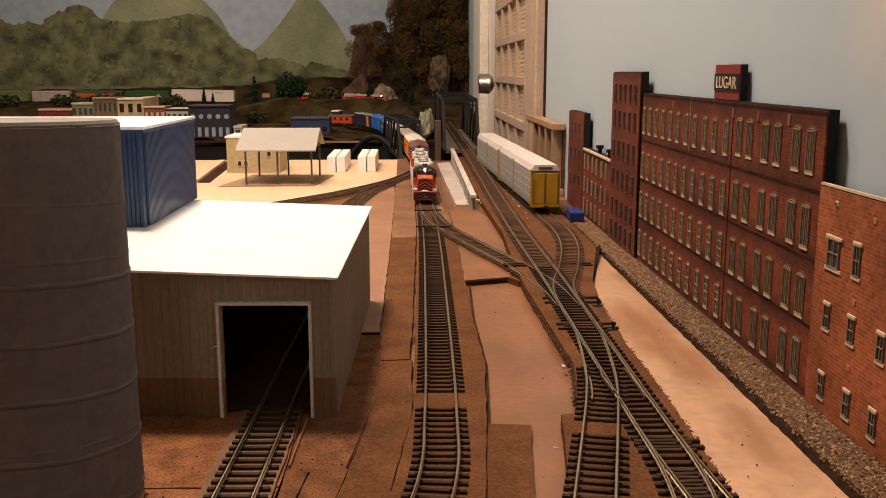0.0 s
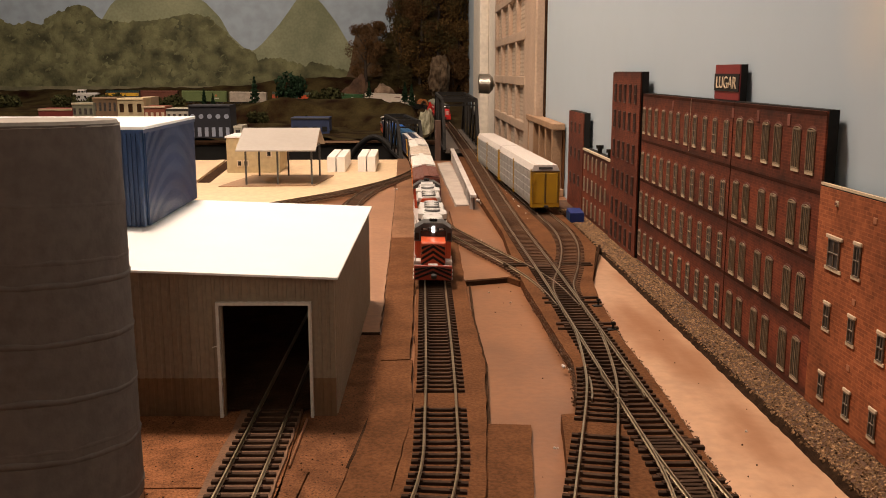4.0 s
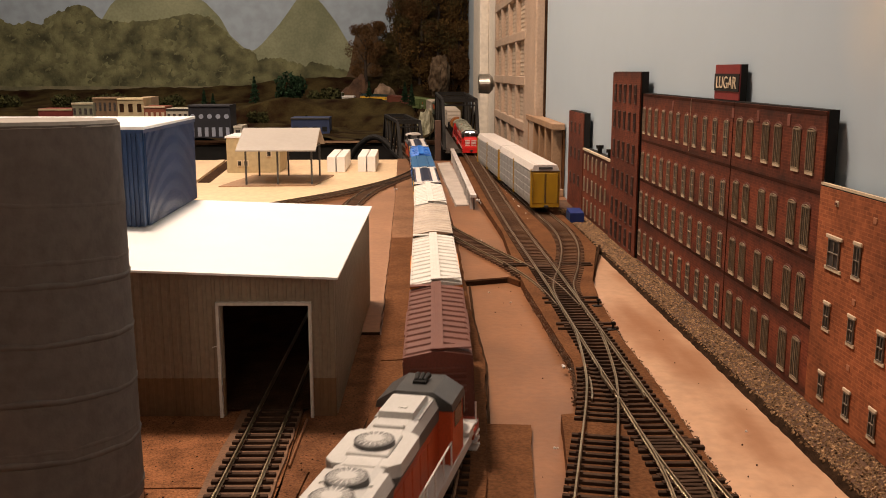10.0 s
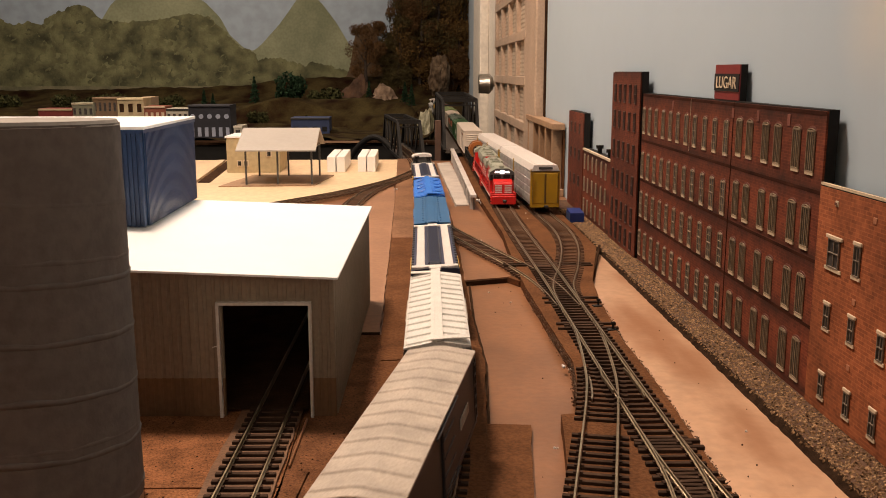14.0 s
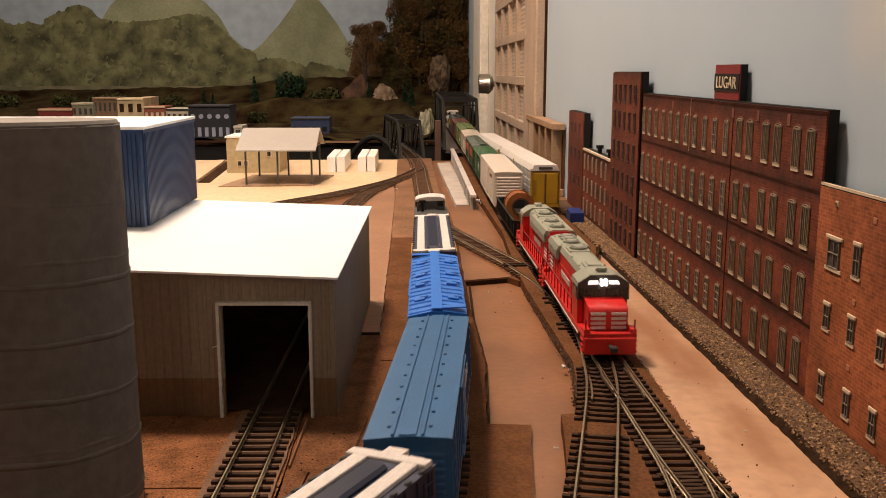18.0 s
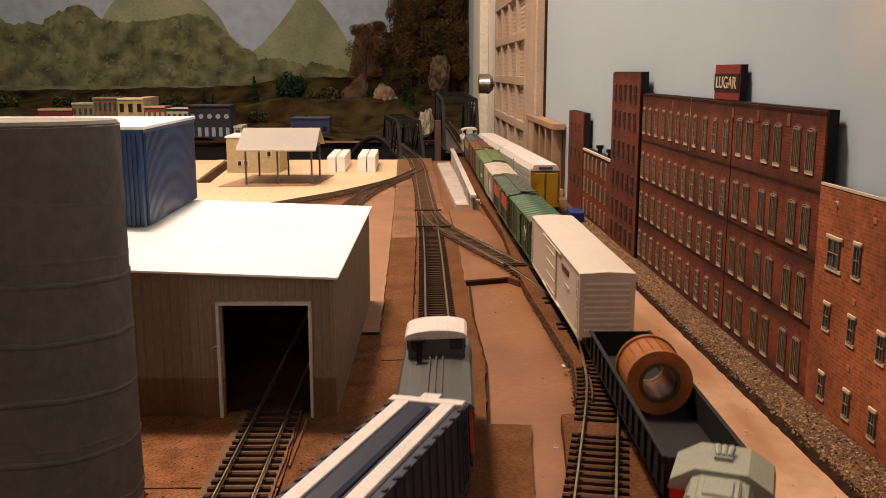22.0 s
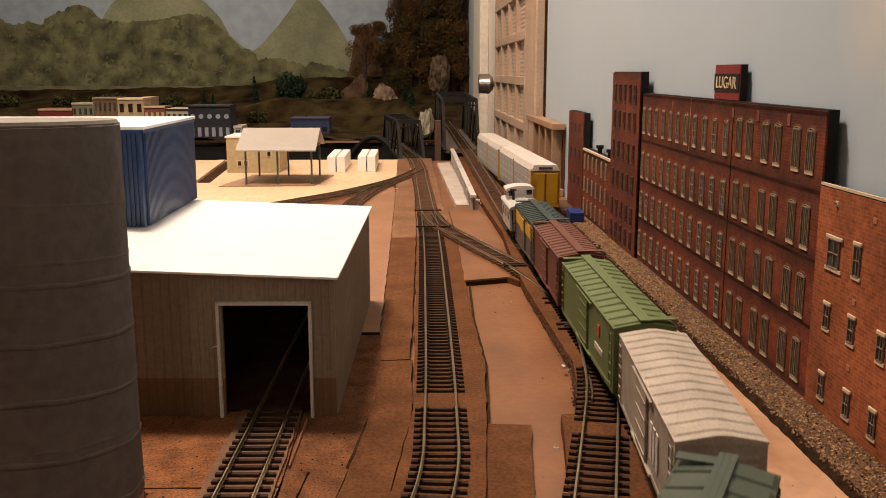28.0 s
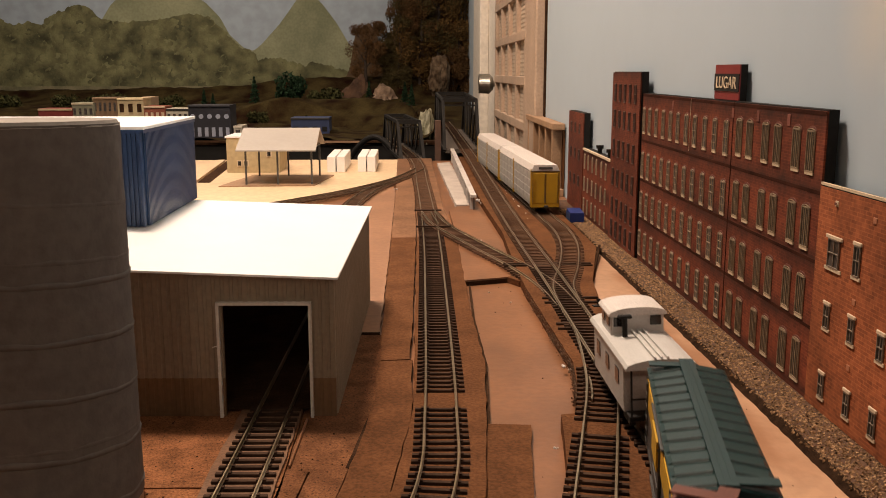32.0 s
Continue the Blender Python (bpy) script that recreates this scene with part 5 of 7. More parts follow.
    for y, z, bright in ((0.4770, 0.1215, True), (0.4355, 0.1190, False), (0.4500, 0.0745, False), (0.4500, 0.0395, False)):
        v = thing("wall_vent", pose(0.2247, y, z), "small pale square vent on the brick shop" if bright else "faint brick-coloured vent on the brick shop", "vent", "wall vents")
        bm = B(); bx(bm, 0.0, 0, 0, 0.0008, 0.0036, 0.0032, 0.0002)
        part("frame", bm, WINSILL if bright else faded, v)
        if not bright:
            continue
        bm = B(); bx(bm, -0.0010, 0, 0.0009, 0.0004, 0.0017, 0.0015)
        part("grille", bm, BRICK_DARK, v)
    bm = B(); bx(bm, 0.2240, 1.12, 0.0915, 0.003, 0.170, 0.0025)
    solid("cornice_strip", bm, WINSILL, "pale cornice strip on the row front", "cornice")
    for y in (1.07, 1.13):
        v = thing("roof_vent", pose(0.2300, y, 0.0930), "small black roof vent", "vent", "roof vents")
        bm = B(); cyl(bm, (0, 0, 0), (0, 0, 0.006), 0.0030, n=10); cyl(bm, (0, 0, 0.006), (0, 0, 0.010), 0.0045, 0.0048, n=10)
        part("cowl", bm, BLACK, v)


def gravel_strip():
    bm = B(); bx(bm, 0.2132, 0.70, 0.0, 0.0254, 1.28, 0.0060)
    solid("pavement_gravel", bm, GRAVEL, "tan gravel strip along the factory fronts", kind="structure")
    bm, rk, prev = B(), random.Random(8), None
    for k in range(221):
        y = 0.10 + k * 0.005
        o, i = 0.1958 + rk.uniform(-0.0005, 0.0005), 0.2004 + rk.uniform(-0.0006, 0.0006)
        ring = [bm.verts.new(q) for q in ((o, y, 0.0028), (o + 0.0004, y, 0.0034), ((o + i) / 2, y, 0.0048 + rk.uniform(-0.0005, 0.0004)), (i, y, 0.0063), (i, y, 0.0028))]
        if prev:
            for q in range(4):
                bm.faces.new((prev[q], prev[q + 1], ring[q + 1], ring[q]))
        prev = ring
    bmesh.ops.recalc_face_normals(bm, faces=bm.faces[:])
    solid("kerb", bm, M("dark_rough_edge", (0.034, 0.019, 0.011), 0.95, 0, 0.5, 160, 1.0, stain=0.4, spec=0.03), "dark rough edge of the gravel strip", kind="structure")
    bm = B()
    rnd = random.Random(4)
    for k in range(9000):
        r = rnd.uniform(0.0006, 0.0014)
        y = 0.30 + (rnd.random() ** 1.5) * 0.95
        m = Matrix.Translation(((rnd.uniform(0.2005, 0.2245) if k % 12 else rnd.gauss(0.1999, 0.0007)), y, 0.0060 if k % 12 else 0.0056)) @ Euler((rnd.random() * 3, rnd.random() * 3, 0)).to_matrix().to_4x4() @ Matrix.Diagonal((r, r * 0.8, r * 0.7, 1))
        v = [bm.verts.new(m @ Vector(p)) for p in ((1, 0, 0), (-1, 0, 0), (0, 1, 0), (0, -1, 0), (0, 0, 1))]
        for a, b in ((0, 2), (2, 1), (1, 3), (3, 0)):
            bm.faces.new((v[a], v[b], v[4]))
    gm = M("gravel_grain", (0.150, 0.072, 0.034), 0.9, 0, 0.9, 520, 0.0, col2=(0.66, 0.42, 0.23), spec=0.1)
    solid("gravel", bm, gm, "loose tan and brown gravel grains", "gravel", "stuff")


def door_and_wall_frames():
    # lattice door on the east wall
    t = thing("door_1", pose(0.2350, 0, 0), "cream door with wooden lattice panel and steel knob", "", kind="structure")
    bm = B(); bx(bm, -0.002, 2.62, -0.94, 0.010, 1.80, 2.1, 0.002)
    part("door_leaf", bm, DOORWHITE, t)
    bm = B(); bx(bm, -0.0205, 2.83, -0.94, 0.026, 0.05, 2.1, 0.002)
    part("door_edge", bm, DOORWHITE, t, "pale door stile")
    bm = B(); bx(bm, -0.006, 1.730, -0.94, 0.024, 0.145, 2.4, 0.003)
    part("door_jamb", bm, WOOD_TAN, t, "tan door casing")
    # solid dark strip in place of the shadow line next to the casing
    bm = B(); bx(bm, 0.0005, 1.652, -0.94, 0.006, 0.010, 2.4)
    part("shadow_gap", bm, CORK_DARK, t, "dark strip standing in for the shaded gap beside the casing")
    z0, dz = -0.0030, 0.0884
    for k in range(9):
        bm = B(); bx(bm, -0.012, 2.137, z0 - 0.009 + dz * k, 0.014, 0.668, 0.018, 0.001)
        part("lattice_rail", bm, WOOD_TAN, t, "tan wooden lattice rail")
    for k in range(5):
        bm = B(); bx(bm, -0.0115, 1.813 + 0.162 * k, -0.012, 0.013, 0.026, 0.76, 0.001)
        part("lattice_bar", bm, WOOD_TAN, t, "tan wooden lattice bar")
    bm = B()
    for k in range(84):
        bx(bm, -0.0087, 2.137, 0.0088 * k, 0.0014, 0.660, 0.0052)
    part("louvre", bm, M("louvre_slat", (0.52, 0.42, 0.32), 0.7, 0, 0.15, 30, 0.2), t, "thin horizontal louvre slats")
    bm = B(); bx(bm, -0.0075, 2.137, -0.6, 0.002, 0.668, 1.35)
    part("lattice_back", bm, M("lattice_backing", (0.40, 0.32, 0.245), 0.7, 0, 0.15, 30, 0.2), t)
    bm = B()
    cyl(bm, (-0.006, 2.50, 0.160), (-0.024, 2.50, 0.160), 0.008, n=20)
    cyl(bm, (-0.020, 2.50, 0.160), (-0.030, 2.50, 0.160), 0.016, 0.027, n=28)
    cyl(bm, (-0.030, 2.50, 0.160), (-0.058, 2.50, 0.160), 0.027, 0.025, n=28)
    cyl(bm, (-0.006, 2.50, 0.160), (-0.011, 2.50, 0.160), 0.022, n=28)
    part("door_knob", bm, STEEL, t, "brushed steel door knob")
    bm = B(); bx(bm, -0.0085, 3.05, 0.265, 0.003, 0.22, 0.105)
    part("strike_plate", bm, STEEL, t)
    # small raw-wood frame
    t = thing("stud_partition", pose(0.2320, 0, 0), "small raw pine stud frame beside the track", "frame")
    bm = B(); bx(bm, -0.008, 1.585, 0.1035, 0.020, 0.335, 0.010, 0.001)
    part("top_rail", bm, WOOD, t)
    for k in range(5):
        bm = B(); bx(bm, -0.008, 1.435 + 0.075 * k, 0.012, 0.016, 0.010, 0.0915, 0.001)
        part("stud", bm, WOOD, t)
    bm = B(); bx(bm, 0.0015, 1.585, 0.012, 0.003, 0.325, 0.0905)
    part("back_panel", bm, CORK, t)
    bm = B(); bx(bm, -0.008, 1.585, 0.0, 0.020, 0.335, 0.012, 0.001)
    part("bottom_rail", bm, WOOD, t)


def autorack(y0, y1, x, label):
    t = thing("autorack_car", pose(x, (y0 + y1) / 2, 0.0122, 0, 0, 90 - math.degrees(math.atan2(0.023, 0.54)) * -1), label, "autorack car", "parked autoracks")
    length, w = y1 - y0 - 0.008, 0.0365
    half = length / 2
    RS = POOL.get("rackmat") or M("rack_silver", (0.42, 0.41, 0.39), 0.5, 0.2, 0.25, 70, 0.2)
    POOL["rackmat"] = RS
    bm = B()
    bx(bm, 0, 0, 0.0095, length - 0.004, w - 0.002, 0.046)
    for k in range(10):
        for s in (-1, 1):
            for r in range(4):
                part("panel", pooled("rack_panel", lambda q: bx(q, 0, 0, 0, length / 10 * 0.92, 0.0014, 0.0084, 0.0003), RS), None, t, at=pose(-half + length * (k + 0.5) / 10, s * (w / 2 - 0.0008), 0.0135 + r * 0.0100))
    part("body", bm, RS, t, "silver side panels")
    for k in (0, 5, 10):
        for s in (-1, 1):
            bm = B()
            bx(bm, -half + 0.0015 + (length - 0.003) * k / 10, s * (w / 2 - 0.0004), 0.0085, 0.0030, 0.0024, 0.048)
            part("post", bm, RACKYELLOW, t, "yellow corner posts")
    for s in (-1, 1):
        bm = B()
        bx(bm, s * (half - 0.0010), 0, 0.0100, 0.0024, w - 0.001, 0.0440, 0.0004)
        for k in (-1, 1):
            bx(bm, s * (half + 0.0004), k * 0.0086, 0.0125, 0.0010, 0.0155, 0.0390, 0.0003)
        bx(bm, s * (half - 0.002), 0, 0.0075, 0.006, w, 0.0040)
        ed = part("end_door", bm, RACKYELLOW, t, "yellow end doors")
        bm = B()
        for k in (-0.0165, -0.0006, 0.0006, 0.0165):
            bx(bm, s * (half + 0.0010), k, 0.0125, 0.0006, 0.0003, 0.0390)
        part("door_rods", bm, DARK_GREY, ed, "dark locking rods")
        bm = B()
        for k in range(7):
            bx(bm, s * (half + 0.0014), 0.0150, 0.014 + k * 0.005, 0.0005, 0.0050, 0.0005)
        part("ladder", bm, RACKYELLOW, ed)
        bm = B()
        bx(bm, s * (half - 0.001), 0, 0.0538, 0.0040, w + 0.0012, 0.0009)
        part("roof_rim", bm, DARK_GREY, t, "dark roof edge")
    bm = B()
    prism(bm, [(-0.0186, 0.0540), (0.0186, 0.0540), (0.0150, 0.0620), (-0.0150, 0.0620)], -half - 0.0008, half + 0.0008)
    bx(bm, 0, 0, 0.0615, length, 0.0230, 0.0012, 0.0004)
    part("roof", bm, WHITE_P, t, "white chamfered roof")
    bm = B()
    for s in (-1, 1):
        bx(bm, s * (half + 0.0010), 0, 0.0565, 0.0008, 0.018, 0.0030)
    part("lettering", bm, DARK_GREY, t)
    for s in (-1, 1):
        truck(t, s * (half - 0.034))
        coupler(t, s * (half + 0.002))
    return t


def shed():
    t = thing("open_shed", pose(-0.226, 1.625, 0.003), "open-sided shed with pale pitched roof on thin posts", "shed")
    bm = B(); poly(bm, [(-0.098, -0.088), (0.060, -0.075), (0.080, 0.078), (-0.070, 0.078)], 0, 0.0018)
    part("pad", bm, WOOD, t, "tan floor pad")
    for x in (-0.055, -0.002, 0.055):
        for y in (-0.068, 0.068):
            bm = B(); bx(bm, x, y, 0.0016, 0.0030, 0.0030, 0.060)
            part("post", bm, DARK_GREY, t)
    bm = B()
    prism(bm, [(-0.082, 0.0585), (0.0, 0.0905), (0.082, 0.0585), (0.082, 0.0605), (0.0, 0.0928), (-0.082, 0.0605)][::-1], -0.069, 0.064)
    part("roof", bm, M("pale_grey_roof", (0.35, 0.32, 0.285), 0.6, 0, 0.05, 12, 0.02, stain=-0.25), t, "pale grey roof")
    bm = B()
    for x in (-0.055, -0.002, 0.055):
        bx(bm, x, 0, 0.0585, 0.002, 0.140, 0.002)
    part("truss", bm, DARK_GREY, t)
    o = thing("office_building", pose(-0.303, 1.760, 0.003), "small beige office with white windows and white flat roof", "building")
    om = M("beige_office_wall", (0.50, 0.40, 0.23), 0.7, 0, 0.05, 8, 0.05)
    bm = B(); bx(bm, 0, 0.05, 0, 0.100, 0.10, 0.066, 0.0005)
    part("wall", bm, om, o)
    bm = B(); bx(bm, 0, 0.05, 0.066, 0.104, 0.104, 0.003)
    part("roof", bm, WHITE_ROOF, o)
    for x, z in ((-0.026, 0.042), (-0.026, 0.012), (-0.014, 0.012), (0.030, 0.030)):
        bm = B(); bx(bm, x, -0.0008, z, 0.010, 0.0016, 0.012)
        wi = part("window", bm, WINSILL, o)
        bm = B(); bx(bm, x, -0.0018, z + 0.002, 0.006, 0.0010, 0.008)
        part("pane", bm, GLASS, wi)
    for x, y in ((-0.156, 1.845), (-0.138, 1.845), (-0.098, 1.850), (-0.080, 1.850)):
        b = thing("storage_tank_box", pose(x, y, 0.003), "white block-shaped storage box on the apron", "storage box", "white boxes")
        bm = B(); bx(bm, 0, 0, 0, 0.0158, 0.165, 0.030, 0.0006)
        part("body", bm, M("box_white", (0.86, 0.83, 0.79), 0.5, 0, 0.03, 20, 0.05, stain=-0.25), b)
    # blue bin by the gravel
    b = thing("dumpster", pose(0.205, 1.15, 0.0064), "small blue dumpster by the gravel", "dumpster")
    bm = B(); prism(bm, [(-0.015, 0.0), (0.015, 0.0), (0.015, 0.0140), (-0.015, 0.0115)], -0.0085, 0.0085)
    part("body", bm, M("deep_blue_plastic", (0.012, 0.030, 0.170), 0.5, 0, 0.15, 60, 0.1), b)
    for x in (-0.0088, 0.0, 0.0088):
        bm = B(); bx(bm, x, 0, 0.0010, 0.0006, 0.0306, 0.0090)
        part("rib", bm, BLUE, b)


def truss(name, line, s0, s1, width, height, label, shift):
    """A black through-truss bridge along a line."""
    p, q = line.at(s0), line.at(s1)
    p, q = p + Vector((shift, 0, 0)), q + Vector((shift, 0, 0))
    d = q - p
    L = math.hypot(d.x, d.y)
    t = thing(name, Matrix.Translation(p) @ Euler((0, -math.atan2(d.z, L), math.atan2(d.y, d.x))).to_matrix().to_4x4(), label, "bridge")
    n = 6
    inset = L / n
    bm = B(); bx(bm, L / 2, 0, -0.0135, L, width - 0.004, 0.0085)
    part("deck", bm, M("bridge_deck_grey", (0.085, 0.068, 0.055), 0.7, 0, 0.3, 50, 0.3), t, "grey-brown plank deck")

    def beam(bm, a, b, w):
        a, b = Vector(a), Vector(b)
        e = b - a
        m = Matrix.Translation((a + b) / 2) @ e.to_track_quat("X", "Z").to_matrix().to_4x4() @ Matrix.Diagonal((e.length, w, w, 1))
        bmesh.ops.create_cube(bm, size=1, matrix=m)
    for s in (-1, 1):
        y = s * width / 2
        bm = B()
        beam(bm, (0, y, -0.008), (L, y, -0.008), 0.0062)
        beam(bm, (inset, y, height), (L - inset, y, height), 0.0062)
        part("chord", bm, BLACK, t)
        for e, f in ((0, inset), (L, L - inset)):
            bm = B(); beam(bm, (e, y, -0.008), (f, y, height), 0.0066)
            part("end_post", bm, BLACK, t)
        for k in range(1, n):
            bm = B(); beam(bm, (L * k / n, y, -0.008), (L * k / n, y, height), 0.0036)
            part("post", bm, BLACK, t)
        for k in range(1, n - 1):
            bm = B()
            a, b = (0.0, height) if k < n / 2 else (height, 0.0)
            beam(bm, (L * k / n, y, b), (L * (k + 1) / n, y, a), 0.0030)
            part("diagonal", bm, BLACK, t)
    for x in (inset, L - inset):
        bm = B(); beam(bm, (x, -width / 2, height), (x, width / 2, height), 0.0085)
        part("portal", bm, BLACK, t)
        bm = B(); beam(bm, (x, -width / 2, height - 0.012), (x, width / 2, height - 0.012), 0.0035)
        part("portal_strut", bm, BLACK, t)
    for k in range(1, n):
        bm = B(); beam(bm, (L * k / n, -width / 2, height), (L * k / n, width / 2, height), 0.003)
        part("cross_brace", bm, BLACK, t)


warehouse()
blue_tower()
silo()
factories()
gravel_strip()
door_and_wall_frames()
autorack(1.172, 1.484, 0.1635, "silver and yellow autorack car with white roof, parked")
autorack(1.484, 1.796, 0.1500, "grey-roofed silver autorack car parked behind another")
shed()
truss("truss_bridge", LINE_B, 2.06, 2.62, 0.077, 0.099, "large black through-truss railway bridge with slanted end posts", -0.008)
truss("truss_bridge", LINE_A, 2.03, 2.50, 0.050, 0.071, "black through-truss railway bridge with slanted end posts", 0.0)

# ---- tracks ----
track("middle line of black-tied flex track with nickel rails", stretch(LINE_A, 0.15, 1.225), 0.0092, skip=((0.494, 0.513),))
track("far end of the middle line, dull brown track", stretch(LINE_A, 1.225, 2.03, 0.03), 0.0092, dull=True, near=False)
track("black-tied track over the small bridge", stretch(LINE_A, 2.03, 2.6, 0.03), 0.0092, near=False)
track("main line of black-tied track beside the factories", stretch(LINE_B, 0.12, 0.86), 0.013)
track("weathered brown stretch of the factory main line", stretch(LINE_B, 0.852, 1.30), 0.013, dull=True)
track("far end of the factory main line, dull brown track", stretch(LINE_B, 1.30, 2.06, 0.03), 0.013, dull=True, near=False)
track("black-tied track over the large bridge", stretch(LINE_B, 2.06, 2.9, 0.03), 0.013, near=False)
track("diverging black-tied track beside the main line", catmull([(0.1236, 0.69), (0.1226, 0.62), (0.1145, 0.541), (0.1065, 0.494), (0.0931, 0.434), (0.0797, 0.376), (0.060, 0.29), (0.045, 0.22)], 0.01), 0.0128, skip=((0.443, 0.459), (0.55, 0.70)))
track("straight leg of the near turnout, black-tied track", catmull([(0.1237, 0.475), (0.1240, 0.43), (0.1258, 0.385), (0.1290, 0.33), (0.134, 0.26), (0.138, 0.20)], 0.01), 0.0129, skip=((0.40, 0.48),))
track("crossover track between the two main lines", catmull([(0.0200, 1.21), (0.0337, 1.1025), (0.0718, 0.957), (0.0983, 0.865), (0.1159, 0.782), (0.1225, 0.70)], 0.01), 0.0110, brown=True)
track("storage track under the parked autoracks", catmull([(0.1236, 0.70), (0.1293, 0.773), (0.1482, 0.857), (0.1660, 0.960), (0.1725, 1.06), (0.1690, 1.1715), (0.160, 1.40), (0.148, 1.71), (0.140, 2.0)], 0.01), 0.0122, dull=True)
track("warehouse spur of black-tied track", [(-0.0800 + 0.02 * (y - 0.43), y) for y in np.arange(0.26, 0.75, 0.015)], 0.0072, skip=((0.502, 0.80),))
track("yard spur, dull brown track", catmull([(0.0125, 1.78), (-0.0308, 1.605), (-0.0995, 1.451), (-0.1773, 1.331), (-0.28, 1.19), (-0.34, 1.10)], 0.02), 0.0090, dull=True, near=False)
track("second yard spur, dull brown track", catmull([(-0.0308, 1.605), (-0.0646, 1.4716), (-0.0800, 1.371), (-0.0870, 1.299), (-0.092, 1.15), (-0.095, 0.95)], 0.02), 0.0090, dull=True, near=False)


# ---- ground sheets round the tracks ----
def ragged(pts, amp, rnd, step=0.012):
    """Breaks the long edges of an outline into slightly uneven ones."""
    out = []
    for i, p in enumerate(pts):
        a, b = Vector(p), Vector(pts[(i + 1) % len(pts)])
        n = max(1, int((b - a).length / step))
        nrm = Vector((a.y - b.y, b.x - a.x)).normalized()
        for k in range(n):
            o = 0 if k == 0 else rnd.uniform(-amp, amp)
            q = a.lerp(b, k / n) + nrm * o
            out.append((q.x, q.y))
    return out


def sheets():
    rnd = random.Random(11)

    def sheet(name, pts, z0, z1, mat, label, amp=0.0006):
        bm = B(); poly(bm, ragged(pts, amp, rnd), z0, z1)
        return solid(name, bm, mat, label, kind="structure")
    # duller cork; part of the warehouse shadow is mixed into its colour
    dim = M("dull_brown_cork", (0.185, 0.080, 0.037), 0.9, 0, 0.35, 70, 1.2, stain=0.5, spec=0.06)
    sheet("ground_cork_c", [(-0.0625, 0.4195), (-0.024, 0.4195), (-0.022, 0.655), (-0.0625, 0.655)], 0.0, 0.0016, dim, "dull brown granular cork ground beside the spur, partly darkened by painted shadow", 0.0003)
    sheet("ground_cork_d", [(-0.0625, 0.10), (-0.070, 0.30), (-0.0543, 0.389), (-0.0516, 0.4188), (-0.0625, 0.4192)], 0.0, 0.0024, dim, "dull brown cork offcut beside the spur", 0.0003)
    sheet("ground_cork_e", [(-0.066, 0.30), (-0.046, 0.30), (-0.0360, 0.3888), (-0.0322, 0.4208), (-0.0500, 0.4192), (-0.0530, 0.389)], 0.0, 0.0030, dim, "dull brown cork offcut with ragged edges", 0.0006)
    smears(dim, (0.040, 0.018, 0.010), 650, (1, 1, 1), 0.58, 0.68)
    sheet("ground_gap", [(-0.0318, 0.4195), (-0.0262, 0.4646), (-0.0228, 0.5109), (-0.0231, 0.5110), (-0.0284, 0.4646), (-0.0336, 0.4203)], 0.0, 0.0034, CORK_DARK, "dark gap between the cork sheets", 0.0001)
    sheet("ground_cork_a", [(-0.42, 0.4065), (-0.0635, 0.4038), (-0.0635, 0.655), (-0.30, 0.655)], 0.0, 0.0017, EARTH, "coarse red-brown cork ground by the warehouse", 0.0004)
    sheet("ground_cork_b", [(-0.42, 0.10), (-0.0635, 0.10), (-0.0635, 0.4025), (-0.42, 0.4052)], 0.0, 0.0015, EARTH, "coarse red-brown cork ground sheet with a straight joint", 0.0004)
    sheet("roadbed_spur", [(-0.1000, 0.24), (-0.0665, 0.24), (-0.0610, 0.75), (-0.0960, 0.75)], 0.0, 0.0034, M("spur_cork", (0.165, 0.080, 0.038), 0.85, 0, 0.25, 40, 0.6, stain=0.3), "tan cork strip under the warehouse spur", 0.0005)
    bm = B(); bx(bm, -0.0605, 0.455, 0.0017, 0.0011, 0.062, 0.0016, 0.0002, rz=-0.03)
    solid("wood_strip", bm, TAN, "thin pale wood strip beside the spur", "wood strip")
    sheet("roadbed_middle", [(-0.055, 0.24), (0.010, 0.24), (0.0311, 0.38), (0.0392, 0.471), (0.0463, 0.58), (0.0450, 0.694), (0.0494, 1.043), (0.0040, 1.043), (0.0006, 0.695), (-0.0003, 0.577), (-0.0012, 0.4876), (-0.0064, 0.430), (-0.0107, 0.390), (-0.03, 0.31)], 0.0, 0.0054, CORK, "brown cork roadbed under the middle track")
    faded = M("faded_cork", (0.205, 0.104, 0.055), 0.85, 0, 0.25, 20, 0.5, stain=0.2, spec=0.15)
    sheet("roadbed_middle_far", [(0.0494, 1.0436), (0.0420, 1.27), (0.0406, 1.79), (0.040, 2.019), (-0.010, 2.019), (-0.0035, 1.795), (0.0031, 1.417), (0.0044, 1.124), (0.0040, 1.0436)], 0.0, 0.0054, faded, "faded brown cork roadbed under the far middle track", 0.0003)
    sheet("roadbed_sheet_far", [(0.0028, 1.0436), (0.0032, 1.124), (0.0020, 1.417), (-0.0050, 1.795), (-0.0120, 2.019), (-0.034, 2.019), (-0.0276, 1.424), (-0.0253, 1.0436)], 0.0, 0.0047, faded, "faded brown cork sheet beside the far middle track", 0.0003)
    sheet("roadbed_sheet_a", [(-0.0222, 0.5850), (-0.0030, 0.5872), (-0.0010, 0.695), (0.0026, 1.043), (-0.0253, 1.043), (-0.0249, 0.949), (-0.0238, 0.6515)], 0.0, 0.0047, CORK, "brown cork sheet beside the middle track")
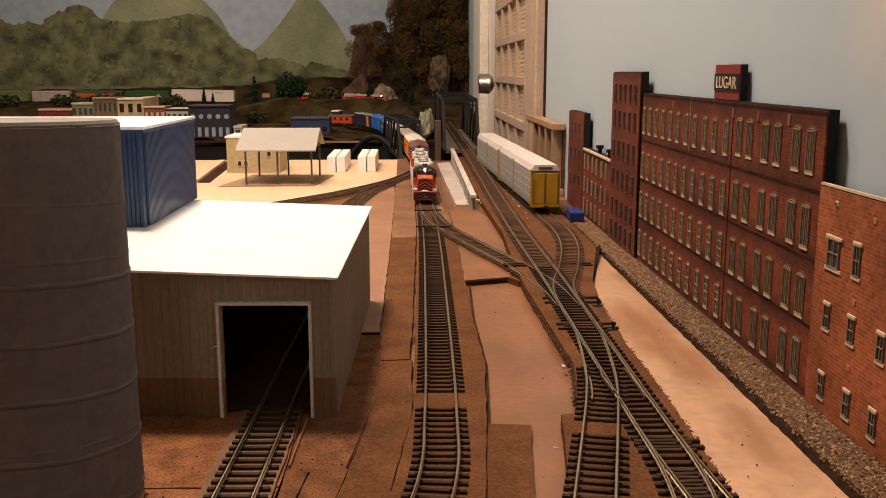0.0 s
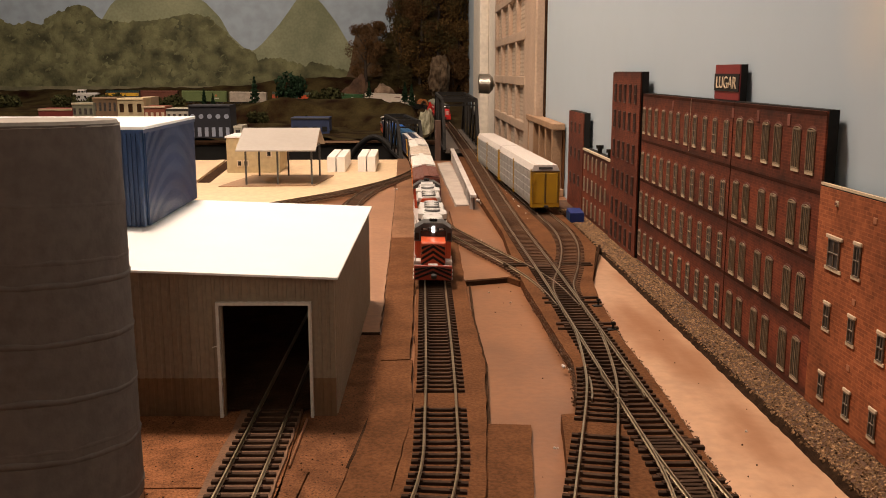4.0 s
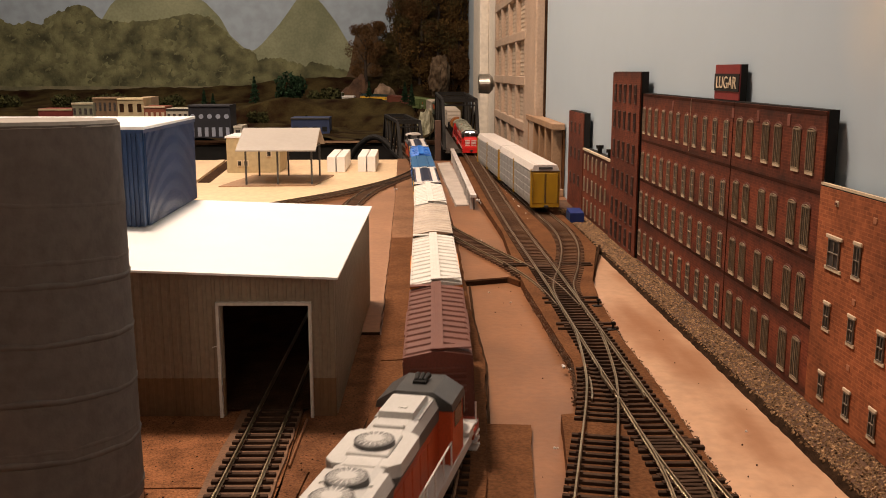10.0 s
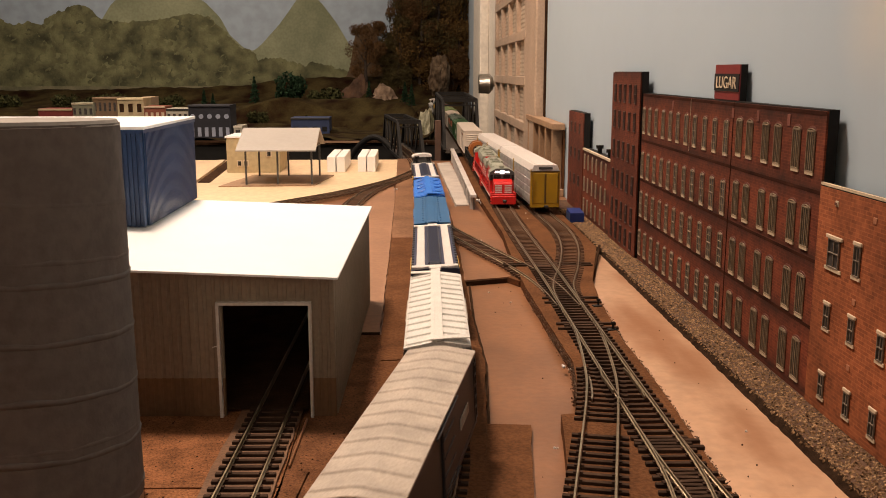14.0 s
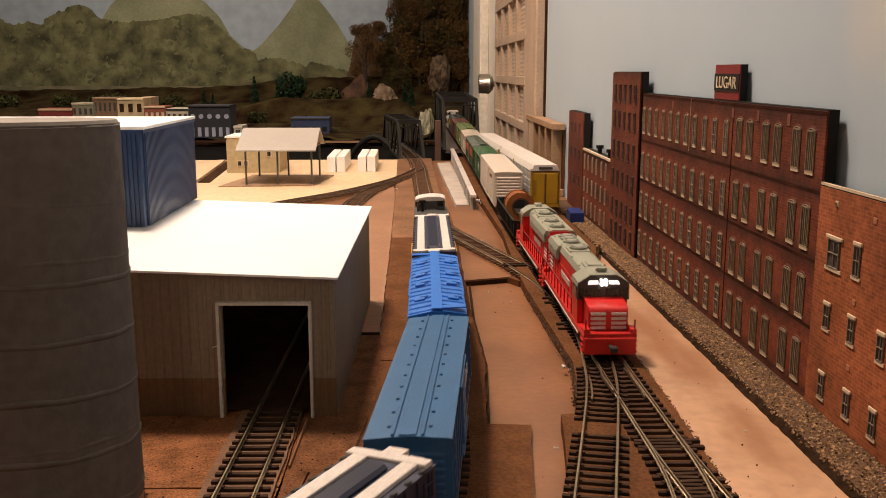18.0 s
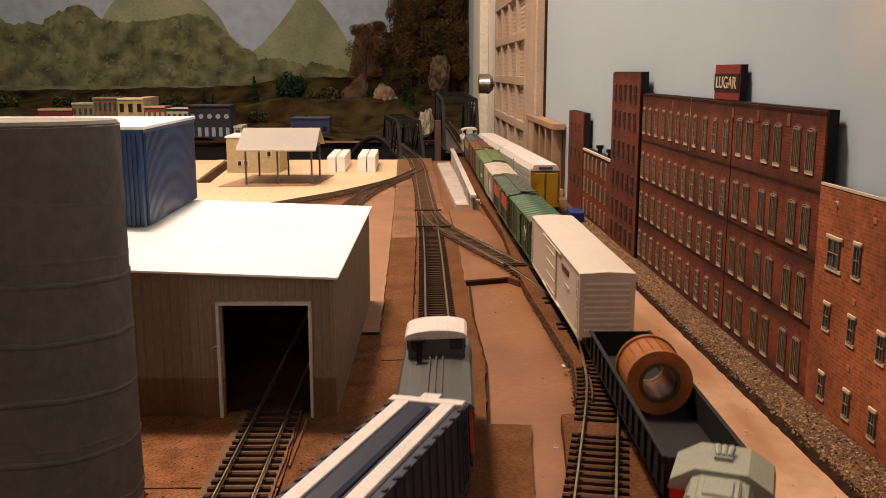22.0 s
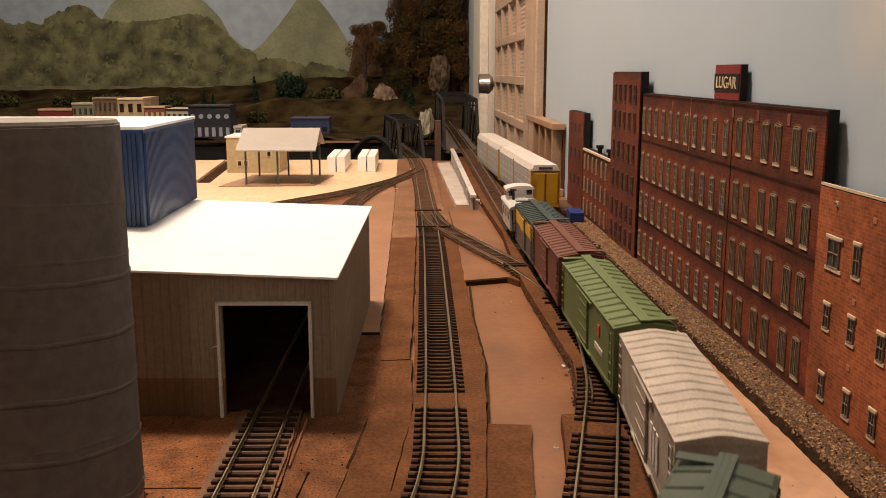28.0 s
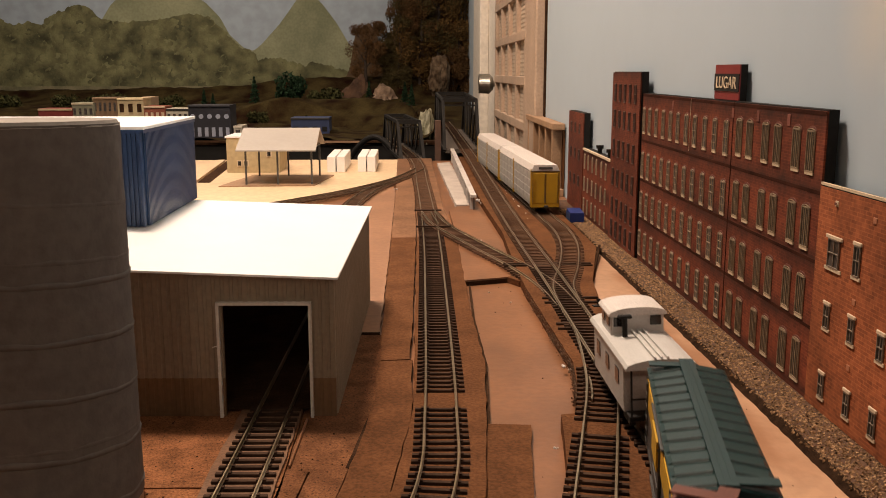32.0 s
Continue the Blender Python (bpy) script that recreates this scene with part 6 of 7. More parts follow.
    sheet("roadbed_sheet_b", [(-0.075, 0.24), (-0.037, 0.24), (-0.0114, 0.390), (-0.0071, 0.430), (-0.0018, 0.4876), (-0.0010, 0.5860), (-0.0238, 0.5838), (-0.0232, 0.511), (-0.0266, 0.4646), (-0.0316, 0.4203), (-0.0354, 0.386)], 0.0, 0.0044, CORK, "brown cork sheet with a ragged cut edge", 0.0009)
    sheet("ground_sheet_left", [(-0.0385, 0.6590), (-0.0255, 0.6585), (-0.0255, 0.949), (-0.0282, 1.424), (-0.034, 1.60), (-0.080, 1.42), (-0.098, 1.20), (-0.10, 0.80), (-0.0385, 0.80)], 0.0, 0.0026, M("brown_board", (0.29, 0.145, 0.075), 0.6, 0, 0.12, 14, 0.15), "tan-brown board strip behind the warehouse")
    sheet("ground_card", [(0.0396, 0.4755), (0.0634, 0.4731), (0.0536, 0.3853), (0.030, 0.24), (0.005, 0.24), (0.0299, 0.3861)], 0.0, 0.0030, CORK, "brown cardboard patch between the tracks", 0.0004)
    bm = B(); bx(bm, -0.0320, 0.6575, 0.0, 0.0135, 0.0012, 0.0030)
    solid("board_edge", bm, CORK_DARK, "dark cut end of the board strip", kind="structure")
    # raised slab with a dark front edge
    sl = [(0.0461, 0.8175), (0.0905, 0.8320), (0.0945, 0.90), (0.0978, 1.0225), (0.0940, 1.1073), (0.0880, 1.30), (0.0600, 1.285), (0.0490, 1.25), (0.0500, 1.043)]
    sheet("ground_slab", sl, 0.0, 0.0052, TAN, "raised tan board with a dark cut edge", 0.0003)
    bm = B(); bx(bm, 0.0682, 0.8235, 0.0002, 0.0445, 0.0016, 0.0040, rz=math.atan2(0.0145, 0.0444))
    solid("slab_edge", bm, CORK_DARK, "dark cut edge of the raised board", kind="structure")
    bm = B(); bx(bm, 0.0935, 0.822, 0.0, 0.006, 0.020, 0.006, 0.0006, rz=0.5)
    solid("wood_scrap", bm, CORK, "small brown wood scrap by the track", "wood scrap")
    # right-hand roadbed
    sheet("roadbed_east", [(0.040, 0.24), (0.128, 0.24), (0.1402, 0.372), (0.1422, 0.437), (0.1448, 0.513), (0.1450, 0.618), (0.1510, 0.72), (0.1600, 0.80), (0.1940, 0.955), (0.1945, 1.30), (0.190, 2.019), (0.0900, 2.019), (0.0970, 1.375), (0.1030, 1.05), (0.0985, 0.90), (0.0965, 0.780), (0.0998, 0.639), (0.1018, 0.563), (0.0968, 0.518), (0.0880, 0.474), (0.0795, 0.4722), (0.0764, 0.442), (0.0696, 0.387)], 0.0, 0.0090, CORK, "brown cork roadbed under the tracks by the factories", 0.0003)
    sheet("ground_board_east", [(0.135, 0.24), (0.1979, 0.24), (0.1979, 0.957), (0.1615, 0.803), (0.1525, 0.715), (0.1460, 0.618), (0.1458, 0.513), (0.1430, 0.437), (0.1410, 0.372)], 0.0, 0.0030, TAN_EAST, "pale tan board beside the gravel strip", 0.0004)
    # white plaster patch and its girder
    sheet("ground_plaster", [(0.0610, 1.300), (0.0790, 1.300), (0.0800, 1.627), (0.0770, 1.934), (0.0500, 1.911), (0.0560, 1.507)], 0.0, 0.0056, M("plaster_white", (0.46, 0.40, 0.35), 0.85, 0, 0.15, 25, 0.5), "rough white plaster ground by the girder", 0.0012)
    t = thing("bridge_girder", pose(0, 0, 0), "pale grey girder wall with brackets beside the track", "girder")
    gm = M("girder_grey", (0.50, 0.46, 0.43), 0.7, 0, 0.15, 40, 0.3)
    bm = B(); poly(bm, [(0.0785, 1.250), (0.0865, 1.250), (0.0900, 2.03), (0.0820, 2.03)], 0.0225, 0.0260)
    part("coping", bm, gm, t)
    bm = B(); poly(bm, [(0.0818, 1.254), (0.0842, 1.254), (0.0876, 2.03), (0.0852, 2.03)], 0.0, 0.0224)
    part("web", bm, M("girder_dark", (0.16, 0.14, 0.13), 0.7, 0, 0.2, 40, 0.3), t)
    for k in range(9):
        bm = B(); bx(bm, 0.0800 + 0.00042 * k, 1.262 + k * 0.088, 0.0, 0.0040, 0.0070, 0.0223)
        part("bracket", bm, gm, t)
    # crumbs
    bm = B()
    for k in range(110):
        x, y = rnd.uniform(0.045, 0.19), 0.36 + rnd.random() ** 1.6 * 1.6
        r = rnd.uniform(0.00015, 0.0005)
        z = 0.0079 if 0.1 < x < 0.145 else 0.0034 if x > 0.145 else 0.0004
        bmesh.ops.create_icosphere(bm, subdivisions=1, radius=r, matrix=Matrix.Translation((x, y, z + r * 0.3)))
    for k in range(230):
        x, y = rnd.uniform(-0.20, -0.012), rnd.uniform(0.33, 0.50)
        if -0.101 < x < -0.06:
            continue
        r = 0.00012 + 0.0005 * rnd.random() ** 3
        bmesh.ops.create_icosphere(bm, subdivisions=1, radius=r, matrix=Matrix.Translation((x, y, (0.0017 if x < -0.026 else 0.0041) + r * 0.2)))
    solid("crumbs", bm, CORK_DARK, "dark crumbs scattered on the boards", "crumbs", "stuff")
    bm = B()
    for x, y, r in ((-0.0286, 1.48, 0.003), (0.0793, 0.735, 0.0013), (0.0645, 0.771, 0.0010), (0.0972, 0.5664, 0.0017), (0.099, 0.560, 0.0011), (0.0716, 0.436, 0.0011), (0.0738, 1.018, 0.0022), (0.175, 0.455, 0.0012), (0.10, 1.32, 0.004), (0.098, 1.345, 0.005)):
        for q in range(3):
            bmesh.ops.create_icosphere(bm, subdivisions=1, radius=r * rnd.uniform(0.4, 0.8), matrix=Matrix.Translation((x + rnd.uniform(-r, r), y + rnd.uniform(-r, r), 0.0052)))
    for k in range(26):
        y = 1.10 + rnd.random() * 0.5
        bmesh.ops.create_icosphere(bm, subdivisions=1, radius=rnd.uniform(0.0007, 0.0020), matrix=Matrix.Translation((0.1465 - 0.006 * (y - 1.1) + rnd.uniform(-0.003, 0.003), y, 0.0080)))
    solid("plaster_crumbs", bm, WHITE_P, "white plaster crumbs along the track", "crumbs", "stuff")
    # cork shoulder whose dark tone includes its thin cast shadow
    sheet("roadbed_shoulder", [(0.0311, 0.381), (0.0322, 0.380), (0.0410, 0.471), (0.0482, 0.580), (0.0474, 0.694), (0.0510, 0.80), (0.0500, 0.815), (0.0455, 0.694), (0.0466, 0.580), (0.0396, 0.471)], 0.0, 0.0026, CORK_DARK, "ragged shoulder of the cork roadbed, dark with its painted shadow", 0.0002)
    # switch hardware
    for x, y, a in ((0.1455, 0.7060, 0.2), (0.1425, 0.638, 0.2)):
        t = thing("switch_stand", pose(x, y, 0.0077, 0, 0, math.degrees(a)), "small black switch stand beside the points", "switch stand", "switch stands")
        bm = B(); bx(bm, 0, 0, 0, 0.007, 0.005, 0.0022, 0.0004)
        part("base", bm, BLACK, t)
        bm = B(); cyl(bm, (0.001, 0, 0.002), (0.001, 0, 0.0062), 0.0008, n=8); bx(bm, 0.001, 0, 0.0055, 0.003, 0.0018, 0.0018, 0.0003)
        part("lever", bm, BLACK, t)
    t = thing("turnout_timber", pose(0, 0, 0.0086), "long black turnout ties and guard rails", "track")
    for x, y, ln in ((0.1280, 0.716, 0.046), (0.1280, 0.731, 0.046), (0.1260, 0.640, 0.044), (0.1265, 0.652, 0.044), (0.1265, 0.424, 0.033), (0.1265, 0.432, 0.033), (0.0195, 1.222, 0.036), (0.0240, 1.090, 0.042), (0.1290, 0.860, 0.085), (0.1290, 0.868, 0.085)):
        bm = B(); bx(bm, x, y, 0.0, ln, 0.0030, 0.0021, 0.0003)
        part("long_tie", bm, TIE, t)
    for pts in ([(0.1048, 0.525), (0.1040, 0.515), (0.1010, 0.495), (0.0990, 0.487)], [(0.1292, 0.540), (0.1300, 0.530), (0.1302, 0.500), (0.1295, 0.490)], [(0.1150, 0.545), (0.1128, 0.525), (0.1140, 0.500)], [(0.0230, 1.190), (0.0262, 1.140), (0.0300, 1.095)]):
        bm = B()
        for a, b in zip(pts, pts[1:]):
            d = Vector((b[0] - a[0], b[1] - a[1]))
            bx(bm, (a[0] + b[0]) / 2, (a[1] + b[1]) / 2, 0.0020, d.length + 0.0008, 0.0009, 0.0021, rz=math.atan2(d.y, d.x))
        part("guard_rail", bm, RAIL, t)
    bm = B(); bx(bm, 0.0195, 1.155, 0.0052, 0.0150, 0.105, 0.0016)
    solid("turnout_plate", bm, M("grey_plate", (0.10, 0.105, 0.10), 0.5, 0.3, 0.2, 40, 0.2), "grey metal plate between the turnout rails", "plate")
    bm = B(); cyl(bm, (0.1640, 0.822, 0.003), (0.1975, 0.957, 0.010), 0.0014, n=8)
    solid("dark_stick", bm, CORK_DARK, "thin dark wood stick edging the board", "stick")
    bm = B(); poly(bm, [(-0.385, 1.60), (-0.374, 1.60), (-0.400, 1.98), (-0.414, 1.98)], 0.003, 0.0075)
    solid("yard_curb", bm, TAN_PALE, "pale curb along the yard edge", "curb")
    bm = B(); poly(bm, [(-0.372, 1.60), (-0.352, 1.60), (-0.376, 1.98), (-0.398, 1.98)], 0.003, 0.0045)
    solid("yard_strip", bm, CORK_DARK, "dark track strip along the yard edge", "track strip")
    # ballast shoulders of the right-hand roadbed
    bm = B()
    edge = [(0.0965, 0.780), (0.0990, 0.639), (0.1012, 0.563), (0.0960, 0.518), (0.0925, 0.500)]
    edge2 = [(0.1510, 0.72), (0.1450, 0.618), (0.1448, 0.513), (0.1422, 0.437), (0.1402, 0.372), (0.13, 0.26)]
    for line, n, wd in ((edge, 4200, 0.0045), (edge2, 2200, 0.0030), ([(0.108, 0.47), (0.101, 0.37), (0.095, 0.30)], 1300, 0.006)):
        for k in range(n):
            i = rnd.randrange(len(line) - 1)
            f = rnd.random()
            x = line[i][0] + (line[i + 1][0] - line[i][0]) * f + rnd.gauss(0.001, wd * 0.26)
            y = line[i][1] + (line[i + 1][1] - line[i][1]) * f
            r = rnd.uniform(0.0003, 0.0008)
            m = Matrix.Translation((x, y, rnd.uniform(0.002, 0.0085))) @ Euler((rnd.random() * 3, rnd.random() * 3, 0)).to_matrix().to_4x4() @ Matrix.Diagonal((r, r * 0.8, r * 0.8, 1))
            v = [bm.verts.new(m @ Vector(p)) for p in ((1, 0, 0), (-1, 0, 0), (0, 1, 0), (0, -1, 0), (0, 0, 1))]
            for a, b in ((0, 2), (2, 1), (1, 3), (3, 0)):
                bm.faces.new((v[a], v[b], v[4]))
    solid("ballast", bm, M("brown_ballast", (0.10, 0.052, 0.028), 0.85, 0, 0.6, 300, 0, col2=(0.26, 0.15, 0.085)), "brown-grey ballast along the roadbed edges", "ballast", "stuff")


# ---- far shelf: hills, town, painted backdrop ----
HILL = M("brown_green_hill", (0.046, 0.015, 0.007), 0.95, 0, 0.75, 14, 1.0, col2=(0.056, 0.044, 0.017), stain=0.3, spec=0.06)
MOSS = M("moss_rock", (0.22, 0.22, 0.11), 0.95, 0, 0.6, 45, 0.9, col2=(0.46, 0.44, 0.32))
ROCK = M("tan_rock", (0.085, 0.052, 0.029), 0.9, 0, 0.6, 40, 1.0, col2=(0.20, 0.145, 0.095), spec=0.1)


def bump(x, y, cx, cy, rx, ry):
    d = ((x - cx) / rx) ** 2 + ((y - cy) / ry) ** 2
    return math.exp(-d)


def hill_height(x, y):
    t = min(1, max(0, (y - 2.95) / 0.6))
    h = 0.062 * t * t * (3 - 2 * t)
    h += 0.050 * bump(x, y, -0.45, 3.36, 0.14, 0.11)
    top = float(np.interp(x, (-0.62, -0.45, -0.33, -0.25, -0.12, -0.06, -0.03, 0.0, 0.04, 0.07), (0.0, 0.086, 0.094, 0.100, 0.097, 0.086, 0.077, 0.068, 0.046, 0.0)))
    crest = float(np.interp(x, (-0.4, -0.1, 0.0), (3.44, 3.40, 3.30)))
    h = max(h, top * math.exp(-((y - crest) / 0.10) ** 2))
    h += 0.100 * bump(x, y, -0.15, 4.02, 0.6, 0.12) + 0.055 * bump(x, y, -1.4, 4.02, 1.0, 0.12)
    h += 0.012 * noise.noise(Vector((x * 9, y * 9, 0))) + 0.006 * noise.noise(Vector((x * 30, y * 30, 3)))
    for ln in (LINE_A, LINE_B):
        d = np.hypot(ln.p[:, 0] - x, ln.p[:, 1] - y)
        k = int(np.argmin(d))
        if d[k] < 0.055:
            h = min(h, ln.p[k, 2] - 0.0125) if ln is LINE_A else ln.p[k, 2] - 0.0125
        elif d[k] < 0.10 and ln is LINE_A:
            h = min(h, 0.02)
    return max(h, -0.004)


def far_shelf():
    bm = B(); bx(bm, -1.4, 3.37, -0.04, 3.28, 1.36, 0.032)
    solid("shelf_far", bm, CORK_DARK, "dark top of the far shelf", kind="structure")
    bm = B()
    xs, ys = np.arange(-2.6, 0.2345, 0.022), np.arange(2.672, 4.05, 0.022)
    grid = [[bm.verts.new((x, y, hill_height(x, y))) for y in ys] for x in xs]
    for i in range(len(xs) - 1):
        for j in range(len(ys) - 1):
            bm.faces.new((grid[i][j], grid[i + 1][j], grid[i + 1][j + 1], grid[i][j + 1]))
    solid("ground_hills", bm, HILL, "brown and green scenic hills on the far shelf", kind="structure", smooth=True)
    rnd = random.Random(5)

    def rock(name, label, cx, cy, z, sx, sy, sz, mat):
        bm = B()
        bmesh.ops.create_icosphere(bm, subdivisions=4, radius=1.0)
        for v in bm.verts:
            n = noise.noise(v.co * 1.7 + Vector((cx * 20, cy * 20, 0))) * 0.35 + noise.noise(v.co * 5 + Vector((cx, 0, 9))) * 0.16 + abs(noise.noise(v.co * 11)) * 0.10
            v.co = v.co * (1 + n)
            v.co = Vector((v.co.x * sx, v.co.y * sy, v.co.z * sz))
        ob = solid(name, bm, mat, label, "rock", group="rocks")
        ob.location = (cx, cy, z)
    rock("mossy_rock", "pale green mossy rock face between the bridges", 0.047, 2.80, -0.030, 0.032, 0.10, 0.096, MOSS)
    rock("mossy_rock", "brown mossy rock bank behind the bridge", 0.020, 3.02, -0.02, 0.045, 0.14, 0.085, HILL)
    rock("cliff_rock", "tan rock cliff among autumn trees", 0.110, 3.88, 0.165, 0.042, 0.05, 0.090, ROCK)
    rock("cliff_rock", "reddish rock slope below the trees", -0.235, 3.92, 0.02, 0.080, 0.05, 0.140, M("reddish_rock", (0.070, 0.033, 0.017), 0.9, 0, 0.5, 22, 0.7, col2=(0.125, 0.068, 0.038)))
    rock("cliff_rock", "pale rock outcrop on the hill", -0.12, 3.88, 0.05, 0.055, 0.04, 0.075, M("pale_outcrop", (0.19, 0.115, 0.070), 0.9, 0, 0.5, 30, 0.7, col2=(0.36, 0.26, 0.18)))
    bm = B(); bx(bm, 0.0560, 2.075, -0.90, 0.014, 0.014, 0.985, 0.001)
    solid("timber_post", bm, M("brown_post", (0.085, 0.045, 0.030), 0.8, 0, 0.2, 30, 0.3), "tall brown timber post between the bridges", "post")
    # dark arch beside the small bridge
    t = thing("arch_bridge", pose(0, 0, 0), "black curved arch girder over the gap", "bridge")
    bm = B()
    pts = [Vector((-0.180 + 0.155 * k / 24, 2.40 - 0.12 * k / 24, -0.055 + 0.085 * math.sin(math.pi * min(1.0, k / 24 * 0.92)))) for k in range(25)]
    for a, b in zip(pts, pts[1:]):
        cyl(bm, a, b, 0.0075, n=10)
    part("arch", bm, BLACK, t)
    # bushes and conifers
    cm = M("conifer_green", (0.016, 0.036, 0.018), 0.9, 0, 0.4, 60, 0.3, spec=0.1)
    om = M("bush_olive", (0.045, 0.047, 0.018), 0.9, 0, 0.5, 50, 0.3, spec=0.1)
    trunk_m = M("trunk_brown", (0.026, 0.017, 0.011), 0.9, 0, 0.3, 60, 0.3)

    def leaves(bm, place, n, size):
        for k in range(n):
            c, r = place(rnd)
            m = Matrix.Translation(c) @ Euler((rnd.random() * 6, rnd.random() * 6, rnd.random() * 6)).to_matrix().to_4x4() @ Matrix.Scale(size * rnd.uniform(0.6, 1.4), 4)
            v = [bm.verts.new(m @ Vector(p)) for p in ((-1, -0.6, 0), (1, -0.6, 0.2), (0.7, 0.8, -0.2), (-0.6, 0.7, 0.3))]
            bm.faces.new(v)

    def conifer(h):
        def place(q):
            f = q.random() ** 0.7
            a, r = q.random() * 6.3, (1 - f) * h * 0.26 * (0.35 + 0.65 * q.random()) * (0.75 + 0.25 * math.sin(f * 40))
            return Vector((r * math.cos(a), r * math.sin(a), h * (0.10 + 0.90 * f))), 0
        bm = B(); leaves(bm, place, 700, h * 0.035)
        return bm

    def crown(w, h, n=1400, size=0.05):
        lobes = [(Vector((rnd.uniform(-0.5, 0.5) * w, rnd.uniform(-0.25, 0.25) * w, h * rnd.uniform(0.15, 0.95))), w * rnd.uniform(0.20, 0.34)) for _ in range(15)]
        def place(q):
            c, r = q.choice(lobes)
            d = Vector((q.gauss(0, 1), q.gauss(0, 1), q.gauss(0, 1))).normalized()
            return c + d * r * q.random() ** 0.35, 0
        bm = B(); leaves(bm, place, n, w * size)
        return bm

    def tree(name, label, cat, x, y, crown_mesh, mat, h, z=None):
        t = thing(name, pose(x, y, (hill_height(x, y) if z is None else z) - 0.004), label, cat, "trees on the far hills")
        bm = B(); cyl(bm, (0, 0, 0), (0, 0, h * 0.75), h * 0.03, h * 0.010, n=8)
        for k in range(5):
            a = k * 2.4
            cyl(bm, (0, 0, h * (0.3 + 0.08 * k)), (h * 0.16 * math.cos(a), h * 0.10 * math.sin(a), h * (0.48 + 0.09 * k)), h * 0.012, h * 0.004, n=5)
        part("trunk", bm, trunk_m, t)
        part("crown", crown_mesh, mat, t)
    for x, y, h in ((-0.765, 3.45, 0.075), (-0.735, 3.46, 0.065), (-0.585, 3.48, 0.105), (-0.158, 3.40, 0.065), (-0.028, 3.33, 0.080), (-0.004, 3.31, 0.080)):
        tree("conifer", "small dark green model conifer", "tree", x, y, conifer(h), cm, h)
    tree("bush", "round dark green bush on the hill", "bush", -0.443, 3.42, crown(0.085, 0.085, 1200, 0.06), cm, 0.075)
    for x, y, w in ((-1.28, 3.52, 0.09), (-1.20, 3.55, 0.07), (-1.12, 3.53, 0.08), (-0.98, 3.52, 0.06), (-0.90, 3.50, 0.07), (-0.33, 3.52, 0.10), (-0.36, 3.2, 0.07), (-0.55, 3.30, 0.06), (-1.5, 3.5, 0.08)):
        tree("bush", "low dark olive bush on the hill", "bush", x, y, crown(w, w * 0.45, 700, 0.07), om, w * 0.4)
    autumn = [M("autumn_brown_leaves", (0.098, 0.054, 0.024), 0.9, 0, 0.4, 30, 0.2, col2=(0.140, 0.078, 0.033), spec=0.08), M("dark_olive_leaves", (0.068, 0.053, 0.022), 0.9, 0, 0.5, 30, 0.2, spec=0.08), M("ochre_leaves", (0.110, 0.064, 0.024), 0.9, 0, 0.4, 30, 0.2, col2=(0.160, 0.096, 0.034), spec=0.08)]
    for k, (x, z, w, h) in enumerate(((-0.195, 0.13, 0.120, 0.27), (-0.05, 0.24, 0.13, 0.26), (0.03, 0.14, 0.16, 0.24), (0.04, 0.32, 0.13, 0.24), (0.11, 0.26, 0.16, 0.30), (0.20, 0.22, 0.16, 0.34), (0.17, 0.10, 0.14, 0.20), (-0.06, 0.12, 0.12, 0.16), (0.22, 0.40, 0.14, 0.22), (-0.045, 0.40, 0.09, 0.16), (-0.110, 0.24, 0.06, 0.16), (0.09, 0.05, 0.11, 0.10))):
        tree("autumn_tree", ("brown autumn tree on the painted cliff", "dark olive tree on the painted cliff", "ochre autumn tree on the painted cliff")[k % 3], "tree", x, 3.93 + 0.02 * (k % 3), crown(w, h, 6800, 0.021), autumn[k % 3], h, z)
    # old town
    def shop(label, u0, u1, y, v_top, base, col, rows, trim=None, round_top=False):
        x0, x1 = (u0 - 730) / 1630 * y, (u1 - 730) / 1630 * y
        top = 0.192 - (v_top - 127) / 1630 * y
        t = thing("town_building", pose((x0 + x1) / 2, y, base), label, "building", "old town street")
        w, h = x1 - x0, top - base
        mat = M("shop_paint", col, 0.7, 0, 0.15, 30, 0.2)
        bm = B(); bx(bm, 0, 0.045, 0, w - 0.001, 0.09, h)
        part("wall", bm, mat, t)
        bm = B(); bx(bm, 0, -0.001, h - 0.006, w, 0.006, 0.006, 0.0008)
        part("cornice", bm, M("shop_trim", trim or tuple(min(0.8, c * 1.4) for c in col), 0.6, 0, 0.1, 40, 0.1), t)
        for z, wh, n, mt in rows:
            for k in range(n):
                bm = B()
                if round_top and z > 0.5:
                    x = -w / 2 + w * (k + 0.5) / n
                    cyl(bm, (x, 0.0, (z + wh / 2) * h), (x, -0.0016, (z + wh / 2) * h), wh * h * 0.45, n=20)
                else:
                    bx(bm, -w / 2 + w * (k + 0.5) / n, -0.0008, z * h, w / n * 0.5, 0.0016, wh * h, 0.0003)
                part("window", bm, mt, t)
    wm = M("shop_window_pale", (0.36, 0.40, 0.50), 0.4, 0, 0.1, 40, 0)
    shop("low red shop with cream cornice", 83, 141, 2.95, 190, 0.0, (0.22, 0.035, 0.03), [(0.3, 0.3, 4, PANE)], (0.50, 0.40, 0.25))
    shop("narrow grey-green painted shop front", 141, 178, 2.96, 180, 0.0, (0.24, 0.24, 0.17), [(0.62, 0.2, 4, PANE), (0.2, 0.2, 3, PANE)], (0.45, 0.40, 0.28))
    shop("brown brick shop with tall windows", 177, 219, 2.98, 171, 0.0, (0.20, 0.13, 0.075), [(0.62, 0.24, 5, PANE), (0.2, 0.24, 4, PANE)])
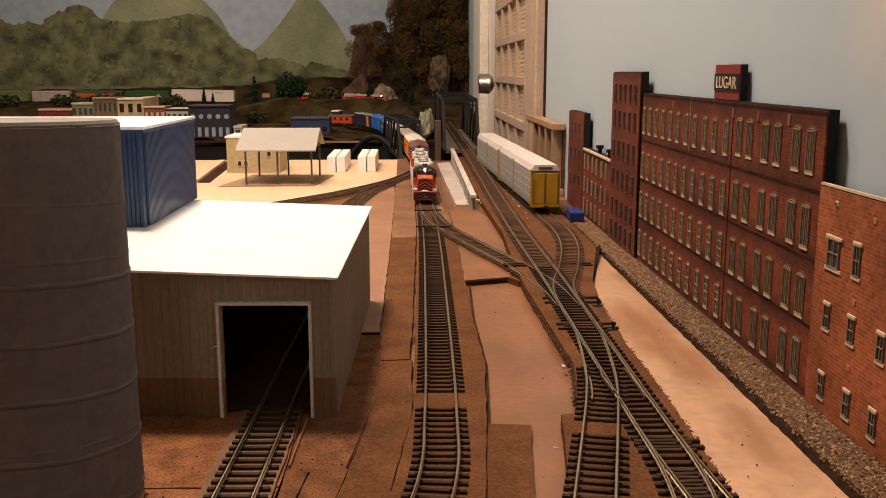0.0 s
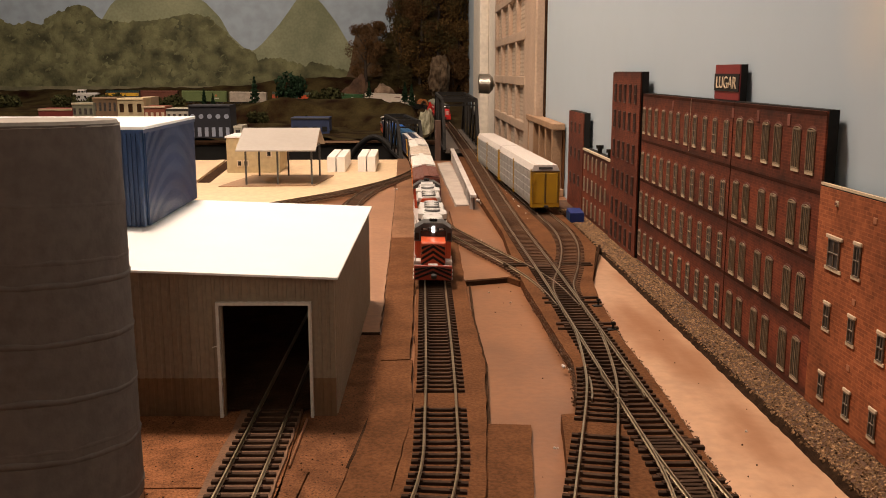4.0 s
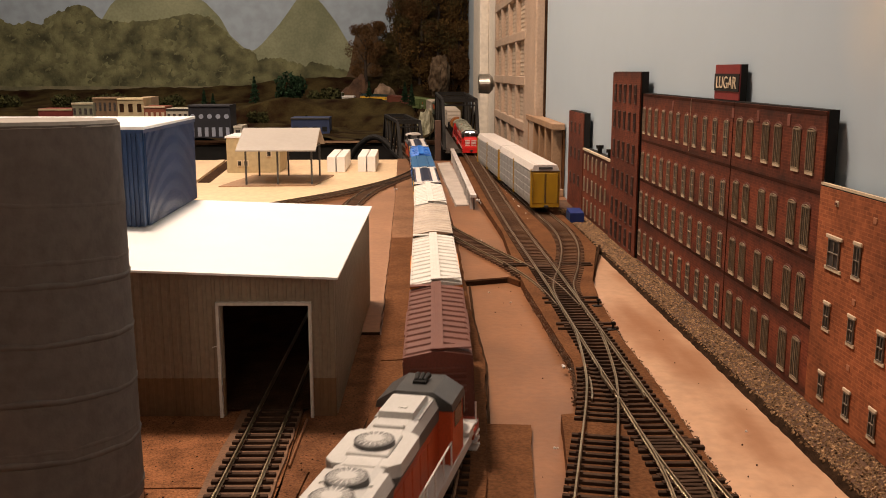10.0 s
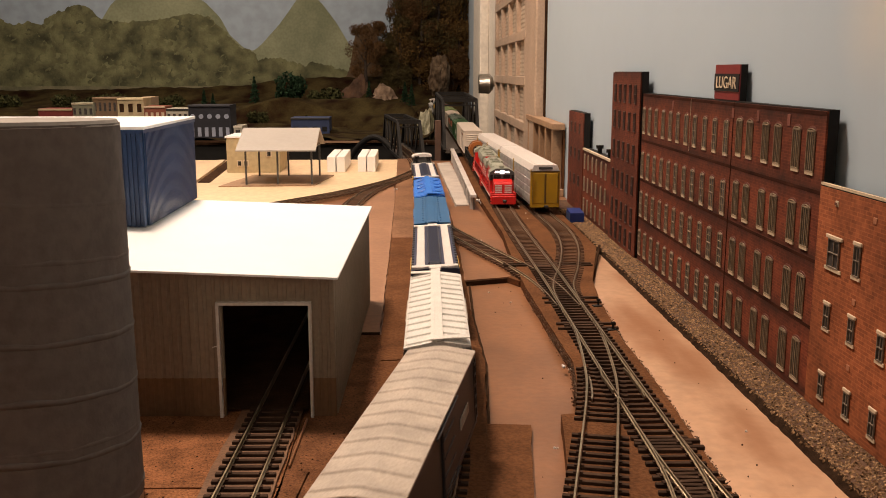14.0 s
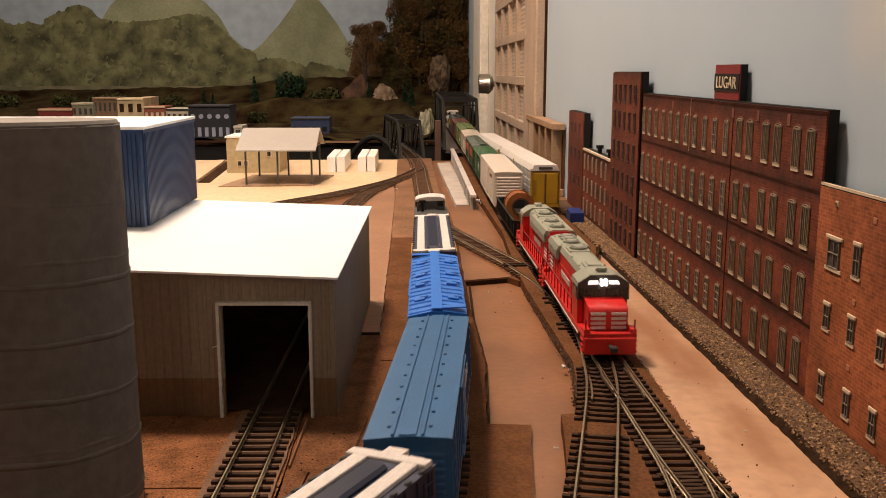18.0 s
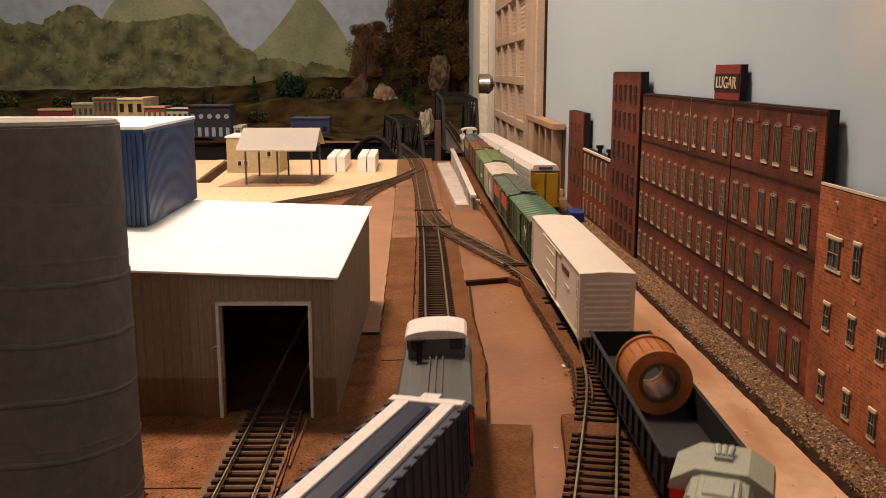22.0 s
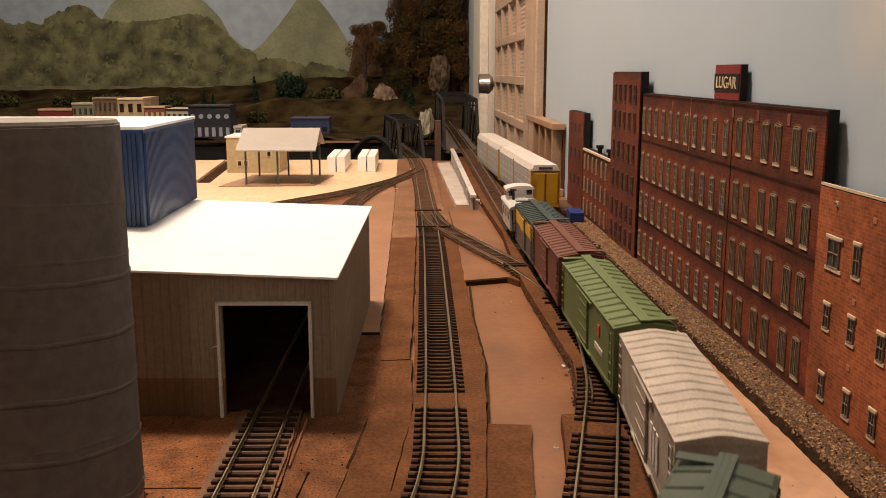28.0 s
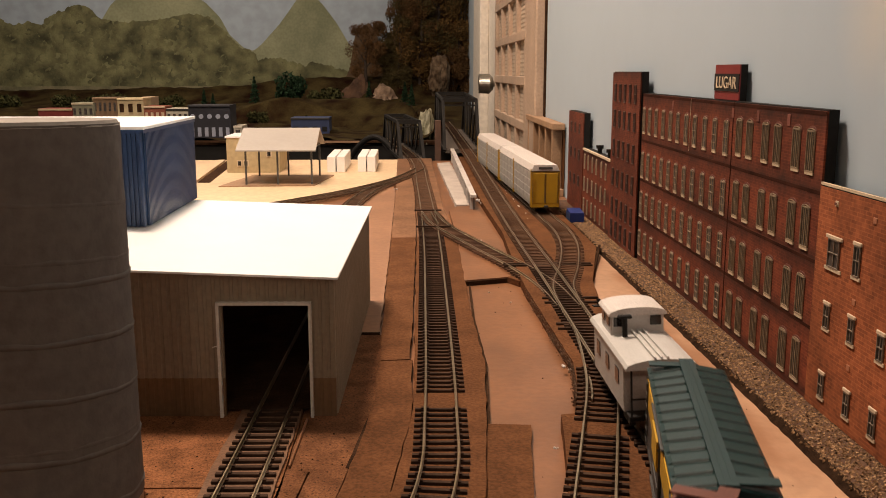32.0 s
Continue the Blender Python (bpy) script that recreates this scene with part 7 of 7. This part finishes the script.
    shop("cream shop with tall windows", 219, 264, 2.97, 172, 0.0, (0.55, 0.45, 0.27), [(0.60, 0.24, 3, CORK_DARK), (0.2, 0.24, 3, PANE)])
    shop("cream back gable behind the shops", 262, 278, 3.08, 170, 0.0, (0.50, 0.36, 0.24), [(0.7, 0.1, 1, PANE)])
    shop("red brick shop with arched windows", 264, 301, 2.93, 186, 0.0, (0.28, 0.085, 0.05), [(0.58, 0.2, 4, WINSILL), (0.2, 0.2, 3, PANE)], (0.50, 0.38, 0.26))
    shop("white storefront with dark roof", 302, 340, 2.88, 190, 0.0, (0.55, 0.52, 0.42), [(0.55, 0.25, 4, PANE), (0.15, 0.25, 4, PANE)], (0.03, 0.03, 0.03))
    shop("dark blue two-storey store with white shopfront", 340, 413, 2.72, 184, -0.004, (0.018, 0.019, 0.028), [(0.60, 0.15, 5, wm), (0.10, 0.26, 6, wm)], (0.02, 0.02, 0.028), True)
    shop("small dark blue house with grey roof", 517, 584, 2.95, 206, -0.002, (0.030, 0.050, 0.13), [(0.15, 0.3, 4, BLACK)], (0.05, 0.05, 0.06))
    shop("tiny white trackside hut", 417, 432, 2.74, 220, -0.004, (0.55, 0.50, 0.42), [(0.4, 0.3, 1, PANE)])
    # painted backdrop, thin painted layers on the wall
    def layer(name, label, y, x0, x1, z0, top, mat, n=240):
        bm = B()
        lo, hi, lo2, hi2 = [], [], [], []
        for k in range(n + 1):
            x = x0 + (x1 - x0) * k / n
            z = max(z0 + 0.01, top(x))
            lo.append(bm.verts.new((x, y, z0))); hi.append(bm.verts.new((x, y, z)))
            lo2.append(bm.verts.new((x, y + 0.003, z0))); hi2.append(bm.verts.new((x, y + 0.003, z)))
        for k in range(n):
            bm.faces.new((lo[k], lo[k + 1], hi[k + 1], hi[k]))
            bm.faces.new((hi[k], hi[k + 1], hi2[k + 1], hi2[k]))
        solid(name, bm, mat, label, kind="structure")

    def across(p):
        return (p - 730) / 1630 * 4.06

    def upward(q):
        return 0.192 - (q - 127) / 1630 * 4.06
    far = M("painted_far_hill", (0.195, 0.218, 0.128), 0.8, 0, 0.22, 7, 0.1, col2=(0.255, 0.275, 0.17))
    mid = M("painted_tree_hill", (0.085, 0.091, 0.040), 0.85, 0, 0.45, 9, 0.2, col2=(0.17, 0.175, 0.086))
    low = M("painted_meadow", (0.125, 0.130, 0.067), 0.85, 0, 0.3, 12, 0.2, col2=(0.22, 0.20, 0.12))

    def peak(x):
        p = x / 4.06 * 1630 + 730
        q = np.interp(p, (-300, 60, 195, 215, 250, 340, 375, 400, 415, 440, 455, 470, 500, 525, 540, 556, 575, 600, 620, 650, 900), (30, 60, 45, 15, -14, -8, 10, 35, 65, 88, 92, 80, 48, 15, -5, -5, 12, 45, 80, 110, 130))
        return upward(float(q)) + 0.003 * noise.noise(Vector((x * 14, 0, 1)))

    def trees_top(x):
        p = x / 4.06 * 1630 + 730
        q = np.interp(p, (-300, 0, 20, 50, 80, 100, 110, 130, 160, 175, 195, 240, 300, 345, 385, 400, 415, 430, 450, 460, 500, 540, 560, 600, 630, 900), (30, 45, 38, 50, 45, 50, 35, 28, 15, 18, 38, 45, 40, 30, 38, 55, 70, 88, 90, 110, 105, 120, 112, 125, 130, 140))
        return upward(float(q)) + 0.007 * abs(noise.noise(Vector((x * 26, 0, 4)))) + 0.004 * noise.noise(Vector((x * 70, 0, 2)))

    def forest_top(x):
        p = x / 4.06 * 1630 + 730
        q = np.interp(p, (560, 600, 622, 632, 655, 668, 676, 692, 700, 712, 760, 845), (190, 165, 120, 60, 45, 60, 92, 85, 45, -10, -40, -60))
        return upward(float(q)) + 0.012 * noise.noise(Vector((x * 40, 0, 7)))
    layer("backdrop_forest", "dark brown painted autumn forest on the backdrop", 4.072, -0.43, 0.2345, -0.01, forest_top, M("painted_forest", (0.075, 0.045, 0.021), 0.9, 0, 0.6, 14, 0.3, col2=(0.135, 0.085, 0.042)), 200)
    layer("backdrop_far_hills", "pale green painted mountains on the backdrop", 4.090, -3.0, 0.24, -0.01, peak, far)
    layer("backdrop_tree_hills", "dark olive painted woods on the backdrop", 4.084, -3.0, 0.24, -0.01, trees_top, mid, 600)
    layer("backdrop_meadow", "pale misty painted meadow on the backdrop", 4.078, -3.0, 0.24, -0.01, lambda x: upward(152) + 0.008 * noise.noise(Vector((x * 8, 2, 0))), low)
    # clumps of painted foliage in shallow relief on the wooded hills
    bm = B()
    for k in range(2600):
        p = rnd.uniform(-250, 640)
        x = across(p)
        zt = trees_top(x)
        z = rnd.uniform(upward(150), zt - 0.004)
        r = rnd.uniform(0.006, 0.020)
        m = Matrix.Translation((x, 4.0832, z)) @ Matrix.Diagonal((r, 0.0009, r * rnd.uniform(0.7, 1.1), 1))
        bmesh.ops.create_icosphere(bm, subdivisions=1, radius=1, matrix=m)
    gm = M("painted_tree_tufts", (0.070, 0.075, 0.031), 0.9, 0, 0.55, 14, 0.2, col2=(0.185, 0.188, 0.092))
    solid("backdrop_tufts", bm, gm, "painted tree crowns on the wooded backdrop", "painted trees", "stuff")


sheets()
far_shelf()


motions()
